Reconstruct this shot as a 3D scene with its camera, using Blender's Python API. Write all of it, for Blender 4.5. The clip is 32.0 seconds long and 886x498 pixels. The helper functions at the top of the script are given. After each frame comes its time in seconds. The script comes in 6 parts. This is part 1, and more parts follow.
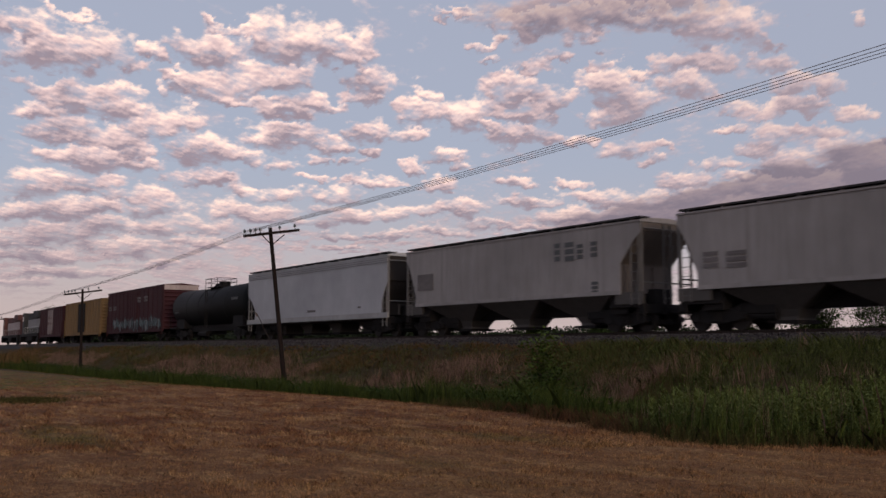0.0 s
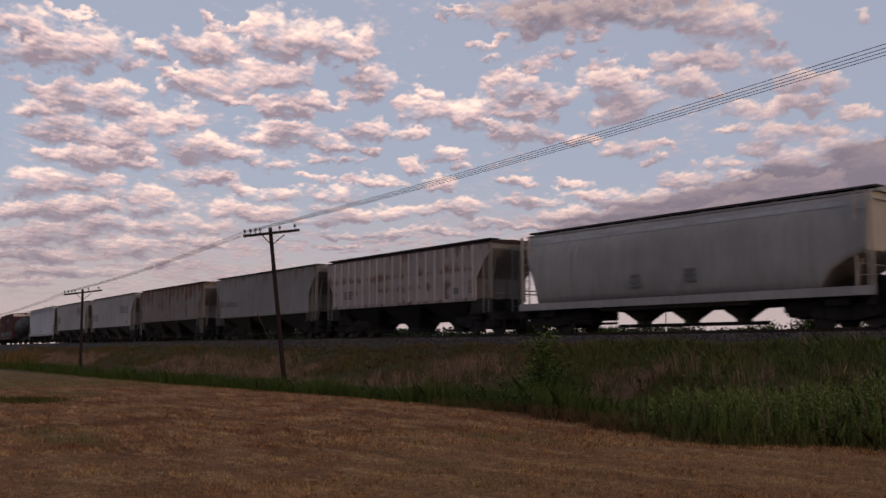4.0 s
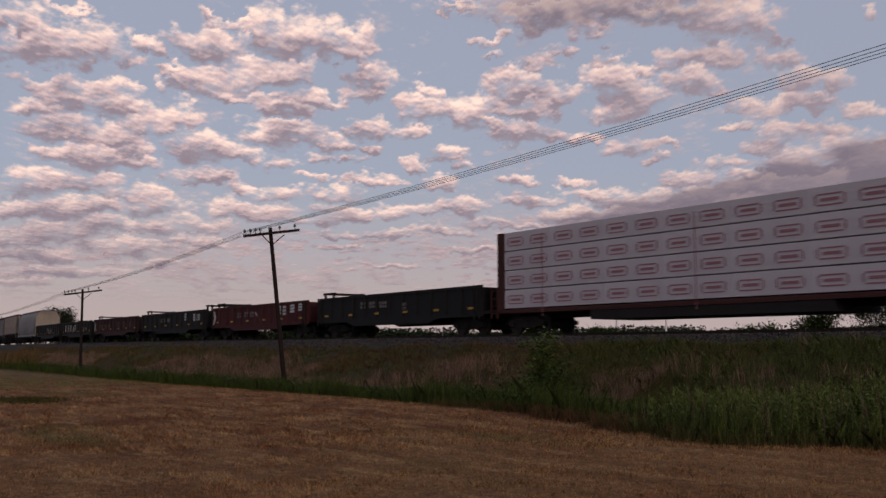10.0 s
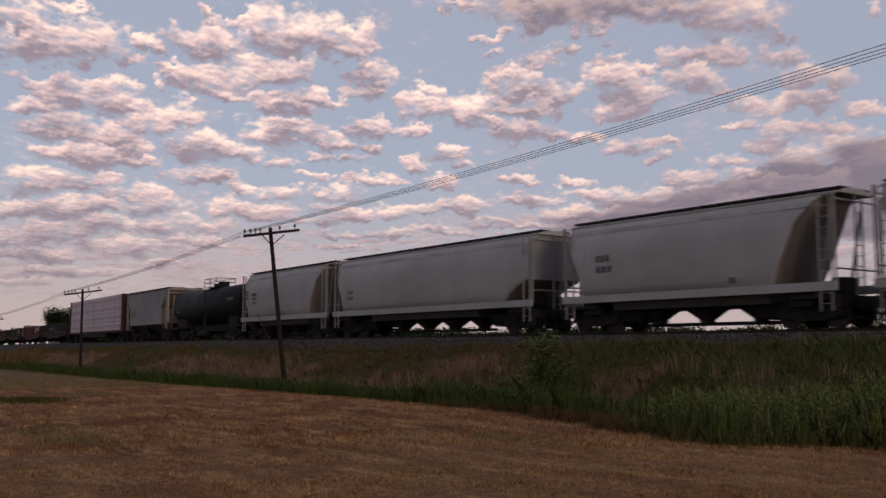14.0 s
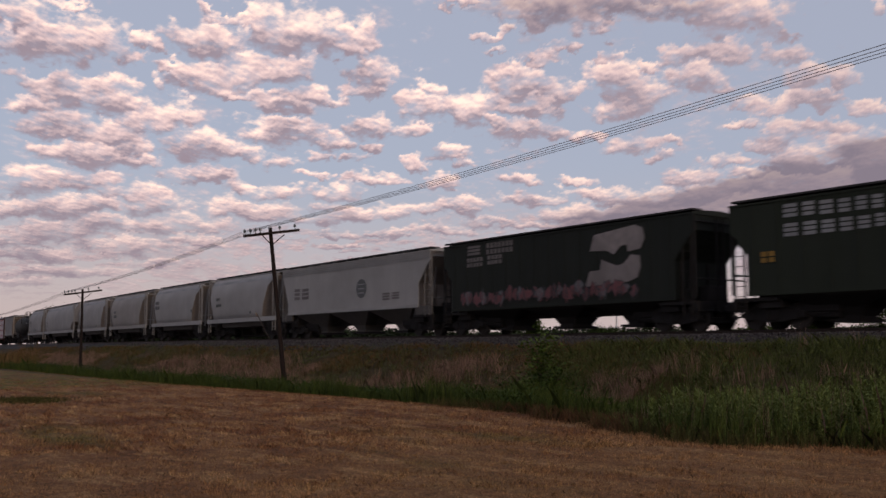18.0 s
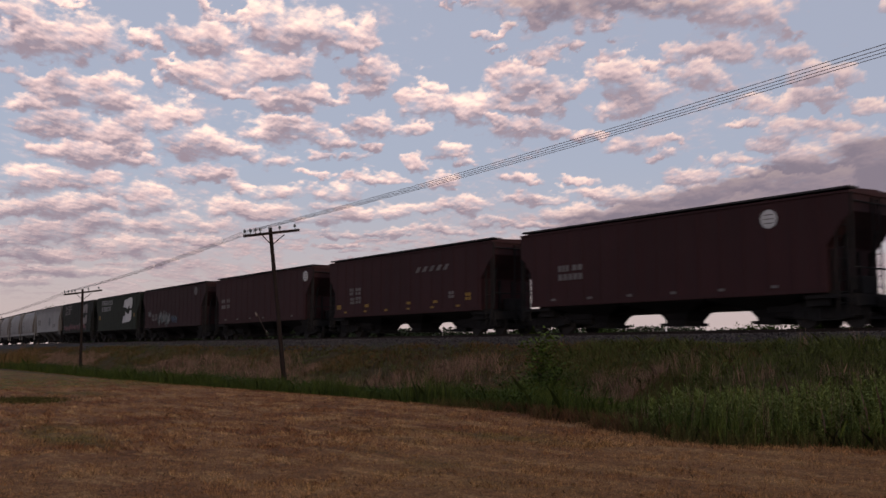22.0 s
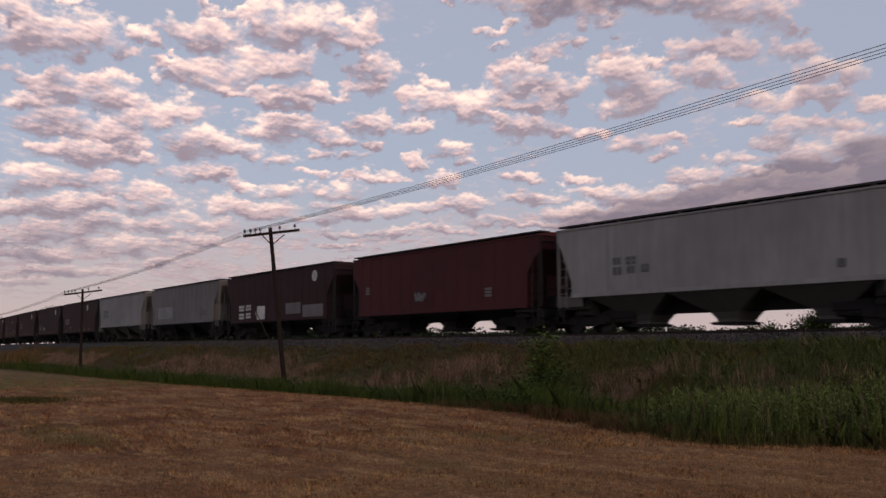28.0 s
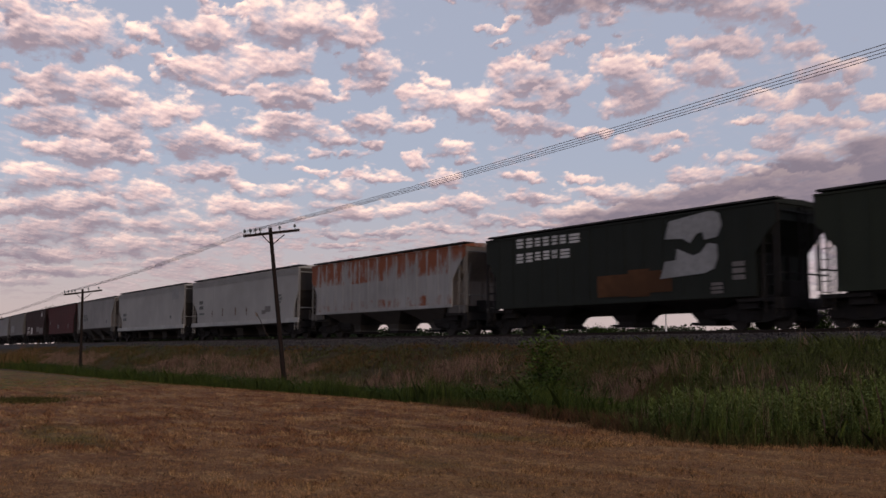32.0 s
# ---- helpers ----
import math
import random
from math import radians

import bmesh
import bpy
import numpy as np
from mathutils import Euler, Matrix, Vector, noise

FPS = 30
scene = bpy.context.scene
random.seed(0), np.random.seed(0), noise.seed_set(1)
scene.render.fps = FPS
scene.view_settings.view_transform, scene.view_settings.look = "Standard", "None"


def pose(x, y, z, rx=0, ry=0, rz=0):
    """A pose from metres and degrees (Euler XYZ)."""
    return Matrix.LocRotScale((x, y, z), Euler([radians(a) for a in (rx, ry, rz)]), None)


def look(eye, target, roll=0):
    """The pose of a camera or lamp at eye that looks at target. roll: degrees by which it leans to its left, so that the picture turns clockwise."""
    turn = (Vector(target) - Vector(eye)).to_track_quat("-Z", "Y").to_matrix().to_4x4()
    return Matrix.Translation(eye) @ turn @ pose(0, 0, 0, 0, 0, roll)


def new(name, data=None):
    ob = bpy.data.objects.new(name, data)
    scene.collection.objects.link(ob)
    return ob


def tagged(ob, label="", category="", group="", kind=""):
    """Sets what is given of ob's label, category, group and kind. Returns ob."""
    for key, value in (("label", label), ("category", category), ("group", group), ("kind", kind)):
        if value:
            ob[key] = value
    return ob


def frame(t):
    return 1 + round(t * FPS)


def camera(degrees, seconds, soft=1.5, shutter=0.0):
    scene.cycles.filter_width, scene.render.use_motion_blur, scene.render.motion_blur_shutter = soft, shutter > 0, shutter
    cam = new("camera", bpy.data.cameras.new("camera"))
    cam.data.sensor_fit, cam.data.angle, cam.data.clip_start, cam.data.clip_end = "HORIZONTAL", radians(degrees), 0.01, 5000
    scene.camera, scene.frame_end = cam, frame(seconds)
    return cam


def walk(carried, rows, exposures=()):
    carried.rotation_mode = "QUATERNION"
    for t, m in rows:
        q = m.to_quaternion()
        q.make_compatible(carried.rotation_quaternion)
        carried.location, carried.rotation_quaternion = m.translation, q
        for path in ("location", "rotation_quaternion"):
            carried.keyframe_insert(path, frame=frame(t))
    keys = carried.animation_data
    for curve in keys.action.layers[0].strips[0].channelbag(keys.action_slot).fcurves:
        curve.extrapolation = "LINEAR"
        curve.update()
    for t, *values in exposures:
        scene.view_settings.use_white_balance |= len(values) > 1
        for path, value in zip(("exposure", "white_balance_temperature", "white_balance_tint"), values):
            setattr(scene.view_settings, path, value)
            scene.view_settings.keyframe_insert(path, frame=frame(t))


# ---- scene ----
EYE = (0.0, 0.0, 1.5)
HEADING = 37.75                      # degrees from -x towards +y
PITCH = 6.0
AIM = (-math.cos(radians(HEADING)) * 100, math.sin(radians(HEADING)) * 100, 1.5 + 100 * math.tan(radians(PITCH)))
cam = camera(50.13, 32.0, soft=1.5, shutter=0.25)
walk(cam, [(0.0, look(EYE, AIM)), (32.0, look(EYE, AIM))], exposures=[(0.0, 0.24), (3.0, 0.24), (6.0, 0.06), (9.5, 0.05), (13.0, 0.16), (17.0, 0.24), (19.0, 0.27), (32.0, 0.27)])

# ---- world and light ----
SUN_AZ = radians(-10.0)              # the sun stands low, off the far end of the line behind the camera
SUN_EL = radians(9.0)
world = bpy.data.worlds.new("world")
scene.world = world
world.use_nodes = True
wt = world.node_tree
sky = wt.nodes.new("ShaderNodeTexSky")
sky.sky_type = 'NISHITA'
sky.sun_disc = False
sky.sun_elevation = SUN_EL
sky.sun_rotation = radians(90.0) - SUN_AZ
sky.air_density, sky.dust_density, sky.ozone_density = 1.0, 1.2, 1.5
veil = wt.nodes.new("ShaderNodeMix")       # thin high cloud evens the sky out
veil.data_type = 'RGBA'
veil.inputs[0].default_value = 0.86
veil.inputs[7].default_value = (2.92, 3.07, 3.86, 1)
wt.links.new(sky.outputs["Color"], veil.inputs[6])
wt.nodes["Background"].inputs["Strength"].default_value = 0.12
wt.links.new(veil.outputs[2], wt.nodes["Background"].inputs["Color"])

sun_data = bpy.data.lights.new("sun", 'SUN')
sun_data.energy = 0.9
sun_data.angle = radians(15)
sun_data.color = (1.0, 0.80, 0.62)
sun = new("sun", sun_data)
sun_way = Vector((math.cos(SUN_EL) * math.cos(SUN_AZ), math.cos(SUN_EL) * math.sin(SUN_AZ), math.sin(SUN_EL)))
sun.matrix_world = look(sun_way * 100, (0, 0, 0))

# ---- materials ----
def nodes_of(mat):
    mat.use_nodes = True
    return mat.node_tree.nodes, mat.node_tree.links, mat.node_tree.nodes["Principled BSDF"]


def coords(n, l, scale=(1, 1, 1), kind="Object"):
    tc, mp = n.new("ShaderNodeTexCoord"), n.new("ShaderNodeMapping")
    mp.inputs["Scale"].default_value = scale
    l.new(tc.outputs[kind], mp.inputs["Vector"])
    return mp.outputs["Vector"]


def noise_of(n, l, vec, scale, detail=4, rough=0.55):
    t = n.new("ShaderNodeTexNoise")
    t.inputs["Scale"].default_value, t.inputs["Detail"].default_value, t.inputs["Roughness"].default_value = scale, detail, rough
    l.new(vec, t.inputs["Vector"])
    return t.outputs["Fac"]


def ramp_of(n, l, fac, lo, hi, a=(0, 0, 0, 1), b=(1, 1, 1, 1)):
    r = n.new("ShaderNodeValToRGB")
    r.color_ramp.elements[0].position, r.color_ramp.elements[1].position = lo, hi
    r.color_ramp.elements[0].color, r.color_ramp.elements[1].color = a, b
    l.new(fac, r.inputs["Fac"])
    return r.outputs["Color"]


def mix_of(n, l, fac, a, b, mode='MIX'):
    m = n.new("ShaderNodeMix")
    m.data_type, m.blend_type = 'RGBA', mode
    for key, value in ((0, fac), (6, a), (7, b)):
        if isinstance(value, (int, float)):
            m.inputs[key].default_value = value
        elif isinstance(value, tuple):
            m.inputs[key].default_value = value
        else:
            l.new(value, m.inputs[key])
    return m.outputs[2]


def bump_of(n, l, bsdf, height, strength, distance):
    b = n.new("ShaderNodeBump")
    b.inputs["Strength"].default_value, b.inputs["Distance"].default_value = strength, distance
    l.new(height, b.inputs["Height"])
    l.new(b.outputs["Normal"], bsdf.inputs["Normal"])


def rgba(c):
    return (c[0], c[1], c[2], 1.0)


MATS = {}


def paint(name, colour, rust=0.2, rough=0.75, metal=0.0, rust_colour=(0.12, 0.05, 0.025), gloss=0.2, top=0.0, bands=(), soft=1.0):
    """Weathered railway paint: fading in broad patches, grime, upright rust streaks."""
    if name in MATS:
        return MATS[name]
    mat = bpy.data.materials.new(name)
    n, l, p = nodes_of(mat)
    v = coords(n, l)
    broad = ramp_of(n, l, noise_of(n, l, v, 0.35, 5), 0.35, 0.7)
    c = mix_of(n, l, broad, rgba([x * 0.82 for x in colour]), rgba([min(1, x * 1.12) for x in colour]))
    streak = noise_of(n, l, coords(n, l, (2.6, 2.6, 0.16)), 1.6, 6, 0.7)
    grime = ramp_of(n, l, streak, 0.45, 0.8)
    c = mix_of(n, l, grime, c, rgba([x * (1 - 0.38 * soft) + 0.008 * soft for x in colour]))
    patch = noise_of(n, l, coords(n, l, (1.1, 1.1, 0.35)), 1.3, 8, 0.72)
    lo = 0.80 - 0.42 * rust
    if top:                              # rust that has run down from the roof edge and up from the sill
        sep, mr, ad = n.new("ShaderNodeSeparateXYZ"), n.new("ShaderNodeMapRange"), n.new("ShaderNodeMath")
        l.new(v, sep.inputs[0])
        l.new(sep.outputs["Z"], mr.inputs["Value"])
        mr.inputs["From Min"].default_value, mr.inputs["From Max"].default_value = 2.4, 4.3
        mr.inputs["To Min"].default_value, mr.inputs["To Max"].default_value = -0.3 * top, top
        ad.operation = 'ADD'
        l.new(patch, ad.inputs[0])
        l.new(mr.outputs["Result"], ad.inputs[1])
        patch = ad.outputs[0]
    if bands:                            # rust that gathers at certain heights on the side
        sep, mr, ad, cr = n.new("ShaderNodeSeparateXYZ"), n.new("ShaderNodeMapRange"), n.new("ShaderNodeMath"), n.new("ShaderNodeValToRGB")
        l.new(v, sep.inputs[0])
        l.new(sep.outputs["Z"], mr.inputs["Value"])
        mr.inputs["From Min"].default_value, mr.inputs["From Max"].default_value = 0.0, 5.0
        l.new(mr.outputs["Result"], cr.inputs["Fac"])
        el = cr.color_ramp.elements
        while len(el) < len(bands):
            el.new(0.5)
        for e, (z, val) in zip(el, bands):
            e.position, e.color = z / 5.0, (0.5 + val, 0.5 + val, 0.5 + val, 1)
        ad.operation = 'MULTIPLY_ADD'
        l.new(cr.outputs["Color"], ad.inputs[0])
        ad.inputs[1].default_value = 1.0
        l.new(patch, ad.inputs[2])
        lo += 0.5
        sb = n.new("ShaderNodeMath")
        sb.operation = 'SUBTRACT'
        l.new(ad.outputs[0], sb.inputs[0])
        sb.inputs[1].default_value = 0.5
        patch, lo = sb.outputs[0], lo - 0.5
    fac = ramp_of(n, l, patch, lo, lo + 0.10)
    c = mix_of(n, l, fac, c, rgba(rust_colour))
    l.new(c, p.inputs["Base Color"])
    p.inputs["Roughness"].default_value, p.inputs["Metallic"].default_value = rough, metal
    p.inputs["Specular IOR Level"].default_value = gloss
    bump_of(n, l, p, noise_of(n, l, v, 3.0, 5), 0.25, 0.02)
    MATS[name] = mat
    return mat


def plain(name, colour, rough=0.6, metal=0.0, scale=8.0, vary=0.3, bump=0.02):
    """A plain worn surface with grain at two scales."""
    if name in MATS:
        return MATS[name]
    mat = bpy.data.materials.new(name)
    n, l, p = nodes_of(mat)
    v = coords(n, l)
    a, b = noise_of(n, l, v, scale, 6), noise_of(n, l, v, scale * 0.12, 3)
    c = mix_of(n, l, a, rgba([x * (1 - vary) for x in colour]), rgba([min(1, x * (1 + vary)) for x in colour]))
    c = mix_of(n, l, ramp_of(n, l, b, 0.4, 0.65), c, rgba([x * (1 - vary * 0.7) for x in colour]))
    l.new(c, p.inputs["Base Color"])
    p.inputs["Roughness"].default_value, p.inputs["Metallic"].default_value = rough, metal
    p.inputs["Specular IOR Level"].default_value = 0.2
    bump_of(n, l, p, a, 0.4, bump)
    MATS[name] = mat
    return mat


def leaf_mat(name, dark, light, dry=None):
    """Foliage: varies from blade to blade."""
    mat = bpy.data.materials.new(name)
    n, l, p = nodes_of(mat)
    geo = n.new("ShaderNodeNewGeometry")
    c = mix_of(n, l, geo.outputs["Random Per Island"], rgba(dark), rgba(light))
    if dry:
        big = noise_of(n, l, coords(n, l), 0.35, 3)
        c = mix_of(n, l, ramp_of(n, l, big, 0.48, 0.62), c, rgba(dry))
    l.new(c, p.inputs["Base Color"])
    p.inputs["Roughness"].default_value = 0.75
    p.inputs["Specular IOR Level"].default_value = 0.04
    return mat


STEEL_DARK = plain("undergear steel", (0.019, 0.016, 0.0155), 0.85)
WHEEL_MAT = plain("wheel steel", (0.030, 0.025, 0.023), 0.7, 0.0)
RAIL_MAT = plain("rusty rail", (0.03, 0.02, 0.016), 0.6, 0.2)
WOOD_TIE = plain("old sleeper wood", (0.07, 0.055, 0.045), 0.9)
POLE_WOOD = plain("weathered pole wood", (0.020, 0.012, 0.010), 0.9, 0, 14)
GLASS_INS = plain("pale glass insulator", (0.09, 0.10, 0.10), 0.2)
WIRE_MAT = plain("weathered wire", (0.20, 0.175, 0.18), 0.7)
MARK_WHITE = plain("white marking paint", (0.52, 0.49, 0.47), 0.6, 0, 5, 0.3)
MARK_GREY = plain("dark marking paint", (0.10, 0.10, 0.10), 0.6, 0, 3, 0.2)
MARK_YELLOW = plain("yellow marking", (0.26, 0.145, 0.03), 0.5, 0, 3, 0.2)
REFLECTOR = plain("yellow reflector", (0.42, 0.23, 0.035), 0.5, 0, 3, 0.2)
WALKWAY = plain("dull steel grating", (0.030, 0.026, 0.026), 0.7)
MARK_DIM = plain("worn pale marking", (0.15, 0.13, 0.125), 0.7, 0, 5, 0.35)
MARK_MID = plain("grey marking and roof shade", (0.25, 0.24, 0.24), 0.7, 0, 5, 0.35)
MARK_FAINT = plain("faint marking", (0.085, 0.05, 0.045), 0.7, 0, 5, 0.35)
MARKS_BY = {"faint": MARK_FAINT, "white": MARK_WHITE, "dark": MARK_GREY, "dim": MARK_DIM, "yellow": MARK_YELLOW, "grey": MARK_MID}

# ---- mesh helpers ----
def link_mesh(name, bm, material, parent=None, label="", smooth=False):
    me = bpy.data.meshes.new(name)
    bm.normal_update()
    bm.to_mesh(me)
    bm.free()
    if smooth:
        me.polygons.foreach_set("use_smooth", [True] * len(me.polygons))
    me.materials.append(material)
    ob = new(name, me)
    if parent is not None:
        ob.parent = parent
    if label:
        ob["label"] = label
    return ob


def part(name, bm, material, parent, label="", smooth=False):
    return link_mesh(name, bm, material, parent, label, smooth)


def again(ob, m, parent=None):
    """The same mesh once more, as an object of its own."""
    o = ob.copy()
    scene.collection.objects.link(o)
    if parent is not None:
        o.parent = parent
    o.matrix_basis = m
    return o


def box(bm, x0, x1, y0, y1, z0, z1, bevel=0.0):
    r = bmesh.ops.create_cube(bm, size=1.0, matrix=Matrix.LocRotScale(((x0 + x1) / 2, (y0 + y1) / 2, (z0 + z1) / 2), None, (abs(x1 - x0), abs(y1 - y0), abs(z1 - z0))))
    if bevel:
        edges = {e for v in r["verts"] for e in v.link_edges}
        bmesh.ops.bevel(bm, geom=list(edges), offset=bevel, segments=1, affect='EDGES')


def rod(bm, a, b, r, seg=6, r2=None):
    a, b = Vector(a), Vector(b)
    d = b - a
    m = Matrix.Translation((a + b) / 2) @ d.to_track_quat('Z', 'Y').to_matrix().to_4x4()
    bmesh.ops.create_cone(bm, cap_ends=True, segments=seg, radius1=r, radius2=r if r2 is None else r2, depth=d.length, matrix=m)


def prism(bm, outline, y0, y1):
    """An outline in x and z, drawn out from y0 to y1."""
    a = [bm.verts.new((x, y0, z)) for x, z in outline]
    b = [bm.verts.new((x, y1, z)) for x, z in outline]
    k = len(outline)
    faces = [bm.faces.new(a), bm.faces.new(b[::-1])]
    for i in range(k):
        faces.append(bm.faces.new((a[i], b[i], b[(i + 1) % k], a[(i + 1) % k])))
    bmesh.ops.recalc_face_normals(bm, faces=faces)


def from_arrays(name, verts, material, kind="stuff", label="", category="", parent=None):
    """One mesh out of many equal small faces: verts (n, k, 3) with k corners each."""
    nf, k = verts.shape[0], verts.shape[1]
    me = bpy.data.meshes.new(name)
    me.vertices.add(nf * k)
    me.vertices.foreach_set("co", verts.reshape(-1).astype(np.float32))
    me.loops.add(nf * k)
    me.loops.foreach_set("vertex_index", np.arange(nf * k, dtype=np.int32))
    me.polygons.add(nf)
    me.polygons.foreach_set("loop_start", np.arange(0, nf * k, k, dtype=np.int32))
    me.update(calc_edges=True)
    me.materials.append(material)
    ob = new(name, me)
    if parent is not None:
        ob.parent = parent
    return tagged(ob, label, category, "", kind)


# ---- the line of the track ----
TRACK_Y, BEND, RAIL_Z, SPEED = 30.38, 7.393e-4, 2.17, 20.44
FAR = -280.0


def track(s):
    """Place and heading (radians) of the track's middle, s metres along it; nearest the camera s is 0."""
    if s > 0:
        return s, TRACK_Y, 0.0
    if s > FAR:
        return s, TRACK_Y + BEND * s * s / 2, math.atan(BEND * s)
    return s, TRACK_Y + BEND * FAR * FAR / 2 + BEND * FAR * (s - FAR), math.atan(BEND * FAR)


def track_y(x):
    return np.where(x > 0, TRACK_Y, np.where(x > FAR, TRACK_Y + BEND * x * x / 2, TRACK_Y + BEND * FAR * FAR / 2 + BEND * FAR * (x - FAR)))


# ---- ground ----
def weed_edge(x):
    """How far from the camera's own line the mown lawn reaches, by x."""
    e = np.interp(x, (-120, -80, -60, -41, -30, -24, -19, -16.4, -14.6, -12.7, -11.0, -9.8, -8.8, -7.5, -4, 30), (22.0, 18.4, 17.6, 16.6, 16.5, 16.4, 15.5, 15.35, 14.5, 13.5, 12.85, 12.6, 13.0, 14.0, 15.0, 15.0))
    return e + 0.16 * np.sin(x * 0.9) + 0.14 * np.sin(x * 2.3 + 1) + 0.12 * np.sin(x * 5.1 + np.sin(x)) + 0.08 * np.sin(x * 11.7)


def ground_z(x, y):
    """Height of the ground: lawn, shallow ditch, bank up to the ballast, field behind."""
    d = y - (track_y(x) - TRACK_Y)               # distance as along the straight stretch
    lawn = 0.04 * np.sin(x * 0.11 + 0.6) * np.cos(y * 0.13)
    ditch = -0.55 * np.exp(-((d - 19.5) / 2.6) ** 2)
    bank = 1.55 * np.clip((d - 20.5) / 5.6, 0, 1) ** 1.3
    back = -1.35 * np.clip((d - 34.5) / 5.0, 0, 1)
    return lawn + ditch + bank + back


def grid_axis(*spans):
    out = []
    for a, b, step in spans:
        out += list(np.arange(a, b, step))
    return np.array(out + [spans[-1][1]])


def turf_colour(n, l, v):
    """Broad colour of the dry lawn: straw, red-brown and green in drawn-out patches."""
    mid_n = noise_of(n, l, coords(n, l, (0.5, 1.0, 1)), 0.85, 8, 0.74)
    patch = noise_of(n, l, coords(n, l, (0.5, 1.3, 1)), 0.26, 6, 0.66)
    ridge = noise_of(n, l, coords(n, l, (0.38, 1.3, 1)), 1.5, 7, 0.74)
    straw, red, green, pale = (0.245, 0.129, 0.061, 1), (0.138, 0.057, 0.028, 1), (0.120, 0.090, 0.032, 1), (0.365, 0.216, 0.102, 1)
    c = mix_of(n, l, ramp_of(n, l, mid_n, 0.42, 0.58), straw, red)
    c = mix_of(n, l, ramp_of(n, l, ridge, 0.52, 0.63), c, pale)
    c = mix_of(n, l, ramp_of(n, l, patch, 0.55, 0.68), c, green)
    sep, mr, mx = n.new("ShaderNodeSeparateXYZ"), n.new("ShaderNodeMapRange"), n.new("ShaderNodeMapRange")
    l.new(v, sep.inputs[0])
    l.new(sep.outputs["X"], mr.inputs["Value"])
    mr.inputs["From Min"].default_value, mr.inputs["From Max"].default_value = -32, -40
    mr.inputs["To Max"].default_value = 0.21
    add = n.new("ShaderNodeMath")
    add.operation = 'ADD'
    l.new(mr.outputs["Result"], add.inputs[0])
    l.new(ridge, add.inputs[1])
    c = mix_of(n, l, ramp_of(n, l, add.outputs[0], 0.66, 0.76), c, (0.125, 0.110, 0.034, 1))
    l.new(sep.outputs["X"], mx.inputs["Value"])        # paler towards the weeds, where it was cut last
    mx.inputs["From Min"].default_value, mx.inputs["From Max"].default_value = -16, -9
    mx.inputs["To Max"].default_value = 0.45
    return mix_of(n, l, mx.outputs["Result"], c, (0.262, 0.138, 0.058, 1)), sep


def turf_blade_mat(name, lo, hi, tint=None):
    """Cut blades in the colours of the turf below, darker or paler from blade to blade."""
    mat = bpy.data.materials.new(name)
    n, l, p = nodes_of(mat)
    c, sep = turf_colour(n, l, coords(n, l))
    if tint:
        c = mix_of(n, l, 0.55, c, tint)
    geo = n.new("ShaderNodeNewGeometry")
    c = mix_of(n, l, 1.0, c, ramp_of(n, l, geo.outputs["Random Per Island"], 0, 1, (lo, lo, lo, 1), (hi, hi, hi, 1)), 'MULTIPLY')
    l.new(c, p.inputs["Base Color"])
    p.inputs["Roughness"].default_value = 0.8
    p.inputs["Specular IOR Level"].default_value = 0.04
    return mat


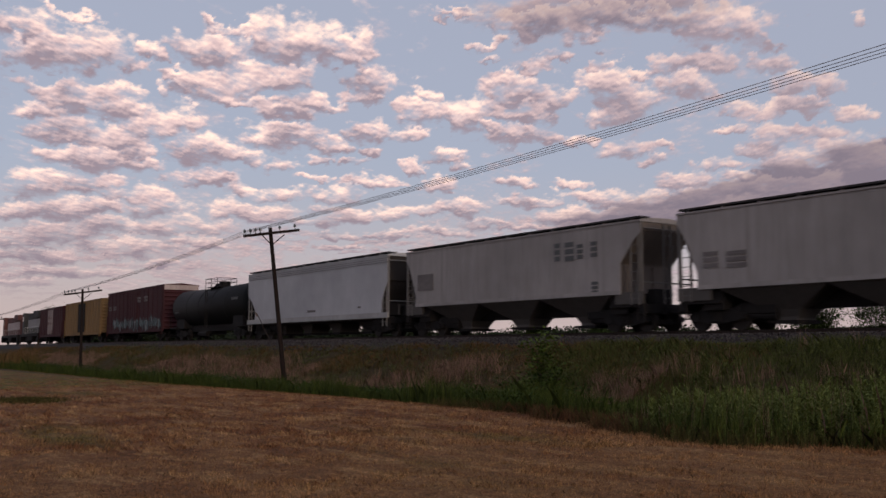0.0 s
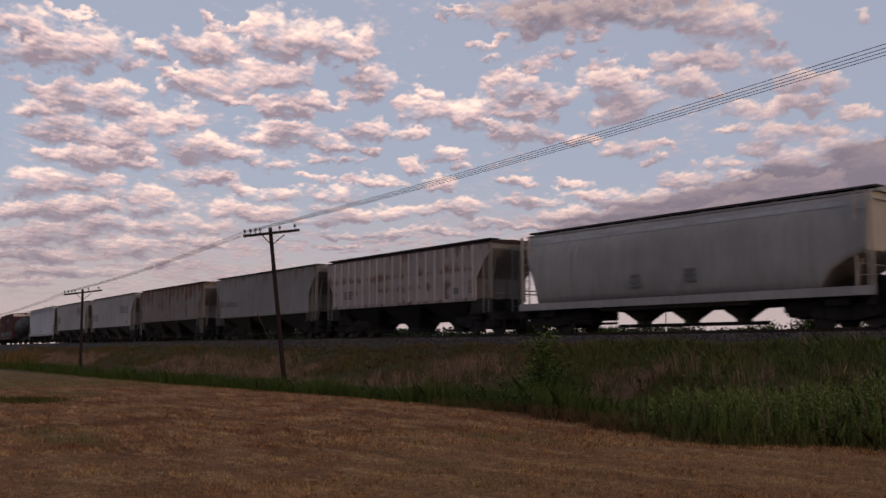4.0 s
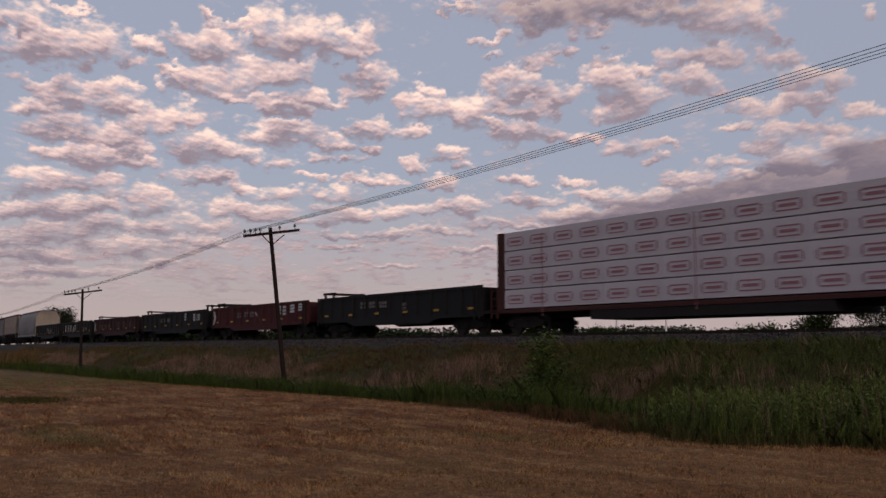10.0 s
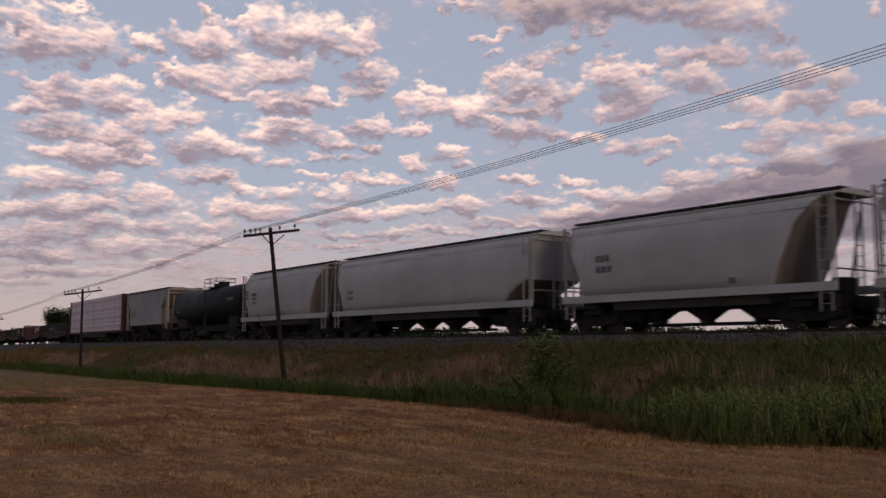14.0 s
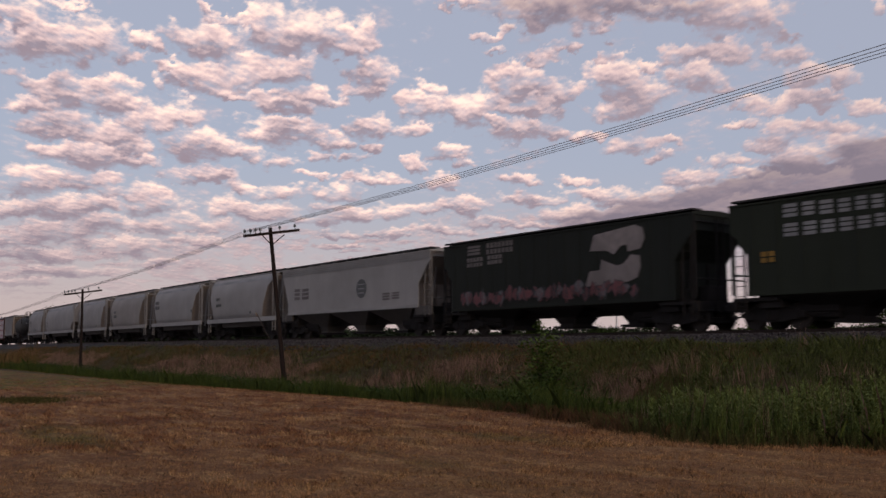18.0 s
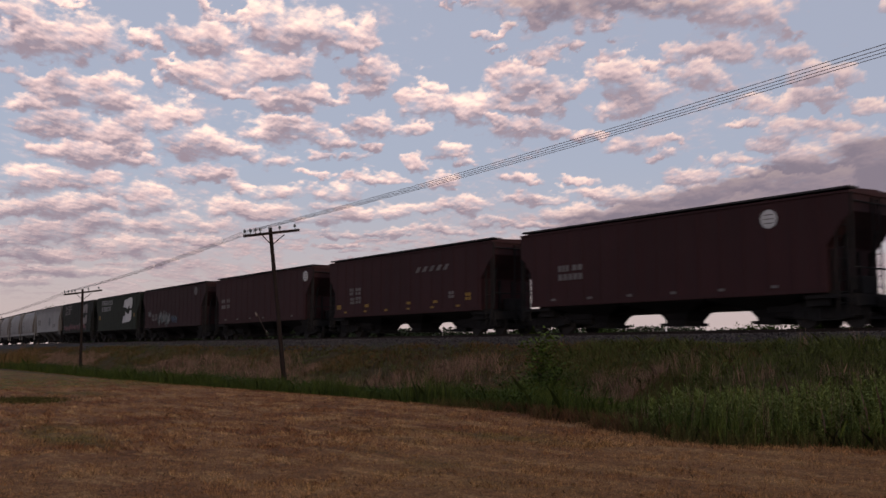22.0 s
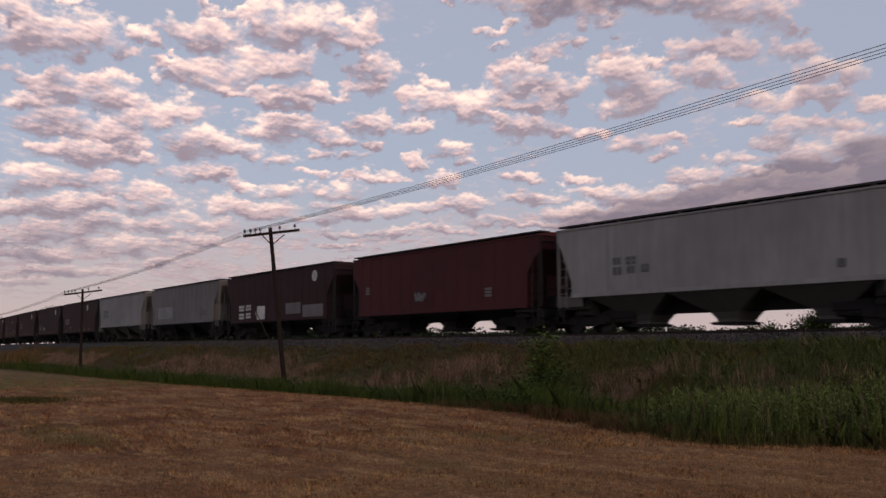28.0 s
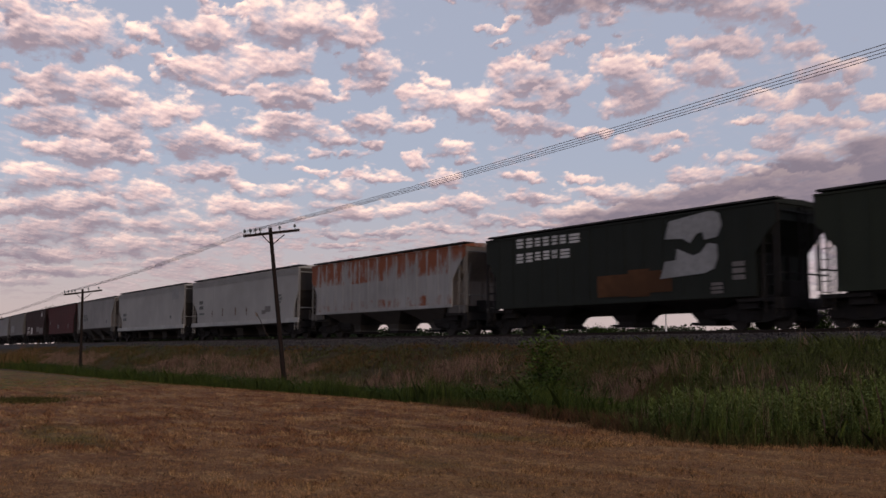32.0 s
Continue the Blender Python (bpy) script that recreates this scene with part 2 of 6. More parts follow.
def build_ground():
    xs = grid_axis((-4800, -600, 300), (-600, -160, 20), (-160, -60, 4), (-60, 20, 0.8), (20, 60, 8), (60, 600, 60), (600, 4800, 600))
    ys = grid_axis((-4800, -400, 550), (-400, -20, 38), (-20, 4, 2), (4, 42, 0.7), (42, 130, 4), (130, 600, 40), (600, 4800, 300))
    X, Y = np.meshgrid(xs, ys, indexing="ij")
    Z = ground_z(X, Y)
    far = np.hypot(X, Y) > 700
    Z[far] = np.where(Y[far] > 0, 0.2, 0.0)
    fine = np.array([[noise.noise((x * 0.9, y * 0.9, 0)) for y in ys] for x in xs]) * 0.035
    Z += np.where(np.hypot(X, Y) < 160, fine, 0)
    nx, ny = len(xs), len(ys)
    me = bpy.data.meshes.new("ground")
    idx = np.arange(nx * ny).reshape(nx, ny)
    quads = np.stack([idx[:-1, :-1], idx[1:, :-1], idx[1:, 1:], idx[:-1, 1:]], -1).reshape(-1, 4)
    me.from_pydata(np.stack([X, Y, Z], -1).reshape(-1, 3).tolist(), [], quads.tolist())
    me.polygons.foreach_set("use_smooth", [True] * len(me.polygons))
    mat = bpy.data.materials.new("dry mown turf")
    n, l, p = nodes_of(mat)
    v = coords(n, l)
    fine_n = noise_of(n, l, v, 26, 8, 0.8)
    tuft = noise_of(n, l, v, 5.0, 7, 0.8)
    c, sep = turf_colour(n, l, v)
    c = mix_of(n, l, 1.0, c, ramp_of(n, l, fine_n, 0.36, 0.66, (0.30, 0.28, 0.26, 1), (1.75, 1.72, 1.70, 1)), 'MULTIPLY')
    c = mix_of(n, l, 1.0, c, ramp_of(n, l, tuft, 0.36, 0.64, (0.55, 0.52, 0.50, 1), (1.25, 1.25, 1.25, 1)), 'MULTIPLY')
    my = n.new("ShaderNodeMapRange")
    l.new(sep.outputs["Y"], my.inputs["Value"])
    my.inputs["From Min"].default_value, my.inputs["From Max"].default_value = 15.8, 17.0
    soil = mix_of(n, l, fine_n, (0.024, 0.018, 0.008, 1), (0.085, 0.056, 0.028, 1))
    c = mix_of(n, l, my.outputs["Result"], c, soil)
    l.new(c, p.inputs["Base Color"])
    p.inputs["Roughness"].default_value = 0.95
    p.inputs["Specular IOR Level"].default_value = 0.1
    bump_of(n, l, p, tuft, 0.8, 0.08)
    me.materials.append(mat)
    return tagged(new("ground", me), "dry mown lawn with a weedy ditch and railway bank", "ground", "", "structure")


build_ground()


def build_ballast():
    xs = grid_axis((-1000, -280, 20), (-280, -80, 4), (-80, 12, 0.6), (12, 60, 6), (60, 720, 60))
    ds = np.array([-4.6, -3.9, -3.2, -2.6, -2.2, -1.7, -1.2, 0, 1.2, 2.2, 3.2, 4.6])
    zs = np.array([1.45, 1.62, 1.80, 1.95, 2.0, 2.01, 2.0, 2.0, 2.0, 2.0, 1.8, 1.4])
    verts = []
    for x in xs:
        cx, cy, a = track(float(x))
        for d, z in zip(ds, zs):
            verts.append((cx - math.sin(a) * d, cy + math.cos(a) * d, z + 0.03 * noise.noise((x * 2.0, d * 3.0, 0.0))))
    k = len(ds)
    faces = [(i * k + j, (i + 1) * k + j, (i + 1) * k + j + 1, i * k + j + 1) for i in range(len(xs) - 1) for j in range(k - 1)]
    me = bpy.data.meshes.new("ballast")
    me.from_pydata(verts, [], faces)
    me.materials.append(BALLAST)
    return tagged(new("ballast", me), "grey crushed stone ballast under the rails", "ballast", "", "structure")


BALLAST = plain("ballast stone", (0.034, 0.029, 0.029), 0.9, 0, 22, 0.7, 0.06)
build_ballast()


def build_stones(n):
    """Loose stones on the near shoulder of the ballast, each an uneven lump."""
    rng = np.random.default_rng(15)
    x = 6 - 95 * rng.uniform(0, 1, n) ** 1.5
    d = rng.uniform(-4.7, -1.3, n)
    z = np.interp(d, [-4.7, -3.9, -3.2, -2.6, -2.2, -1.3], [1.40, 1.62, 1.80, 1.95, 2.0, 2.0])
    c = np.stack([x, track_y(x) + d, z + 0.01], -1)
    r = rng.uniform(0.02, 0.055, n)[:, None]
    axes = np.array([(1, 0, 0), (0, 1, 0), (-1, 0, 0), (0, -1, 0), (0, 0, 1), (0, 0, -1)], float)
    turn = rng.uniform(0, math.tau, n)
    ax = np.repeat(axes[None], n, 0)
    rx, ry = ax[..., 0] * np.cos(turn)[:, None] - ax[..., 1] * np.sin(turn)[:, None], ax[..., 0] * np.sin(turn)[:, None] + ax[..., 1] * np.cos(turn)[:, None]
    v = np.stack([rx, ry, ax[..., 2] * 0.8], -1) * r[:, None] * rng.uniform(0.6, 1.3, (n, 6, 1)) + c[:, None]
    tri = np.array([(0, 1, 4), (1, 2, 4), (2, 3, 4), (3, 0, 4), (1, 0, 5), (2, 1, 5), (3, 2, 5), (0, 3, 5)])
    loops = (tri[None] + 6 * np.arange(n)[:, None, None]).reshape(-1)
    me = bpy.data.meshes.new("ballast_stones")
    me.vertices.add(n * 6)
    me.vertices.foreach_set("co", v.reshape(-1).astype(np.float32))
    me.loops.add(len(loops))
    me.loops.foreach_set("vertex_index", loops.astype(np.int32))
    me.polygons.add(n * 8)
    me.polygons.foreach_set("loop_start", np.arange(0, len(loops), 3, dtype=np.int32))
    me.update(calc_edges=True)
    me.materials.append(leaf_mat("loose stone", (0.012, 0.010, 0.010), (0.115, 0.096, 0.092)))
    return tagged(new("ballast_stones", me), "loose dark grey ballast stones", "stones", "", "stuff")


build_stones(36000)


def sweep_rail(name, offset, x0=-1000, x1=720):
    prof = [(-0.07, 0), (-0.07, 0.02), (-0.015, 0.04), (-0.015, 0.13), (-0.037, 0.14), (-0.037, 0.17), (0.037, 0.17), (0.037, 0.14), (0.015, 0.13), (0.015, 0.04), (0.07, 0.02), (0.07, 0)]
    xs = grid_axis((x0, -280, 40), (-280, 0, 5), (0, x1, 60))
    verts, k = [], len(prof)
    for x in xs:
        cx, cy, a = track(float(x))
        for u, z in prof:
            d = offset + u
            verts.append((cx - math.sin(a) * d, cy + math.cos(a) * d, RAIL_Z - 0.17 + z))
    faces = [(i * k + j, (i + 1) * k + j, (i + 1) * k + (j + 1) % k, i * k + (j + 1) % k) for i in range(len(xs) - 1) for j in range(k)]
    me = bpy.data.meshes.new(name)
    me.from_pydata(verts, [], faces)
    me.materials.append(RAIL_MAT)
    return tagged(new(name, me), "rusty steel rail on wooden sleepers", "rail", "rails", "structure")


for off in (-0.755, 0.755):
    sweep_rail("rail", off)

# ---- rolling stock ----
STOCK = {}


def stock(key, make):
    """A mesh that many cars share: made once, and handed out as objects of their own."""
    if key not in STOCK:
        STOCK[key] = make()
    return STOCK[key]


def piece(name, key, fill, material, parent, m=None, label="", smooth=False):
    def make():
        bm = bmesh.new()
        fill(bm)
        me = bpy.data.meshes.new(name)
        bm.normal_update()
        bm.to_mesh(me)
        bm.free()
        if smooth:
            me.polygons.foreach_set("use_smooth", [True] * len(me.polygons))
        me.materials.append(material)
        return me
    ob = new(name, stock((key, material.name), make))
    ob.parent = parent
    if m is not None:
        ob.matrix_basis = m
    if label:
        ob["label"] = label
    return ob


def fill_truck(bm):
    for y in (-1.0, 1.0):
        prism(bm, [(-1.25, 0.42), (-1.25, 0.58), (-0.55, 0.80), (0.55, 0.80), (1.25, 0.58), (1.25, 0.42), (0.95, 0.38), (0.45, 0.26), (-0.45, 0.26), (-0.95, 0.38)], y - 0.07, y + 0.07)
        for x in (-0.88, 0.88):
            box(bm, x - 0.14, x + 0.14, y - 0.11, y + 0.11, 0.34, 0.60)
        for x in (-0.16, 0.0, 0.16):
            rod(bm, (x, y * 1.08, 0.34), (x, y * 1.08, 0.66), 0.07, 6)
    box(bm, -0.22, 0.22, -1.05, 1.05, 0.50, 0.78)
    for x in (-1.15, 1.15):
        box(bm, x - 0.05, x + 0.05, -0.9, 0.9, 0.30, 0.42)


def fill_wheelset(bm):
    for y in (-0.76, 0.76):
        rod(bm, (0, y - 0.065, 0), (0, y + 0.065, 0), 0.455, 20)
        rod(bm, (0, y * 0.90 - 0.015, 0), (0, y * 0.90 + 0.015, 0), 0.485, 20)
    rod(bm, (0, -1.0, 0), (0, 1.0, 0), 0.08, 8)


def fill_coupler(bm):
    box(bm, 0, 0.45, -0.09, 0.09, 0.74, 0.92)
    box(bm, 0.40, 0.72, -0.16, 0.14, 0.70, 0.98, 0.03)
    rod(bm, (0.05, -0.35, 0.86), (0.6, -0.55, 0.45), 0.025, 5)


def running_gear(car, x_truck, x_end):
    for x in (-x_truck, x_truck):
        t = piece("truck", "truck", fill_truck, STEEL_DARK, car, pose(x, 0, 0), "dark cast steel truck")
        for wx in (-0.88, 0.88):
            piece("wheelset", "wheelset", fill_wheelset, WHEEL_MAT, t, pose(wx, 0, 0.46))
    piece("coupler", "coupler", fill_coupler, STEEL_DARK, car, pose(x_end - 0.1, 0, 0))
    piece("coupler", "coupler", fill_coupler, STEEL_DARK, car, pose(-x_end + 0.1, 0, 0, 0, 0, 180))


def loft(bm, stations, cap=True):
    """Rings of equal length joined one to the next."""
    rings = [[bm.verts.new(p) for p in ring] for ring in stations]
    k = len(rings[0])
    faces = []
    for a, b in zip(rings[:-1], rings[1:]):
        for j in range(k):
            faces.append(bm.faces.new((a[j], b[j], b[(j + 1) % k], a[(j + 1) % k])))
    if cap:
        faces += [bm.faces.new(rings[0][::-1]), bm.faces.new(rings[-1])]
    bmesh.ops.recalc_face_normals(bm, faces=faces)


def ladder(car, x, y, z0, z1, mat, width=0.42, along=True):
    def fill(bm):
        for o in (0, width):
            if along:
                box(bm, o - 0.02, o + 0.02, -0.03, 0.03, 0, z1 - z0)
            else:
                box(bm, -0.03, 0.03, o - 0.02, o + 0.02, 0, z1 - z0)
        z = 0.25
        while z < z1 - z0:
            rod(bm, (0, 0, z), (width, 0, z) if along else (0, width, z), 0.014, 5)
            z += 0.36
    return piece("ladder", ("ladder", round(z1 - z0, 2), along, width), fill, mat, car, pose(x, y, z0))


def bars(car, spots, mat, y, name="marking", depth=0.012):
    """Painted marks as thin raised plates: (x0, x1, z0, z1)."""
    for x0, x1, z0, z1 in spots:
        bm = bmesh.new()
        w, t = x1 - x0, z1 - z0
        if name == "marking" and t > 0.7 and w > 1.1:      # a plain painted patch
            box(bm, x0, x1, y - depth, y, z0, z1)
        elif name == "marking" and t > 0.4 and w < 1.1:      # large worn characters: bars with gaps between
            for q in (0.02, 0.36, 0.70):
                box(bm, x0 + 0.06 * w, x1 - 0.06 * w, y - depth, y, z0 + q * t, z0 + (q + 0.24) * t)
        elif name == "marking" and t > 0.18:               # small lines of print, one over the other
            k = max(2, round(w / 0.28))
            for i in range(k):
                box(bm, x0 + (i + 0.06) * w / k, x0 + (i + 0.80) * w / k, y - depth, y, z0 + 0.55 * t if t > 0.3 else z0, z1)
                if t > 0.3:
                    box(bm, x0 + (i + 0.06) * w / k, x0 + (i + 0.74) * w / k, y - depth, y, z0, z0 + 0.42 * t)
        else:
            box(bm, x0, x1, y - depth, y, z0, z1)
        part(name, bm, mat, car)


def marks_on(car, key, y):
    for kind, spots in MARKS.get(key, ()):
        bars(car, spots, MARKS_BY[kind], y)


def blob_outline(rng, cx, cz, rx, rz, k=11):
    return [(cx + rx * rng.uniform(0.35, 1.25) * math.cos(i * math.tau / k), cz + rz * rng.uniform(0.35, 1.25) * math.sin(i * math.tau / k)) for i in range(k)]


def graffiti(car, u0, u1, z0, z1, mats, seed, y=-1.60, count=12):
    """Sprayed shapes that cannot be read: fat overlapping blots and strokes."""
    rng = random.Random(seed)
    count = count * 5 // 2
    step, t = (u1 - u0) / count, z1 - z0
    for i in range(count):
        cx, cz = u0 + (i + 0.5) * step + rng.uniform(-0.3, 0.3) * step, (z0 + z1) / 2 + rng.uniform(-0.16, 0.16) * t
        yy = y - 0.005 * (i % 3)
        outline = blob_outline(rng, cx, cz, step * rng.uniform(0.5, 0.95), t * rng.uniform(0.26, 0.46), rng.choice((9, 11, 13)))
        bm = bmesh.new()
        prism(bm, [(cx + (a - cx) * 1.22, cz + (b - cz) * 1.12) for a, b in outline], yy - 0.003, yy)
        part("graffiti", bm, SPRAY_DARK, car)
        bm = bmesh.new()
        prism(bm, outline, yy - 0.008, yy - 0.003)
        part("graffiti", bm, mats[i % len(mats)], car)
        bm = bmesh.new()
        for k in range(3):
            a, w, hh = rng.uniform(-0.9, 0.9), step * 0.07, t * rng.uniform(0.10, 0.3)
            px, pz = cx + rng.uniform(-0.4, 0.4) * step, cz + rng.uniform(-0.2, 0.2) * t
            prism(bm, [(px - w - a * hh * 0.5, pz - hh), (px + w - a * hh * 0.5, pz - hh), (px + w + a * hh * 0.5, pz + hh), (px - w + a * hh * 0.5, pz + hh)], yy - 0.022 + 0.003 * k, yy - 0.016 + 0.003 * k)
        part("graffiti", bm, mats[(i + 1) % len(mats)] if i % 2 else SPRAY_DARK, car)


def emblem_block(car, u0, u1, z0, z1, mat, y=-1.605):
    """A large block emblem: two rounded lobes joined by a slanting bar."""
    w, h = u1 - u0, z1 - z0
    shapes = ([(0.165, 0.91), (0.85, 1.0), (0.97, 0.93), (1.0, 0.75), (0.93, 0.58), (0.73, 0.555), (0.71, 0.68), (0.61, 0.66), (0.5, 0.53), (0.38, 0.61), (0.09, 0.63)],
              [(0.0, 0.0), (0.73, 0.04), (0.87, 0.1), (0.93, 0.27), (0.92, 0.47), (0.78, 0.5), (0.66, 0.36), (0.54, 0.33), (0.29, 0.46), (0.26, 0.28), (0.08, 0.27)])
    for shape in shapes:
        bm = bmesh.new()
        prism(bm, [(u0 + a * w, z0 + b * h) for a, b in shape], y - 0.01, y)
        part("emblem", bm, mat, car, "worn white block emblem")


def emblem_disc(car, u, z, r, mat, dark, y=-1.60):
    bm = bmesh.new()
    rod(bm, (u, y - 0.012, z), (u, y, z), r, 24)
    disc = part("emblem", bm, mat, car, "pale round emblem")
    for k in (-0.45, 0.0, 0.45):
        bm = bmesh.new()
        box(bm, u - r * 0.6, u + r * 0.6, y - 0.018, y - 0.012, z + k * r - 0.05 * r, z + k * r + 0.05 * r)
        part("emblem_line", bm, dark, disc)


def hopper_car(name, label, s0, length, body, style="ribbed", bays=3, z_top=4.42, frame_mat=None, roof_mat=None, sill=False, cut=None, left=None, cap=None, rib_mat=None, sill_mat=None, low_mat=None, z_low=1.22, key="", top_band=None):
    """A covered hopper: side sheets cut away at the ends, sloping ends within, roof, walkways, hatches, bays below, end frames, ladders."""
    car = new(name)
    h = length / 2
    fm, rm, lm = frame_mat or (STEEL_DARK if body in DARK_PAINTS else P_FRAME), roof_mat or body, low_mat or P_GRIME_SHADE
    flat = style != "round"
    cz, in_top, inset, cb = cut or ((3.75, 0.1, 0.95, 2.7) if body in DARK_PAINTS else (4.0, 0.1, 1.15, 2.75))
    if flat:
        w_of = lambda z: 1.55
        stations = [(h - 0.12, cz + 0.04), (h - 0.2, cz - 0.05), (h - 0.5 * inset, cz - 0.42 * (cz - cb)), (h - inset - 0.02, cb + 0.02), (h - inset - 0.05, cb - 0.05), (h - inset - 0.06, z_low)]
        lz, li, lb = left or ((3.4, 0.75, 2.6) if style == "ribbed" else (4.0, 0.95, 2.1))
        left_stations = [(h - 0.12, z_top - 0.30), (h - 0.2, lz + 0.25), (h - 0.5 * li, (lz + lb) / 2), (h - li - 0.02, lb), (h - li - 0.04, z_low)]
    else:
        w_of = lambda z: 1.60 - 0.52 * max(0, (z - 3.0) / 1.42) ** 2.3 - 0.20 * max(0, (2.2 - z) / 0.95) ** 2
        stations = [(h - 0.75, z_top - 0.1), (h - 1.0, z_top - 0.25), (h - 1.5, 3.6), (h - 2.03, 2.4), (h - 2.4, z_low + 0.1), (h - 2.45, z_low)]
        if cap:
            stations = [(h - 0.22, 2.45), (h - 0.26, 2.42), (h - 0.9, 2.2), (h - 1.5, 1.9), (h - 2.0, z_low + 0.1), (h - 2.1, z_low)]
        left_stations = [(h - 0.12, z_top - 0.1), (h - 0.25, 3.9), (h - 0.6, 3.1), (h - 1.0, 2.25), (h - 1.08, z_low + 0.1), (h - 1.1, z_low)]
    rings = []
    for u, zb in [(-u, z) for u, z in left_stations] + stations[::-1]:
        zs = [zb + (z_top - zb) * f for f in (0, 0.12, 0.25, 0.38, 0.5, 0.62, 0.74, 0.84, 0.92, 1.0)]
        rings.append([(u, -w_of(z), z) for z in zs] + [(u, w_of(z), z) for z in reversed(zs)])
    bm = bmesh.new()
    loft(bm, rings)
    # sill cars: dark hull colour stands in for shade in the end openings
    hull = part("body", bm, body if not flat or body in DARK_PAINTS else P_GRIME_SHADE if sill else P_WEB, car, smooth=not flat)
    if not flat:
        hull.data.materials.append(P_WEB)          # brown slope sheets below the ends
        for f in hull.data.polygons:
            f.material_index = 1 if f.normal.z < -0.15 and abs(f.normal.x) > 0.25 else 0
    wt = w_of(z_top)
    if cap:
        zs = [2.46 + (z_top - 2.46) * f for f in (0, 0.2, 0.4, 0.6, 0.75, 0.88, 1.0)]
        bm = bmesh.new()
        loft(bm, [[(u, -w_of(z) + 0.01, z) for z in zs] + [(u, w_of(z) - 0.01, z) for z in reversed(zs)] for u in (h - 0.23, h - 0.19)])
        part("end_cap", bm, cap, car, "tan end sheet")
    if flat:                             # stiffeners on the set-back end bulkhead
        for y in (-1.2, -0.4, 0.4, 1.2):
            piece("end_stiffener", ("stiff", round(cb, 2), z_low), lambda bm: box(bm, 0, 0.08, -0.04, 0.04, z_low, cb - 0.08), STEEL_DARK if body in DARK_PAINTS else P_WEB, car, pose(h - inset - 0.05, y, 0))
    if z_low > 1.4 and flat:
        for sg in (-1, 1):
            piece("end_sill", ("esill", round(z_low, 2)), lambda bm: box(bm, -0.75, 0.75, -0.05, 0.05, 1.10, z_low + 0.02), lm, car, pose(sg * (h - 0.75), -1.50, 0))
    if flat:
        half = [(h - 0.08, z_top), (h - 0.08, cz - 0.06), (h - in_top, cz - 0.10), (h - in_top - 0.3 * (inset - in_top), cz - 0.28 * (cz - cb)), (h - inset, cb), (h - inset, z_low)]
        other = [(h - 0.08, z_top), (h - 0.08, lz), (h - 0.1 - 0.5 * li, (lz + lb) / 2 + 0.1), (h - li, lb), (h - li, z_low)]
        outline = half + [(-u, z) for u, z in reversed(other)]
        for y in (-1.58, 1.55):
            bm = bmesh.new()
            prism(bm, outline, y, y + 0.03)
            part("side_sheet", bm, body, car)
    # roof: low arch with an overhanging edge
    bm = bmesh.new()
    ring = lambda u: [(u, -wt - 0.07, z_top - 0.05), (u, -wt - 0.07, z_top + 0.02), (u, -wt * 0.6, z_top + 0.13), (u, 0, z_top + 0.17), (u, wt * 0.6, z_top + 0.13), (u, wt + 0.07, z_top + 0.02), (u, wt + 0.07, z_top - 0.05)]
    loft(bm, [ring(-h + 0.05), ring(h - 0.05)])
    part("roof", bm, rm, car)
    for y in (-1.0, 1.0):
        def fill_walk(bm):
            box(bm, -h + 0.1, h - 0.1, -0.30, 0.30, 0.0, 0.07)
        board = piece("running_board", ("walk", round(h, 1)), fill_walk, WALKWAY, car, pose(0, y * (wt - 0.32), z_top + 0.11))
        u = -h + 0.5
        while u < h - 0.3:
            piece("board_bracket", "bracket", lambda bm: box(bm, -0.035, 0.035, -0.24, 0.24, -0.16, 0), rm, board, pose(u, 0, 0))
            u += 1.55
    n_hatch = 8 if length > 14 else 5
    for i in range(n_hatch):
        u = (i - (n_hatch - 1) / 2) * (length - 2.2) / n_hatch
        piece("hatch", "hatch", lambda bm: box(bm, -0.75, 0.75, -0.35, 0.35, 0, 0.14, 0.03), rm, car, pose(u, 0, z_top + 0.15))
    # side sills, end platforms, posts and ladders
    for y in (-1.56, 1.56):
        piece("side_sill", ("sill", round(h, 1), sill), lambda bm: box(bm, -h + (0 if sill else li), h - (0 if sill else inset), -0.05, 0.05, -0.06 if not sill else -0.20, 0.10 if not sill else 0.10), sill_mat or body, car, pose(0, y, z_low))
    if flat and not sill:
        piece("center_sill", ("hsill", round(h, 1), z_low), lambda bm: (box(bm, -h - 0.1, h + 0.1, -0.25, 0.25, 0.72, 1.02), box(bm, -h + 2.2, h - 2.2, -0.3, 0.3, 0.74, z_low + 0.1)), STEEL_DARK, car)
    else:
        for sg in (-1, 1):
            piece("stub_sill", "stub", lambda bm: box(bm, -1.7, 1.7, -0.3, 0.3, 0.68, 1.05), STEEL_DARK, car, pose(sg * (h - 1.55), 0, 0))
    for sg in (-1, 1):
        x = sg * (h - 0.06)
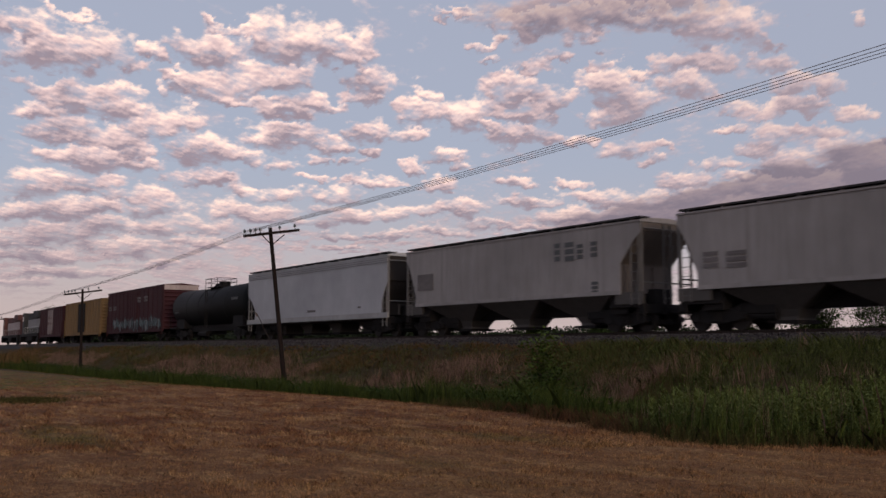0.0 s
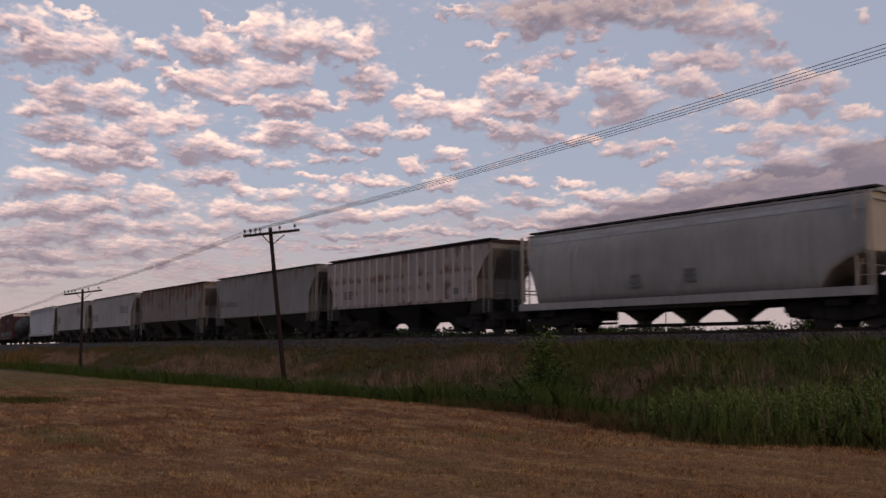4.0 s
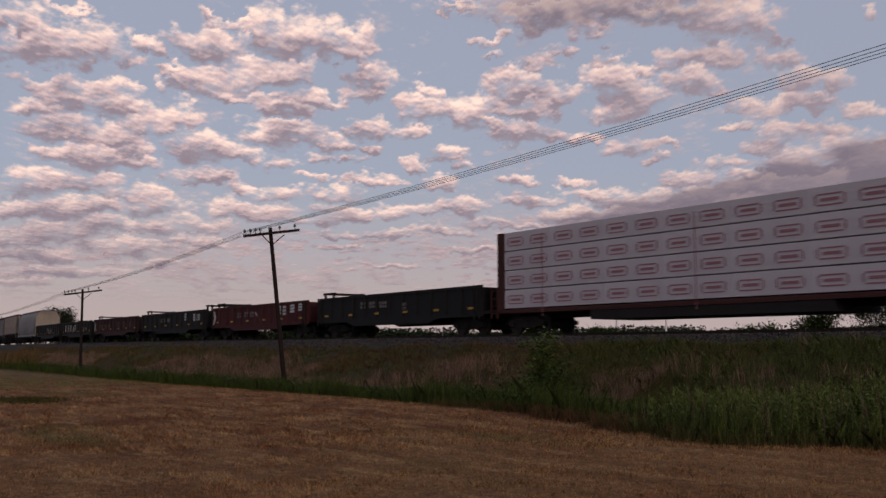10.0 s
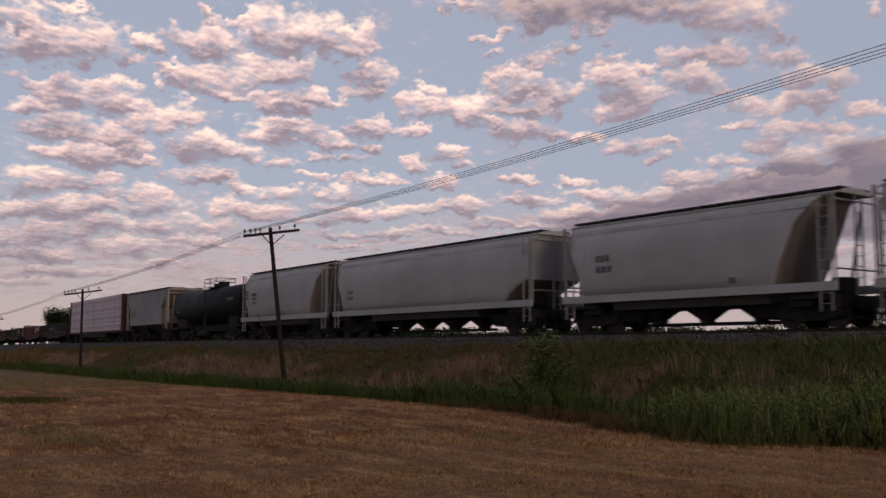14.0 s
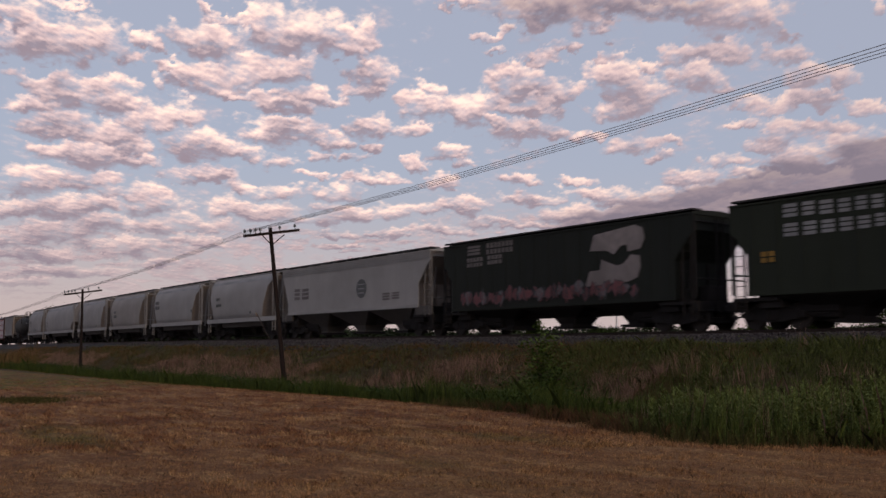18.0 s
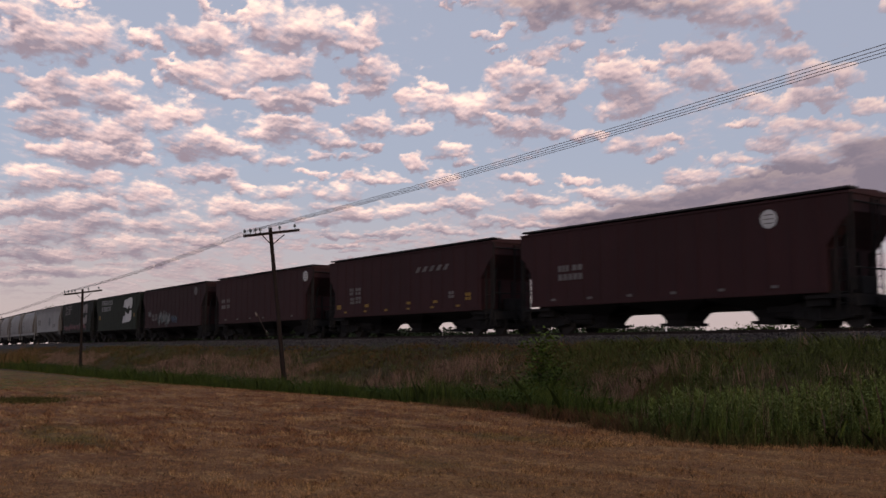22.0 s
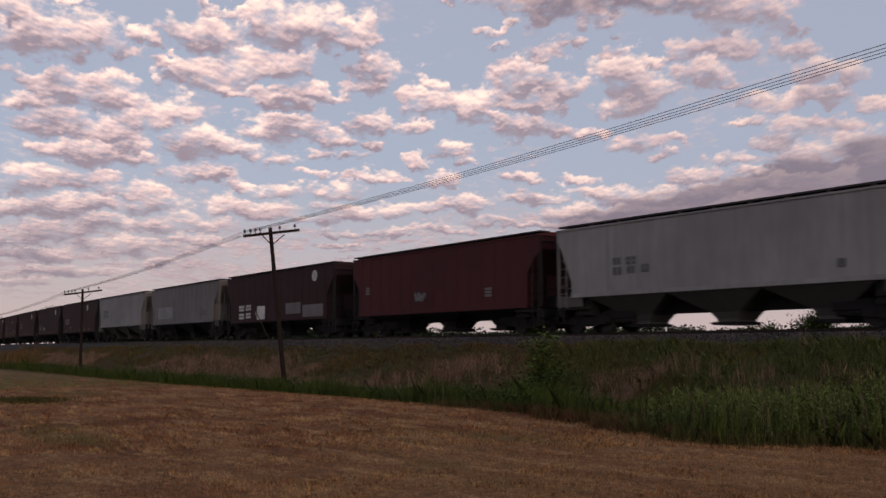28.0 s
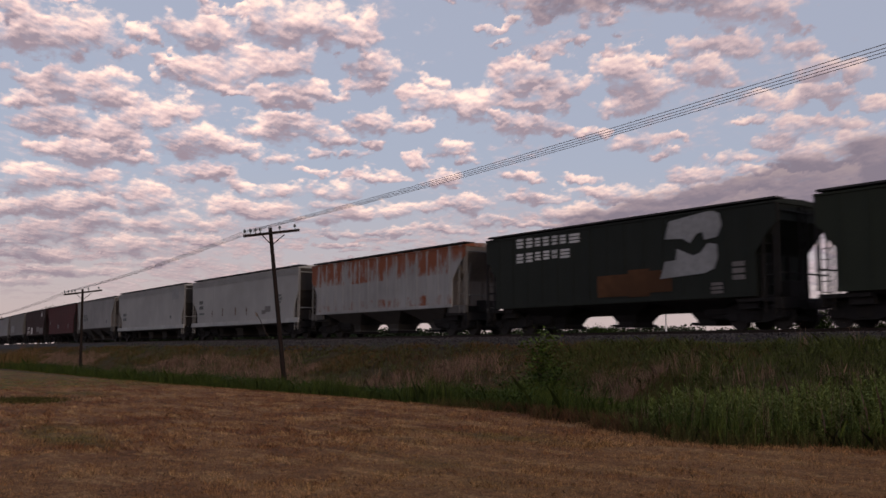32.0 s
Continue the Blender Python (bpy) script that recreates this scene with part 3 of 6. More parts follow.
        piece("end_platform", ("endplat", sg), lambda bm: (box(bm, -0.9, 0.9, -1.5, 1.5, 0.98, 1.10), box(bm, 0.72, 0.9, -1.5, 1.5, 0.72, 1.0) if sg > 0 else box(bm, -0.9, -0.72, -1.5, 1.5, 0.72, 1.0), rod(bm, (sg * 0.95, -1.45, 0.72), (sg * 0.95, -0.2, 0.78), 0.02, 5), box(bm, sg * 0.78 - 0.2, sg * 0.78 + 0.2, -1.52, -1.40, 0.40, 0.44), box(bm, sg * 0.78 - 0.2, sg * 0.78 - 0.16, -1.52, -1.46, 0.40, 1.0), box(bm, sg * 0.78 + 0.16, sg * 0.78 + 0.2, -1.52, -1.46, 0.40, 1.0)), STEEL_DARK, car, pose(sg * (h - 0.95), 0, 0))
        for y in (-1.50, 1.50):
            piece("end_post", ("epost", round(z_top - z_low, 2)), lambda bm: box(bm, -0.032, 0.032, -0.032, 0.032, 0, z_top - z_low - 0.05), fm, car, pose(x, y, z_low))
        ladder(car, x - (0.55 if sg > 0 else -0.13), -1.54, 1.05 if fm is P_FRAME or fm is P_TAN else 0.55, z_top - 0.1, fm)
        ladder(car, x, -0.2, 1.1, z_top - 0.1, fm, 0.42, False)
        for z in (1.95, z_top - 0.3):
            piece("end_rail", "endrail", lambda bm: rod(bm, (0, -1.5, 0), (0, 1.5, 0), 0.03, 6), fm, car, pose(x, 0, z))
        for y in (-0.9, 0.9):
            piece("slope_brace", ("brace", round(z_top, 1), sg), lambda bm: rod(bm, (0, 0, 1.1), (sg * 0.55, 0, z_top - 0.5), 0.06, 6), fm, car, pose(x - sg * 0.95, y, 0))
        piece("brake_box", "brakebox", lambda bm: box(bm, -0.22, 0.22, -0.5, 0.5, 1.15, 1.75, 0.03), STEEL_DARK, car, pose(sg * (h - 0.75), 0.3, 0))
    for sg in (-1, 1):
        piece("brake_gear", "brakegear", lambda bm: (box(bm, -0.75, 0.75, -0.9, 0.9, 0.55, 0.98, 0.05), rod(bm, (-0.6, -0.7, 0.55), (0.7, -0.7, 0.48), 0.16, 8), rod(bm, (-1.1, 0.5, 0.42), (1.0, 0.5, 0.42), 0.05, 6)), STEEL_DARK, car, pose(sg * (h - 3.0), 0, 0))
        piece("bolster", ("bolster", z_low), lambda bm: box(bm, -0.45, 0.45, -1.35, 1.35, 0.74, z_low + 0.02), STEEL_DARK, car, pose(sg * (h - 1.45), 0, 0))
    # discharge bays with their gates
    inner = 2 * (h - 1.9) + 0.2 if flat else 2.42 * bays
    bw = inner / bays
    for i in range(bays):
        u = (i - (bays - 1) / 2) * bw

        def fill_bay(bm):
            top = bw / 2 * 0.995
            ring = lambda a, y, z: [(-a, -y, z), (a, -y, z), (a, y, z), (-a, y, z)]
            if flat and sill:
                loft(bm, [ring(top, 1.50, z_low), ring(top, 1.45, 0.95), ring(0.92, 0.80, 0.89), ring(0.74, 0.72, 0.74), ring(0.55, 0.66, 0.52), ring(0.50, 0.64, 0.40), ring(0.50, 0.64, 0.30)])
            elif flat:
                loft(bm, [ring(top, 1.50, z_low), ring(top * 0.97, 1.46, z_low - 0.12), ring(0.66, 0.72, 0.70), ring(0.48, 0.58, 0.44), ring(0.45, 0.58, 0.40), ring(0.45, 0.58, 0.30)])
            else:
                loft(bm, [ring(top, 1.45, z_low), ring(top, 1.35, 0.88), ring(0.60, 0.58, 0.82), ring(0.16, 0.30, 0.44), ring(0.14, 0.28, 0.30)])
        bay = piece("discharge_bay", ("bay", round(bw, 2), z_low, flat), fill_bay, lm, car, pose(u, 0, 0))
        if not flat:
            piece("outlet_pipe", "pipe", lambda bm: rod(bm, (-1.21, -0.2, 0.26), (1.21, -0.2, 0.26), 0.07, 8), STEEL_DARK, bay)
            continue
        piece("outlet_gate", "gate", lambda bm: (box(bm, -0.55, 0.55, -0.72, 0.72, 0.20, 0.32), rod(bm, (-0.45, -0.95, 0.27), (-0.45, 0.95, 0.27), 0.04)), STEEL_DARK, bay)
    if style == "ribbed":
        rw = 0.05
        n_rib = int((2 * h - inset - li) / (1.0 if rib_mat is None else 0.82))
        for i in range(n_rib + 1):
            u = -(h - li - 0.25) + i * (2 * h - inset - li - 0.5) / n_rib
            piece("rib", ("rib", round(z_top - z_low, 2), rib_mat is None), lambda bm: prism(bm, [(-rw, 0.06), (rw, 0.06), (rw * 0.9, z_top - z_low - 0.06), (-rw * 0.9, z_top - z_low - 0.06)], -0.022 if rib_mat is None else -0.07, 0.0), rib_mat or body, car, pose(u, -1.58, z_low))
    if top_band:
        yb = -1.585 if flat else -w_of(z_top - 0.42) - 0.02
        bm = bmesh.new()
        if flat:
            for zb in (0.42, 0.31, 0.20):
                box(bm, -h + 0.1, h - 0.1, yb - 0.025, yb, z_top - zb, z_top - zb + 0.035)
        else:
            # round sides: grey strip paints in the shading where the roof curves over
            loft(bm, [[(u, -w_of(z_top - 0.46) - 0.015, z_top - 0.46), (u, -w_of(z_top - 0.28) - 0.015, z_top - 0.28), (u, -w_of(z_top - 0.28) + 0.02, z_top - 0.28), (u, -w_of(z_top - 0.46) + 0.02, z_top - 0.46)] for u in (-h + 0.5, h - 1.1)])
        part("top_band", bm, top_band, car, "ridges and painted roof-curve shade below the roof")
    running_gear(car, h - 1.35, h)
    marks_on(car, key, -1.595 if flat else -1.615)
    tagged(car, label, "hopper car", "cars of the freight train")
    TRAIN.append((car, s0))
    return car


def gondola(name, label, s0, length, body, height=2.32, frame=True, key="", chevron=False, both=False):
    car = new(name)
    h = length / 2
    bm = bmesh.new()
    box(bm, -h + 0.2, h - 0.2, -1.46, 1.46, 0.98, 1.08)
    part("floor_plate", bm, body, car)
    for y in (-1.50, 1.50):
        bm = bmesh.new()
        box(bm, -h + 0.2, h - 0.2, y - 0.04, y + 0.04, 1.0, height)
        part("side_wall", bm, body, car)
    for x in (-h + 0.2, h - 0.2):
        bm = bmesh.new()
        box(bm, x - 0.05, x + 0.05, -1.46, 1.46, 1.08, height - 0.05)
        for z in (1.35, 1.7, 2.0):
            box(bm, x - 0.10, x + 0.10, -1.44, 1.44, z - 0.05, z + 0.05)
        part("end_wall", bm, body, car)
    for y in (-1.53, 1.53):
        piece("top_chord", ("chord", round(h, 1)), lambda bm: box(bm, -h + 0.15, h - 0.15, -0.08, 0.08, -0.08, 0.05), body, car, pose(0, y, height))
        # deep belly sill, shallower towards the trucks
        piece("side_sill", ("gsill", round(h, 1)), lambda bm: prism(bm, [(-h + 0.1, 1.06), (-h + 0.1, 0.86), (-h * 0.55, 0.86), (-h * 0.45, 0.62), (h * 0.45, 0.62), (h * 0.55, 0.86), (h - 0.1, 0.86), (h - 0.1, 1.06)], -0.05, 0.05), body, car, pose(0, y, 0))
        n_post = 13
        for i in range(n_post):
            u = -h + 0.5 + i * (2 * h - 1.0) / (n_post - 1)
            piece("side_post", ("gpost", round(height, 2)), lambda bm: prism(bm, [(-0.09, 1.05), (0.09, 1.05), (0.07, height - 0.08), (-0.07, height - 0.08)], -0.07, 0.07), body, car, pose(u, y * 1.02, 0))
    piece("center_sill", ("csill", round(h, 1)), lambda bm: box(bm, -h - 0.1, h + 0.1, -0.25, 0.25, 0.72, 1.02), STEEL_DARK, car)
    if frame:
        for x in (-h + 0.55, h - 0.95) if both else (-h + 0.55,):
            piece("lifting_frame", "lframe", lambda bm: (box(bm, -0.55, 0.85, -1.1, -0.95, 0.30, 0.42, 0.02), box(bm, -0.55, 0.85, 0.95, 1.1, 0.30, 0.42, 0.02), [box(bm, x - 0.06, x + 0.06, y - 0.06, y + 0.06, -0.1, 0.31) for x in (-0.35, 0.65) for y in (-1.02, 1.02)], [box(bm, x - 0.05, x + 0.05, -0.96, 0.96, 0.31, 0.39) for x in (-0.35, 0.65)]), STEEL_DARK, car, pose(x, 0, height))
    ladder(car, -h + 0.3, -1.6, 0.7, height, STEEL_DARK)
    ladder(car, h - 0.75, -1.6, 0.7, height, STEEL_DARK)
    for i in range(6):
        u = -h + 1.2 + i * (2 * h - 2.4) / 5
        bars(car, [(u, u + 0.42, 1.22, 1.33)], REFLECTOR, -1.62, "reflector")
    marks_on(car, key, -1.61)
    if chevron:
        for z0, sg in ((1.65, 1), (1.1, -1)):
            bm = bmesh.new()
            prism(bm, [(-h + 0.35 + (0.35 if sg > 0 else 0), z0), (-h + 0.75 + (0.35 if sg > 0 else 0), z0), (-h + 0.75 + (0 if sg > 0 else 0.35), z0 + 0.52), (-h + 0.35 + (0 if sg > 0 else 0.35), z0 + 0.52)], -1.62, -1.61)
            part("end_mark", bm, MARK_WHITE, car, "white slanted end mark")
    running_gear(car, h - 1.9, h)
    tagged(car, label, "gondola car", "cars of the freight train")
    TRAIN.append((car, s0))
    return car


def tank_car(name, label, s0, length, body):
    car = new(name)
    h = length / 2
    r, zc = 1.54, 2.68
    bm = bmesh.new()
    us = [(-h + 0.15, 0.05), (-h + 0.2, 0.55), (-h + 0.4, 0.86), (-h + 0.7, 1.0), (0, 1.0), (h - 0.7, 1.0), (h - 0.4, 0.86), (h - 0.2, 0.55), (h - 0.15, 0.05)]
    loft(bm, [[(u, r * f * math.cos(a), zc - (0.08 if u == 0 else 0) + r * f * math.sin(a)) for a in [i * math.tau / 28 for i in range(28)]] for u, f in us])
    part("tank", bm, body, car, smooth=True)
    for u in (-h * 0.5, -h * 0.17, h * 0.17, h * 0.5):
        piece("tank_seam", "seam", lambda bm: loft(bm, [[(x, (r + 0.012) * math.cos(a), zc - 0.03 + (r + 0.012) * math.sin(a)) for a in [i * math.tau / 28 for i in range(28)]] for x in (-0.04, 0.04)]), body, car, pose(u, 0, 0))
    piece("dome", "dome", lambda bm: (rod(bm, (0, 0, 0), (0, 0, 0.42), 0.42, 14), rod(bm, (0, 0, 0.42), (0, 0, 0.48), 0.46, 14)), body, car, pose(0.3, 0, zc + r - 0.1))

    def fill_platform(bm):
        box(bm, -1.25, 1.25, -0.8, 0.8, -0.04, 0.0)
        for z in (0.36, 0.66):
            for y in (-0.8, 0.8):
                rod(bm, (-1.25, y, z), (1.25, y, z), 0.022, 5)
            for x in (-1.25, 1.25):
                rod(bm, (x, -0.8, z), (x, 0.8, z), 0.022, 5)
        for x in (-1.25, 0.0, 1.25):
            for y in (-0.8, 0.8):
                rod(bm, (x, y, -0.3), (x, y, 0.66), 0.024, 5)
        box(bm, -0.75, -0.35, -0.2, 0.2, 0.0, 0.28, 0.03)
    piece("dome_platform", "domeplat", fill_platform, STEEL_DARK, car, pose(-0.5, 0, zc + r - 0.02))
    for sg in (-1, 1):
        piece("saddle", "saddle", lambda bm: box(bm, -0.9, 0.9, -1.25, 1.25, 0.95, 1.75), STEEL_DARK, car, pose(sg * (h - 1.9), 0, 0))
        piece("end_platform", "tankend", lambda bm: box(bm, -0.8, 0.8, -1.5, 1.5, 0.95, 1.06), STEEL_DARK, car, pose(sg * (h - 0.8), 0, 0))
        piece("end_rail", "tankrail", lambda bm: [rod(bm, (0, a, 1.0), (0, b, c), 0.025, 5) for a, b, c in ((-1.5, -1.5, 2.0), (1.5, 1.5, 2.0))] and rod(bm, (0, -1.5, 2.0), (0, 1.5, 2.0), 0.025, 5), STEEL_DARK, car, pose(sg * (h - 0.1), 0, 0))
    ladder(car, 0.1, -1.5, 0.9, zc + r - 0.3, STEEL_DARK)
    piece("bottom_outlet", "boutlet", lambda bm: rod(bm, (0, 0, 0.75), (0, 0, 1.3), 0.22, 10), STEEL_DARK, car)
    piece("brake_gear", "tbrake", lambda bm: (box(bm, -1.3, 0.4, -0.8, 0.8, 0.45, 0.75, 0.04), rod(bm, (-1.2, -0.9, 0.5), (0.6, -0.9, 0.5), 0.17, 10)), STEEL_DARK, car, pose(-1.4, 0, 0))
    piece("center_sill", ("tsill", round(h, 1)), lambda bm: box(bm, -h - 0.1, h + 0.1, -0.6, 0.6, 0.72, 1.30), STEEL_DARK, car)
    bars(car, [(-h + 1.2, -h + 2.6, 2.5, 2.62), (-h + 1.2, -h + 2.2, 2.25, 2.36), (h - 2.6, h - 1.4, 2.9, 3.1)], MARK_GREY, -1.51)
    running_gear(car, h - 1.9, h)
    tagged(car, label, "tank car", "cars of the freight train")
    TRAIN.append((car, s0))
    return car


def boxcar(name, label, s0, length, body, z_top=4.55, door_mat=None, end_top=None):
    car = new(name)
    h = length / 2
    bm = bmesh.new()
    box(bm, -h + 0.15, h - 0.15, -1.55, 1.55, 1.05, z_top)
    part("body", bm, body, car)
    bm = bmesh.new()
    loft(bm, [[(u, -1.6, z_top), (u, 0, z_top + 0.14), (u, 1.6, z_top), (u, 1.6, z_top - 0.05), (u, -1.6, z_top - 0.05)] for u in (-h + 0.1, h - 0.1)])
    part("roof", bm, body, car)
    dm = door_mat or body
    piece("sliding_door", ("bdoor", round(z_top, 1)), lambda bm: (box(bm, -1.5, 1.5, -0.06, 0, 1.15, z_top - 0.25), [box(bm, x - 0.04, x + 0.04, -0.10, -0.05, 1.2, z_top - 0.3) for x in (-1.4, -0.7, 0, 0.7, 1.4)]), dm, car, pose(0, -1.56, 0))
    n_rib = 14
    for i in range(n_rib):
        u = -h + 0.5 + i * (2 * h - 1.0) / (n_rib - 1)
        if abs(u) > 1.7:
            piece("side_post", ("bpost", round(z_top, 2)), lambda bm: box(bm, -0.06, 0.06, -0.05, 0, 1.05, z_top - 0.1), body, car, pose(u, -1.55, 0))
    for sg in (-1, 1):
        for k in range(9):
            piece("end_corrugation", "bcorr", lambda bm: loft(bm, [[(0, y, 0.1), (0.09, y, 0.0), (0, y, -0.1)] for y in (-1.4, 1.4)]), body, car, pose(sg * (h - 0.15), 0, 1.3 + k * (z_top - 1.6) / 9, 0, 0, 0 if sg > 0 else 180))
        if end_top:
            piece("end_panel", "bendtop", lambda bm: box(bm, -0.03, 0.06, -1.5, 1.5, 0, 0.42), end_top, car, pose(sg * (h - 0.13), 0, z_top - 0.45), "pale upper end panel")
        ladder(car, sg * (h - 0.4) - 0.2, -1.6, 0.6, 2.6, body)
    piece("side_sill", ("bsill", round(h, 1)), lambda bm: box(bm, -h + 0.15, h - 0.15, -1.57, -1.47, 0.82, 1.08), body, car)
    piece("center_sill", ("csill", round(h, 1)), lambda bm: box(bm, -h - 0.1, h + 0.1, -0.25, 0.25, 0.72, 1.02), STEEL_DARK, car)
    running_gear(car, h - 2.1, h)
    tagged(car, label, "boxcar", "cars of the freight train")
    TRAIN.append((car, s0))
    return car


def lumber_car(s0, length):
    car = new("lumber_car")
    h = length / 2
    bm = bmesh.new()
    box(bm, -h - 0.9, h + 0.9, -1.5, 1.5, 0.95, 1.12)
    part("deck", bm, RED_CAR, car)
    bm = bmesh.new()
    box(bm, -h * 0.5, h * 0.5, -1.46, 1.46, 0.55, 0.945)
    part("belly_sill", bm, STEEL_DARK, car)
    for sg in (-1, 1):
        piece("bulkhead", "bulk", lambda bm: [box(bm, -0.12, 0.12, -1.5, 1.5, 1.1, 4.70)] + [box(bm, -0.2, 0.2, y - 0.06, y + 0.06, 1.1, 4.70) for y in (-1.45, -0.5, 0.5, 1.45)], RED_CAR, car, pose(sg * (h + 0.25), 0, 0))
        piece("end_platform", "lplat", lambda bm: box(bm, -0.7, 0.7, -1.5, 1.5, 0.98, 1.1), STEEL_DARK, car, pose(sg * (h + 0.9), 0, 0))
        ladder(car, sg * (h + 0.9), -1.5, 0.7, 2.2, RED_CAR)
    piece("center_beam", "cbeam", lambda bm: box(bm, -h, h, -0.1, 0.1, 1.1, 4.5), RED_CAR, car)
    piece("center_sill", ("csill", round(h, 1)), lambda bm: box(bm, -h - 1.1, h + 1.1, -0.25, 0.25, 0.72, 1.02), STEEL_DARK, car)
    # wrapped bundles, four tiers of six on either side
    tiers, cols = 4, 7
    bh, bl = 3.57 / tiers, 2 * h / cols
    rng = random.Random(4)
    for tier in range(tiers):
        for c in range(cols):
            u = -h + (c + 0.5) * bl
            for sg in (-1, 1):
                b = piece("wrapped_timber", "bundle", lambda bm: box(bm, -bl / 2 + 0.002, bl / 2 - 0.002, -0.66, 0.66, 0.03, bh - 0.015, 0.012), WRAP, car,
                          pose(u, sg * (0.80 + rng.uniform(-0.006, 0.006)), 1.14 + tier * bh), "white plastic wrapped lumber bundle")
                if sg < 0:
                    for k in range(2):
                        x = (k - 0.5) * bl / 2
                        piece("printed_mark", "pmark", lambda bm: [box(bm, -0.46, 0.46, -0.012, 0, 0.50, 0.55), box(bm, -0.46, 0.46, -0.012, 0, 0.14, 0.19), box(bm, -0.55, -0.49, -0.012, 0, 0.2, 0.49), box(bm, 0.49, 0.55, -0.012, 0, 0.2, 0.49), box(bm, -0.34, 0.34, -0.012, 0, 0.29, 0.40)], WRAP_MARK, b, pose(x, -0.665, 0.08))
    for i in range(3):
        u = -h + 2.6 + i * (2 * h - 5.2) / 2
        piece("tie_strap", "strap", lambda bm: box(bm, -0.015, 0.015, -0.01, 0.01, 0.8, 4.48), WRAP_MARK, car, pose(u, -1.50, 0))
    running_gear(car, h - 1.0, h + 1.0)
    tagged(car, "dark red centerbeam car loaded with white wrapped lumber", "lumber car", "cars of the freight train")
    TRAIN.append((car, s0))


def locomotive(label, s0, length, body, stripe):
    car = new("locomotive")
    h = length / 2
    bm = bmesh.new()
    box(bm, -h + 0.4, h - 0.4, -1.5, 1.5, 1.1, 1.45)
    part("frame", bm, STEEL_DARK, car)
    bm = bmesh.new()
    prism(bm, [(-h + 3.9, 1.45), (h - 1.2, 1.45), (h - 1.2, 4.3), (-h + 3.9, 4.3)], -0.95, 0.95)
    part("engine_hood", bm, body, car)
    bm = bmesh.new()
    prism(bm, [(-h + 2.2, 1.45), (-h + 4.0, 1.45), (-h + 4.0, 4.55), (-h + 2.5, 4.55), (-h + 2.2, 4.2)], -1.5, 1.5)
    cab = part("cab", bm, body, car)
    piece("cab_window", "cabwin", lambda bm: box(bm, -0.5, 0.5, -0.02, 0, 0, 0.7), GLASS_DARK, cab, pose(-h + 3.2, -1.51, 3.3))
    bm = bmesh.new()
    prism(bm, [(-h + 0.7, 1.45), (-h + 2.2, 1.45), (-h + 2.2, 3.0), (-h + 1.0, 2.8)], -0.8, 0.8)
    part("nose", bm, body, car)
    piece("hood_stripe", "hstripe", lambda bm: box(bm, -h + 4.2, h - 2.0, -0.02, 0, 2.3, 3.5), stripe, car, pose(0, -0.96, 0))
    piece("radiator", "radi", lambda bm: prism(bm, [(h - 5.5, 3.7), (h - 1.0, 3.7), (h - 1.0, 4.55), (h - 5.2, 4.55)], -1.45, 1.45), body, car)
    piece("fuel_tank", "ftank", lambda bm: box(bm, -2.4, 2.4, -1.4, 1.4, 0.35, 1.1, 0.12), STEEL_DARK, car)
    piece("handrail", ("hrail", round(h, 1)), lambda bm: [rod(bm, (-h + 4, -1.48, 2.4), (h - 0.6, -1.48, 2.4), 0.02, 5)] + [rod(bm, (x, -1.48, 1.4), (x, -1.48, 2.4), 0.02, 5) for x in np.linspace(-h + 4, h - 0.6, 9)], MARK_WHITE, car)
    for sg in (-1, 1):
        piece("step_well", "lstep", lambda bm: box(bm, -0.35, 0.35, -1.5, 1.5, 0.35, 1.2), STEEL_DARK, car, pose(sg * (h - 0.6), 0, 0))
    running_gear(car, h - 3.6, h)
    tagged(car, label, "locomotive", "cars of the freight train")
    TRAIN.append((car, s0))


TRAIN = []
RED_CAR = paint("red oxide paint", (0.060, 0.018, 0.016), 0.25)
WRAP = plain("white lumber wrap", (0.50, 0.44, 0.455), 0.5, 0, 3, 0.12)
WRAP_MARK = plain("red wrap print", (0.30, 0.13, 0.15), 0.6, 0, 3, 0.2)
GLASS_DARK = plain("dark cab glass", (0.02, 0.025, 0.03), 0.08)
P_WHITE = paint("faded white paint", (0.305, 0.284, 0.272), 0.06, soft=0.35)
P_WHITER = paint("clean white paint", (0.42, 0.405, 0.41), 0.03, soft=0.3)
P_BAND = paint("pale sill paint", (0.36, 0.34, 0.325), 0.2)
# dirt on the bays; on sill-car hulls it paints in recess shade
P_GRIME_SHADE = paint("underside grime and recess shade", (0.045, 0.036, 0.031), 0.3)
P_FRAME = paint("dirty frame paint", (0.165, 0.147, 0.136), 0.35)
P_PALEFRAME = paint("dusty pale frame paint", (0.235, 0.215, 0.205), 0.25)
P_GREY = paint("light grey paint", (0.25, 0.23, 0.222), 0.15)
P_GREY2 = paint("dusty grey paint", (0.31, 0.277, 0.264), 0.32)
P_RUSTY = paint("grey paint with rust", (0.18, 0.152, 0.140), 0.68, 0.8, 0, (0.105, 0.050, 0.034), bands=((1.5, 0.0), (2.0, -0.05), (3.0, 0.0), (3.8, 0.06), (4.4, 0.12)))
P_PATCH = paint("white paint breaking to rust", (0.29, 0.27, 0.262), 0.50, 0.8, 0, (0.20, 0.062, 0.030), bands=((1.3, 0.0), (1.6, 0.10), (2.0, 0.08), (2.3, -0.2), (2.9, -0.16), (3.1, 0.10), (4.2, 0.2)))
P_WEB = paint("brown end sheet paint", (0.19, 0.153, 0.132), 0.4)
P_WARM = paint("warm grey paint", (0.285, 0.255, 0.235), 0.12, soft=0.4)
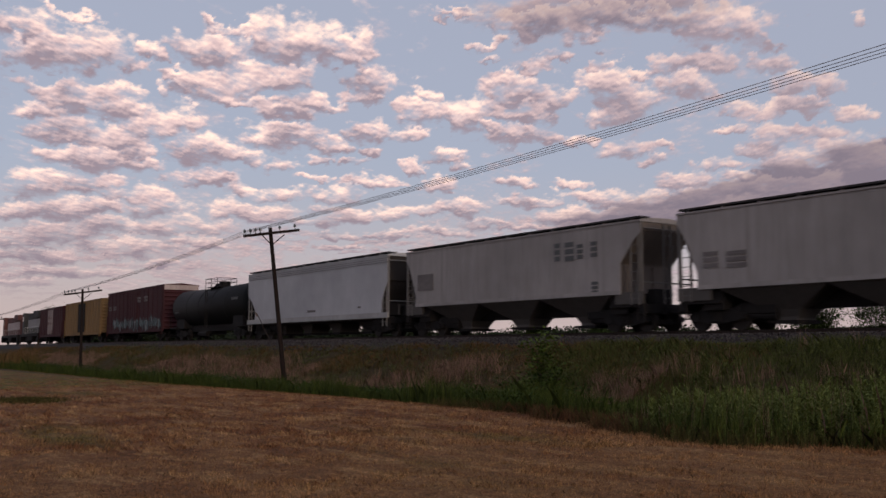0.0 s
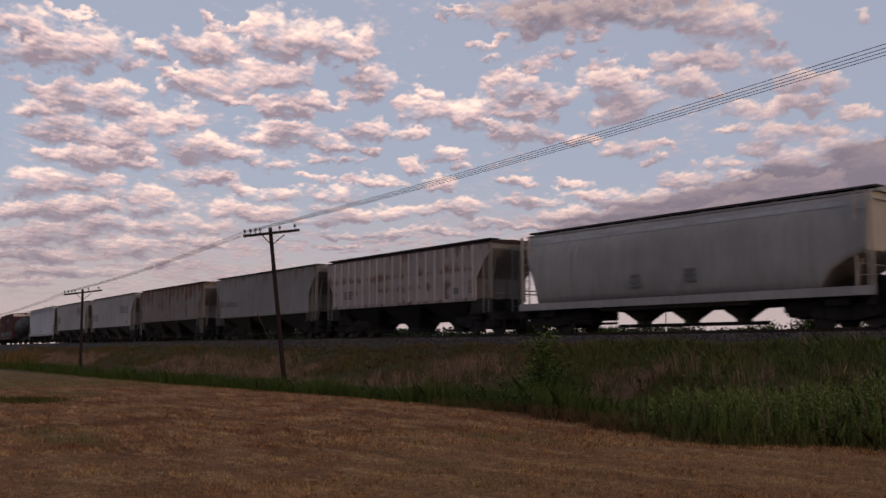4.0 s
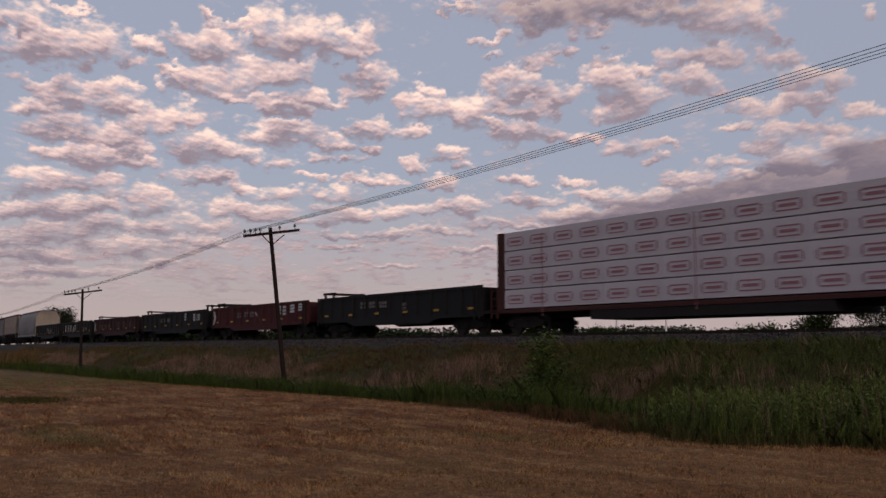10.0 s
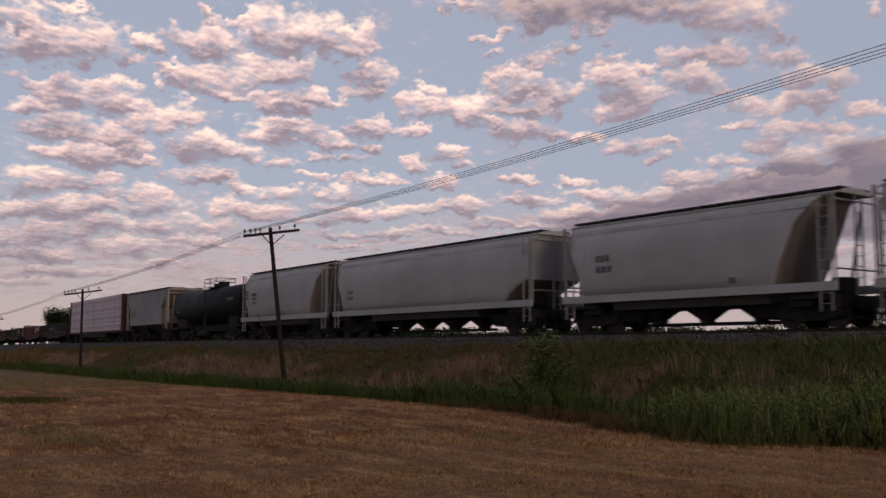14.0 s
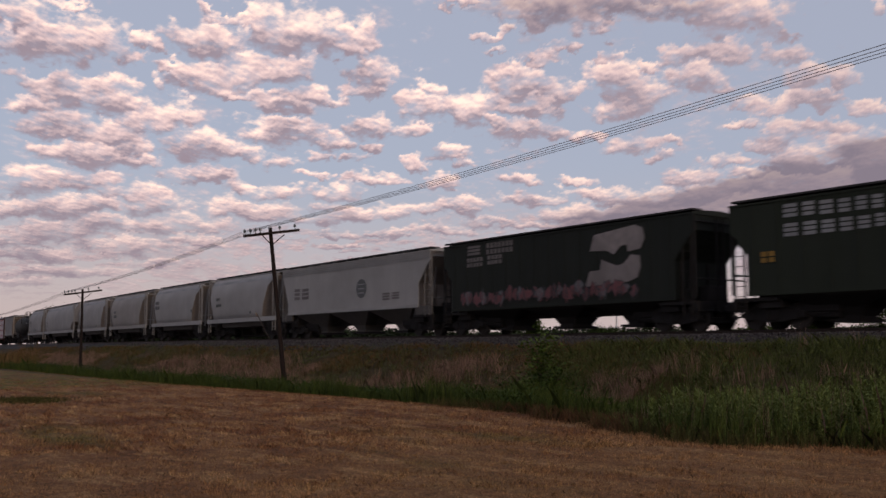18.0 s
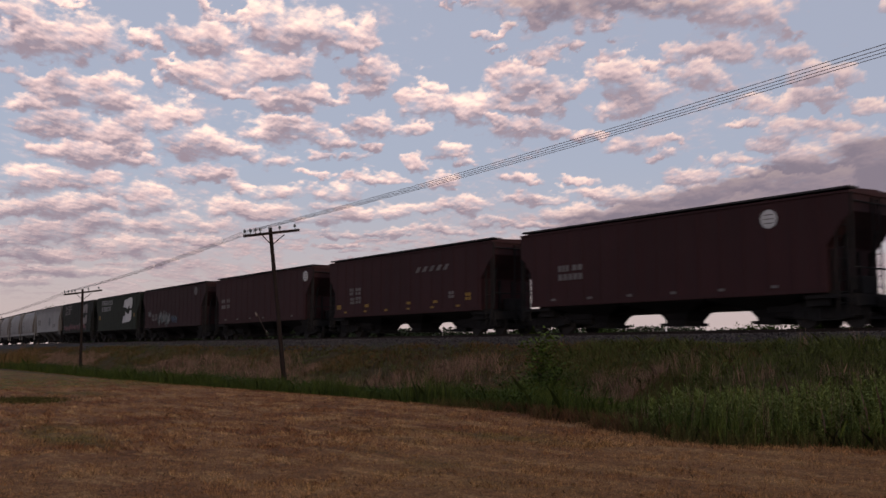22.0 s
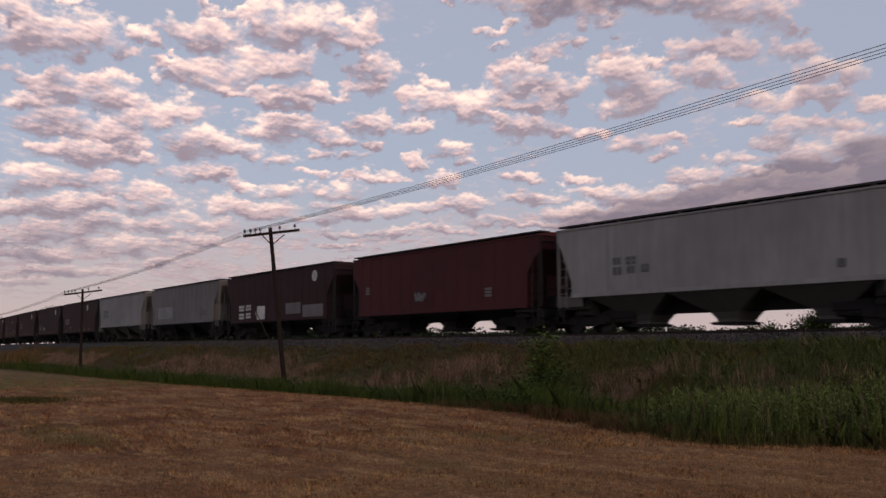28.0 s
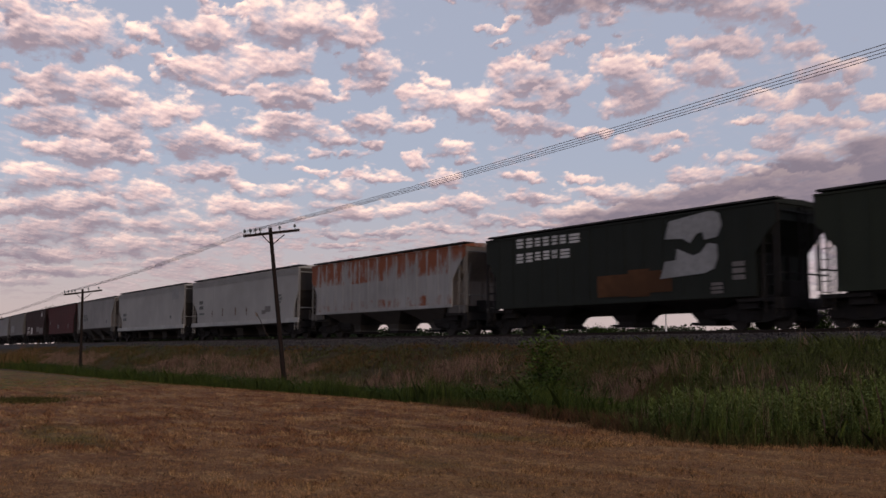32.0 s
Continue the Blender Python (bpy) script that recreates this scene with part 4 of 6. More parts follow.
P_UNDER = paint("dark under sheet", (0.085, 0.074, 0.068), 0.3)
P_WORN = paint("worn pink grey paint", (0.30, 0.245, 0.235), 0.64, 0.8, 0, (0.14, 0.078, 0.066), bands=((1.5, 0.06), (2.2, -0.06), (2.5, 0.07), (2.9, -0.05), (3.2, 0.10), (3.7, -0.06), (4.3, 0.04)))
P_PALERIB = paint("pale pink rib paint", (0.335, 0.278, 0.264), 0.35, 0.8, 0, (0.15, 0.085, 0.075))
P_TOPRUST = paint("grey paint rusting from the roof down", (0.205, 0.186, 0.178), 0.40, 0.8, 0, (0.13, 0.062, 0.042), top=0.12)
P_STAIN = paint("dark stained grey paint", (0.17, 0.155, 0.15), 0.50, 0.8, 0, (0.055, 0.045, 0.042))
P_TAN = paint("tan dusty paint", (0.36, 0.29, 0.235), 0.2)
P_GREEN = paint("dark green paint", (0.019, 0.0225, 0.014), 0.18)
P_GREEN2 = paint("sooty green paint", (0.014, 0.016, 0.012), 0.25)
P_BROWN = paint("mineral brown paint", (0.041, 0.0138, 0.0145), 0.15)
P_BROWN2 = paint("dark brown paint", (0.034, 0.0128, 0.0134), 0.2)
P_RED = paint("brighter red paint", (0.068, 0.0145, 0.016), 0.15)
P_BLACK = paint("sooty black paint", (0.0135, 0.012, 0.012), 0.15)
P_BLACKT = paint("black tank paint", (0.007, 0.007, 0.007), 0.08, 0.6, 0.0, (0.02, 0.014, 0.012), 0.12)
P_YELLOW = paint("dirty yellow paint", (0.225, 0.13, 0.052), 0.3)
P_MAROON = paint("maroon paint", (0.055, 0.016, 0.019), 0.15)
P_PINK = paint("faded pale panel", (0.48, 0.38, 0.35), 0.3)
P_LOCO_R = paint("red engine paint", (0.12, 0.050, 0.045), 0.2)
P_LOCO_B = paint("dark engine paint", (0.05, 0.048, 0.048), 0.2)
SPRAY_TEAL = plain("teal spray paint", (0.14, 0.185, 0.185), 0.7, 0, 6, 0.4)
SPRAY_PALE = plain("pale spray paint", (0.25, 0.24, 0.24), 0.7, 0, 6, 0.4)
SPRAY_PINK = plain("pink spray paint", (0.16, 0.062, 0.066), 0.7, 0, 6, 0.4)
SPRAY_GREY = plain("grey spray paint", (0.13, 0.125, 0.13), 0.7, 0, 6, 0.4)
SPRAY_BLUE = plain("blue spray paint", (0.07, 0.09, 0.16), 0.7, 0, 6, 0.4)
SPRAY_DARK = plain("dark spray paint", (0.05, 0.05, 0.055), 0.7, 0, 6, 0.4)
RUST_PATCH = plain("orange rust patch", (0.085, 0.036, 0.015), 0.85, 0, 2.5, 0.6)
PALE_PATCH = plain("chalky patch", (0.235, 0.20, 0.19), 0.8, 0, 2.5, 0.5)
DARK_PAINTS = (P_GREEN, P_GREEN2, P_BROWN, P_BROWN2, P_RED)

# ---- painted marks of the cars: from, to, lower and upper edge, by the middle of the car and the rail ----
MARKS = {}
MARKS["D1"] = [('dark', [(3.3, 3.69, 3.09, 3.94), (3.93, 4.55, 3.05, 3.93), (4.69, 5.09, 3.11, 3.77), (5.49, 5.91, 3.12, 3.82), (5.52, 5.94, 1.59, 2.13)]), ('dim', [(-7.15, -5.75, 2.32, 3.16)])]
MARKS["D2"] = [('dark', [(3.33, 3.79, 2.77, 3.54), (3.99, 4.62, 2.74, 3.54), (4.81, 5.28, 2.77, 3.43), (5.61, 6.1, 2.71, 3.49), (5.64, 6.07, 1.74, 2.0)]), ('dim', [(-6.99, -6.27, 2.26, 2.91), (-5.99, -5.04, 2.21, 2.86)])]
MARKS["C4"] = [('yellow', [(6.95, 7.17, 1.75, 2.63)]), ('yellow', [(-1.65, -1.47, 1.74, 2.37), (-6.67, -6.5, 1.87, 2.64), (-4.09, -3.94, 1.72, 2.04)])]
MARKS["C5"] = [('dim', [(-7.58, -6.38, 2.43, 2.83), (-6.08, -5.09, 2.39, 2.75), (-4.9, -4.01, 2.34, 2.68)])]
MARKS["C6"] = [('dark', [(-5.87, -4.84, 2.18, 2.65), (4.08, 4.51, 2.03, 2.33), (5.05, 5.43, 2.02, 2.32), (6.23, 6.47, 2.01, 2.34)])]
MARKS["C7"] = [('dark', [(0.93, 1.54, 1.81, 2.36), (-1.73, -1.19, 1.72, 2.29)])]
MARKS["G2"] = [('white', [(-5.47, -4.68, 1.33, 2.05), (-3.95, -3.4, 1.37, 2.06), (-2.87, -2.1, 1.32, 2.03), (-1.4, -0.83, 1.32, 1.86), (-0.34, 0.28, 1.33, 2.06)]), ('dim', [(2.36, 2.86, 1.37, 1.63), (3.5, 4.28, 1.36, 1.67), (4.59, 5.63, 1.35, 1.64)])]
MARKS["G3"] = [('faint', [(-5.16, -4.13, 1.37, 1.78), (-3.66, -2.68, 1.36, 1.79), (-2.23, -1.23, 1.38, 1.8), (1.14, 1.99, 1.38, 1.96), (3.35, 4.14, 1.36, 1.93), (5.41, 6.14, 1.38, 1.93)])]
MARKS["G4"] = [('white', [(3.39, 3.99, 1.6, 2.21), (5.42, 5.92, 1.54, 2.1), (6.21, 6.91, 1.55, 2.07)]), ('dim', [(-2.82, -2.12, 1.55, 1.9), (-1.78, -1.18, 1.58, 1.89), (-0.94, -0.2, 1.58, 1.87)])]
MARKS["G5"] = [('white', [(3.56, 4.25, 1.58, 2.17), (4.51, 5.04, 1.52, 2.15), (5.56, 6.24, 1.64, 2.2), (6.73, 7.34, 1.72, 2.22)]), ('dim', [(-2.95, -2.27, 1.53, 1.9), (-1.71, -1.06, 1.55, 1.91), (-0.74, 0.05, 1.54, 1.9)])]
MARKS["G6"] = [('dim', [(-2.99, -2.4, 1.6, 1.97), (-2.05, -1.19, 1.59, 1.96), (-0.97, -0.16, 1.58, 1.92), (1.33, 1.78, 1.4, 1.77)])]
MARKS["H8"] = [('dim', [(-4.44, -3.88, 2.19, 2.94), (-3.68, -2.98, 2.21, 2.93)]), ('dark', [(1.86, 2.21, 1.82, 2.13)])]
MARKS["T2"] = [('dim', [(-6.05, -5.17, 2.0, 2.26), (-4.96, -3.9, 1.99, 2.23)])]
MARKS["H9"] = [('dark', [(-5.75, -5.11, 2.76, 3.43), (-4.56, -3.75, 2.96, 3.18), (-4.49, -3.75, 2.69, 2.87), (-4.44, -3.86, 2.42, 2.56)]), ('grey', [(-1.5, -1.0, 1.62, 2.02), (-0.9, -0.32, 1.61, 2.29), (-0.23, 0.24, 1.58, 1.97)])]
MARKS["H10"] = [('dim', [(-7.27, -6.55, 2.48, 2.69), (-7.27, -6.55, 2.13, 2.34)])]
MARKS["H11"] = [('dark', [(-4.35, -3.55, 2.9, 3.15), (-4.35, -3.41, 2.45, 2.7), (2.2, 2.5, 1.66, 1.87)])]
MARKS["H12"] = [('dark', [(-4.42, -3.71, 2.8, 3.01), (-4.48, -3.49, 2.35, 2.62)])]
MARKS["H13"] = [('dark', [(-5.15, -4.21, 3.16, 3.42), (-5.15, -3.99, 2.73, 3.0), (3.83, 4.17, 2.22, 2.45)])]
MARKS["H14"] = [('dark', [(-4.35, -3.57, 2.9, 3.11), (-4.35, -3.34, 2.44, 2.66), (1.88, 2.18, 1.77, 1.96)])]
MARKS["H15"] = [('dim', [(-6.77, -5.95, 2.41, 3.17), (-5.72, -4.76, 2.41, 3.14), (3.87, 4.68, 1.98, 2.42), (4.88, 5.66, 2.01, 2.41)])]
MARKS["B1"] = [('dim', [(-5.9, -4.81, 3.84, 4.32), (-4.4, -2.41, 3.8, 4.33), (-5.9, -4.64, 3.27, 3.71), (-4.31, -3.19, 3.31, 3.73)])]
MARKS["B2"] = [('grey', [(-5.68, -5.09, 3.78, 4.27), (-4.94, -4.46, 3.77, 4.27), (-4.31, -3.79, 3.74, 4.24), (-3.65, -3.19, 3.73, 4.21), (-3.05, -2.64, 3.74, 4.22), (-2.51, -2.11, 3.73, 4.2), (-1.98, -1.5, 3.73, 4.21), (-5.68, -5.09, 3.12, 3.6), (-4.94, -4.41, 3.11, 3.6), (-4.27, -3.75, 3.12, 3.58), (-3.61, -3.14, 3.11, 3.59), (-3.01, -2.55, 3.13, 3.57), (-2.42, -2.07, 3.15, 3.59)]), ('yellow', [(5.97, 6.42, 2.34, 2.65), (-6.59, -5.98, 2.3, 2.68)])]
MARKS["B3"] = [('dim', [(-5.14, -4.52, 2.06, 2.33), (-4.33, -3.73, 2.07, 2.35), (-5.14, -4.52, 1.77, 2.0), (-4.33, -3.73, 1.79, 2.03)])]
MARKS["B4"] = [('dim', [(-6.61, -5.99, 2.7, 2.96), (-5.68, -5.08, 2.72, 2.97), (-6.61, -5.87, 2.28, 2.54), (-5.68, -5.08, 2.3, 2.55)])]
MARKS["B5"] = [('dim', [(-5.4, -4.93, 2.41, 2.81), (-4.77, -4.1, 2.42, 2.81), (-5.33, -4.83, 1.9, 2.27), (-4.71, -4.1, 1.92, 2.3), (4.36, 4.86, 1.84, 2.19)]), ('yellow', [(5.73, 6.23, 1.69, 2.05), (-6.87, -6.37, 1.62, 1.88), (-3.71, -3.27, 1.66, 1.84), (0.58, 0.95, 1.67, 1.81), (3.0, 3.38, 1.65, 1.78)])]
MARKS["B6"] = [('dim', [(-5.54, -4.84, 2.63, 2.9), (-4.7, -4.01, 2.65, 2.89), (-5.54, -4.01, 2.25, 2.52)])]
MARKS["B7"] = [('dim', [(-6.22, -5.71, 2.07, 2.36), (-5.52, -4.57, 2.06, 2.37), (-6.22, -5.71, 1.74, 1.99), (-5.52, -4.57, 1.74, 2.01)]), ('yellow', [(-8.37, -7.94, 1.17, 1.37), (-4.95, -4.57, 1.21, 1.37), (0.26, 0.62, 1.23, 1.38), (2.08, 2.5, 1.22, 1.36)])]
MARKS["B8"] = [('dim', [(-6.84, -6.09, 2.52, 2.8), (-5.79, -4.7, 2.49, 2.79), (-6.75, -6.05, 2.16, 2.44), (-5.79, -4.7, 2.15, 2.44)]), ('yellow', [(-4.01, -3.61, 1.7, 1.85), (2.19, 2.56, 1.68, 1.84)])]
MARKS["g1"] = [('dark', [(-6.25, -5.71, 2.85, 3.21), (-5.57, -5.11, 2.87, 3.22), (-4.97, -4.49, 2.89, 3.21), (-6.21, -5.71, 2.4, 2.75), (-5.57, -5.17, 2.43, 2.77), (-4.87, -4.3, 2.42, 2.74)])]
MARKS["g2"] = [('grey', [(-5.99, -4.41, 1.85, 2.84), (-4.24, -2.3, 1.83, 2.84)]), ('dark', [(4.63, 5.08, 1.95, 2.3), (5.23, 5.67, 1.94, 2.28)])]
MARKS["Ba"] = [('white', [(-5.87, -4.95, 1.98, 2.37), (-4.66, -3.77, 2.0, 2.39), (-5.87, -4.95, 1.41, 1.8), (-4.66, -3.77, 1.45, 1.83), (-2.77, -1.52, 1.25, 2.24)]), ('dim', [(1.72, 3.81, 1.57, 2.28), (4.09, 6.83, 1.31, 2.08)])]
MARKS["Bb"] = [('dim', [(-6.64, -6.2, 2.35, 2.79), (4.18, 4.74, 1.77, 2.24)])]
MARKS["g3"] = [('dark', [(-4.75, -4.28, 2.72, 3.01), (-4.04, -3.44, 2.68, 3.0), (-4.75, -4.22, 2.31, 2.61), (-3.98, -3.53, 2.33, 2.61), (-3.24, -2.8, 2.35, 2.65), (5.08, 5.39, 1.96, 2.24)])]
MARKS["W20"] = [('grey', [(6.52, 8.23, 3.45, 4.28)]), ('dark', [(-7.84, -6.76, 2.42, 2.67), (-7.84, -6.76, 1.97, 2.22), (6.1, 6.52, 1.87, 2.11)])]
MARKS["W21"] = [('dark', [(-7.89, -7.1, 2.78, 3.03), (-7.89, -6.99, 2.38, 2.63), (-7.82, -6.82, 1.93, 2.08), (5.97, 6.92, 2.76, 2.93), (5.97, 7.03, 2.54, 2.7), (6.01, 6.92, 2.33, 2.48), (6.43, 6.92, 1.8, 2.12)])]
MARKS["B23"] = [('white', [(-5.69, -5.19, 3.87, 4.33), (-5.03, -4.57, 3.86, 4.32), (-4.42, -4.05, 3.87, 4.28), (-3.9, -3.5, 3.85, 4.29), (-3.32, -2.96, 3.85, 4.28), (-2.82, -2.43, 3.85, 4.26), (-2.26, -1.58, 3.82, 4.25), (-5.69, -5.19, 3.19, 3.65), (-5.03, -4.57, 3.2, 3.65), (-4.42, -4.05, 3.24, 3.65), (-3.9, -3.46, 3.24, 3.66), (-3.32, -2.96, 3.26, 3.63), (-2.82, -2.19, 3.22, 3.64)]), ('dim', [(5.08, 5.65, 1.31, 1.75), (6.02, 6.61, 1.76, 2.47)])]
MARKS["W1"] = [('dim', [(-0.19, 0.94, 1.57, 1.71), (6.08, 6.4, 1.63, 1.74)])]


# ---- the train, front to back: middle of each car by its place at the start ----
def mid(a, b):
    return (a + b) / 2


HOP = "hopper_car"
LOW = dict(low_mat=STEEL_DARK)
ROUND = dict(style="round", frame_mat=P_PALEFRAME, bays=3, sill=True, z_low=1.42, z_top=4.56, top_band=MARK_MID)
BIG = dict(style="smooth", bays=4, sill=True, frame_mat=P_PALEFRAME, cut=(3.05, 0.1, 0.7, 1.9), left=(3.0, 1.25, 1.95), sill_mat=P_BAND)
locomotive("red and grey diesel locomotive leading the train", mid(-179, -154), 22.0, P_LOCO_R, P_PINK)
locomotive("dark diesel locomotive with pale hood side", mid(-153.2, -136), 17.0, P_LOCO_B, P_WHITE)
boxcar("boxcar", "brown boxcar with pale door streak", mid(-134.6, -119.5), 15.6, P_MAROON, 4.5, P_WORN)
boxcar("boxcar", "dirty yellow boxcar with dark sliding door", mid(-118, -100.2), 17.8, P_YELLOW, 4.6, P_BLACK)
car = boxcar("boxcar", "maroon boxcar with pale end top and graffiti", mid(-97.9, -79.6), 18.3, P_MAROON, 4.9, P_MAROON, P_PINK)
graffiti(car, -6.4, 8.6, 0.95, 2.3, (SPRAY_TEAL, SPRAY_PALE, SPRAY_TEAL, SPRAY_DARK), 1, -1.63, 14)
bars(car, [(-8.2, -7.2, 3.1, 3.5), (-6.6, -5.6, 3.1, 3.5), (1.5, 2.6, 3.6, 4.1), (3.6, 4.7, 3.6, 4.1)], MARK_DIM, -1.615)
tank_car("tank_car", "black tank car with dome platform", mid(-78.2, -61.9), 16.0, P_BLACKT)
hopper_car(HOP, "clean white covered hopper car with smooth sides", mid(-61.5, -42.9), 18.6, P_WHITER, z_top=4.5, key="W1", top_band=MARK_MID, **BIG)
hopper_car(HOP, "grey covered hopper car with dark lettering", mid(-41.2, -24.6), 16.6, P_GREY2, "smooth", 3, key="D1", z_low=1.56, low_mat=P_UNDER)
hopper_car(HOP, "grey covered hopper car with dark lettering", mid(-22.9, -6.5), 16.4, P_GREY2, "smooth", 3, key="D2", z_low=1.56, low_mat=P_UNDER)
hopper_car(HOP, "rust-streaked grey covered hopper car with upright ribs", mid(-4.8, 11.7), 16.4, P_RUSTY, "ribbed", 3, key="C4", z_low=1.74, low_mat=P_GRIME_SHADE, frame_mat=P_RUSTY)
hopper_car(HOP, "grey covered hopper car with rust patches along its top", mid(14.4, 30.5), 16.3, P_TOPRUST, "smooth", 3, key="C5", z_low=1.64, low_mat=P_GRIME_SHADE)
hopper_car(HOP, "worn pinkish grey hopper car with heavy upright ribs", mid(31.9, 47.8), 15.9, P_WORN, "ribbed", 3, roof_mat=P_BROWN2, z_low=1.70, key="C6", low_mat=STEEL_DARK, rib_mat=P_PALERIB)
hopper_car(HOP, "grey round-sided covered hopper car with tan end", mid(49.9, 66.6), 16.8, P_GREY, "round", 3, frame_mat=P_TAN, sill=True, key="C7", cap=P_TAN, top_band=MARK_MID)
car = gondola("gondola_car", "black low gondola car with faded marks", mid(66.9, 84.1), 17.2, P_BLACK, 2.36, False)
graffiti(car, 0.0, 3.2, 1.2, 1.95, (MARK_MID, SPRAY_DARK), 2, -1.62, 4)
gondola("gondola_car", "black gondola car with pale slanted letters", mid(84.8, 100.2), 15.6, P_BLACK, key="G2")
gondola("gondola_car", "dark red gondola car with white end mark", mid(101.1, 117.6), 16.5, P_BROWN, key="G3", chevron=True)
gondola("gondola_car", "black gondola car with pale letters", mid(118.5, 135.1), 16.6, P_BLACK, key="G4", both=True)
gondola("gondola_car", "dark red gondola car with white letters", mid(136.1, 152.1), 16.2, P_RED, key="G5", chevron=True)
gondola("gondola_car", "black gondola car with yellow reflectors", mid(153.2, 169.9), 16.7, P_BLACK, key="G6")
lumber_car(mid(171.3, 193.3), 22.0)
hopper_car(HOP, "short grey covered hopper car with tan rusty ends", mid(195.5, 207.5), 12.4, P_GREY, "smooth", 2, frame_mat=P_TAN, low_mat=P_GRIME_SHADE, key="H8", z_low=1.52, cut=(4.3, 0.8, 2.0, 2.85), left=(4.3, 1.3, 2.7))
tank_car("tank_car", "black tank car with dome platform", mid(208.5, 223.2), 14.8, P_BLACKT)
hopper_car(HOP, "short pale grey round-sided hopper car", mid(223.6, 236.2), 12.7, P_WHITE, key="H9", **ROUND)
hopper_car(HOP, "long pale grey smooth-sided hopper car", mid(237.2, 255.0), 18.0, P_WHITE, style="round", bays=4, sill=True, key="H10", z_low=1.42, z_top=4.56, top_band=MARK_MID, cap=P_PALEFRAME, frame_mat=P_PALEFRAME)
hopper_car(HOP, "short pale grey round-sided hopper car", mid(257.0, 269.8), 12.7, P_WHITE, key="H11", **ROUND)
hopper_car(HOP, "short warm grey round-sided hopper car", mid(271.1, 283.3), 12.4, P_WARM, key="H12", **ROUND)
hopper_car(HOP, "short pale grey round-sided hopper car", mid(285.3, 297.3), 12.3, P_WHITE, key="H13", **ROUND)
hopper_car(HOP, "short pale grey round-sided hopper car", mid(298.9, 310.9), 12.3, P_WHITE, key="H14", **ROUND)
car = hopper_car(HOP, "light grey covered hopper car with a dark round emblem", mid(311.9, 329.1), 17.2, P_WHITE, "smooth", 3, key="H15", z_low=1.54, low_mat=P_UNDER, top_band=MARK_MID)
emblem_disc(car, 1.65, 2.75, 0.55, MARK_GREY, MARK_MID)
car = hopper_car(HOP, "sooty green hopper car with white emblem and graffiti", mid(330.3, 345.7), 15.8, P_GREEN2, "ribbed", 3, key="B1", **LOW)
emblem_block(car, 2.2, 5.5, 1.9, 4.25, PALE_PATCH)
graffiti(car, -6.3, 5.0, 1.3, 2.2, (SPRAY_PINK, SPRAY_GREY, SPRAY_PINK, SPRAY_PINK), 3, -1.62, 14)
car = hopper_car(HOP, "dark green hopper car with large white emblem", mid(347.6, 363.0), 15.8, P_GREEN, "ribbed", 3, key="B2", **LOW)
emblem_block(car, 2.3, 5.6, 1.8, 4.2, MARK_WHITE)
car = hopper_car(HOP, "dark brown hopper car with pale graffiti", mid(364.2, 380.1), 15.9, P_BROWN2, "ribbed", 3, key="B3", **LOW)
emblem_disc(car, 5.8, 3.9, 0.34, MARK_DIM, MARK_GREY)
graffiti(car, -3.4, -0.2, 1.35, 2.6, (SPRAY_TEAL, SPRAY_PALE, SPRAY_PALE), 4, -1.62, 7)
graffiti(car, -6.15, -5.4, 2.0, 2.7, (SPRAY_PALE,), 5, -1.62, 2)
graffiti(car, 0.0, 1.5, 1.45, 2.2, (SPRAY_BLUE, SPRAY_TEAL), 6, -1.62, 4)
BROWNS = ((382.2, 397.9, "mineral brown hopper car with white round emblem", P_BROWN, "B4", 7.0, 3.9), (400.2, 415.8, "mineral brown hopper car with pale slanted letters", P_BROWN, "B5", None, 0),
          (417.9, 433.8, "mineral brown hopper car with white round emblem", P_BROWN, "B6", 5.0, 3.8), (436.1, 451.5, "dark brown hopper car with white round emblem", P_BROWN2, "B7", 4.8, 3.85),
          (453.0, 470.4, "dark brown hopper car with white round emblem", P_BROWN2, "B8", 4.25, 3.82))
for a, b, lab, m, k, disc_u, disc_z in BROWNS:
    car = hopper_car(HOP, lab, mid(a, b), b - a + 0.2, m, "ribbed", 3, key=k, **LOW)
    if disc_u:
        emblem_disc(car, disc_u, disc_z, 0.33, MARK_WHITE, MARK_DIM)
    else:
        for i in range(5):
            bm = bmesh.new()
            prism(bm, [(1.4 + i * 0.62, 3.3), (1.7 + i * 0.62, 3.3), (1.95 + i * 0.62, 3.58), (1.65 + i * 0.62, 3.58)], -1.61, -1.60)
            part("marking", bm, MARK_DIM, car)
    if k == "B7":
        graffiti(car, -3.4, -1.8, 1.55, 2.2, (PALE_PATCH,), 8, -1.62, 3)
    n_dash = 6
    bars(car, [(-6 + i * 2.2, -5.72 + i * 2.2, 1.39, 1.49) for i in range(n_dash)], MARK_DIM if k in ("B4", "B6") else MARK_YELLOW, -1.60, "reflector")
hopper_car(HOP, "light grey covered hopper car with dark numbers", mid(471.2, 487.3), 16.3, P_GREY, "smooth", 3, low_mat=P_UNDER, z_low=1.54, key="g1")
hopper_car(HOP, "grey ribbed hopper car with white patch", mid(489.2, 505.5), 16.3, P_STAIN, "ribbed", 3, key="g2", z_low=1.45, low_mat=STEEL_DARK)
car = hopper_car(HOP, "dark brown hopper car with pale patches", mid(507.0, 523.4), 16.4, P_BROWN2, "ribbed", 3, key="Ba", **LOW)
emblem_disc(car, 5.7, 3.85, 0.34, MARK_WHITE, MARK_DIM)
car = hopper_car(HOP, "red hopper car with small pale graffiti", mid(525.6, 541.8), 16.3, P_RED, "ribbed", 3, key="Bb", **LOW)
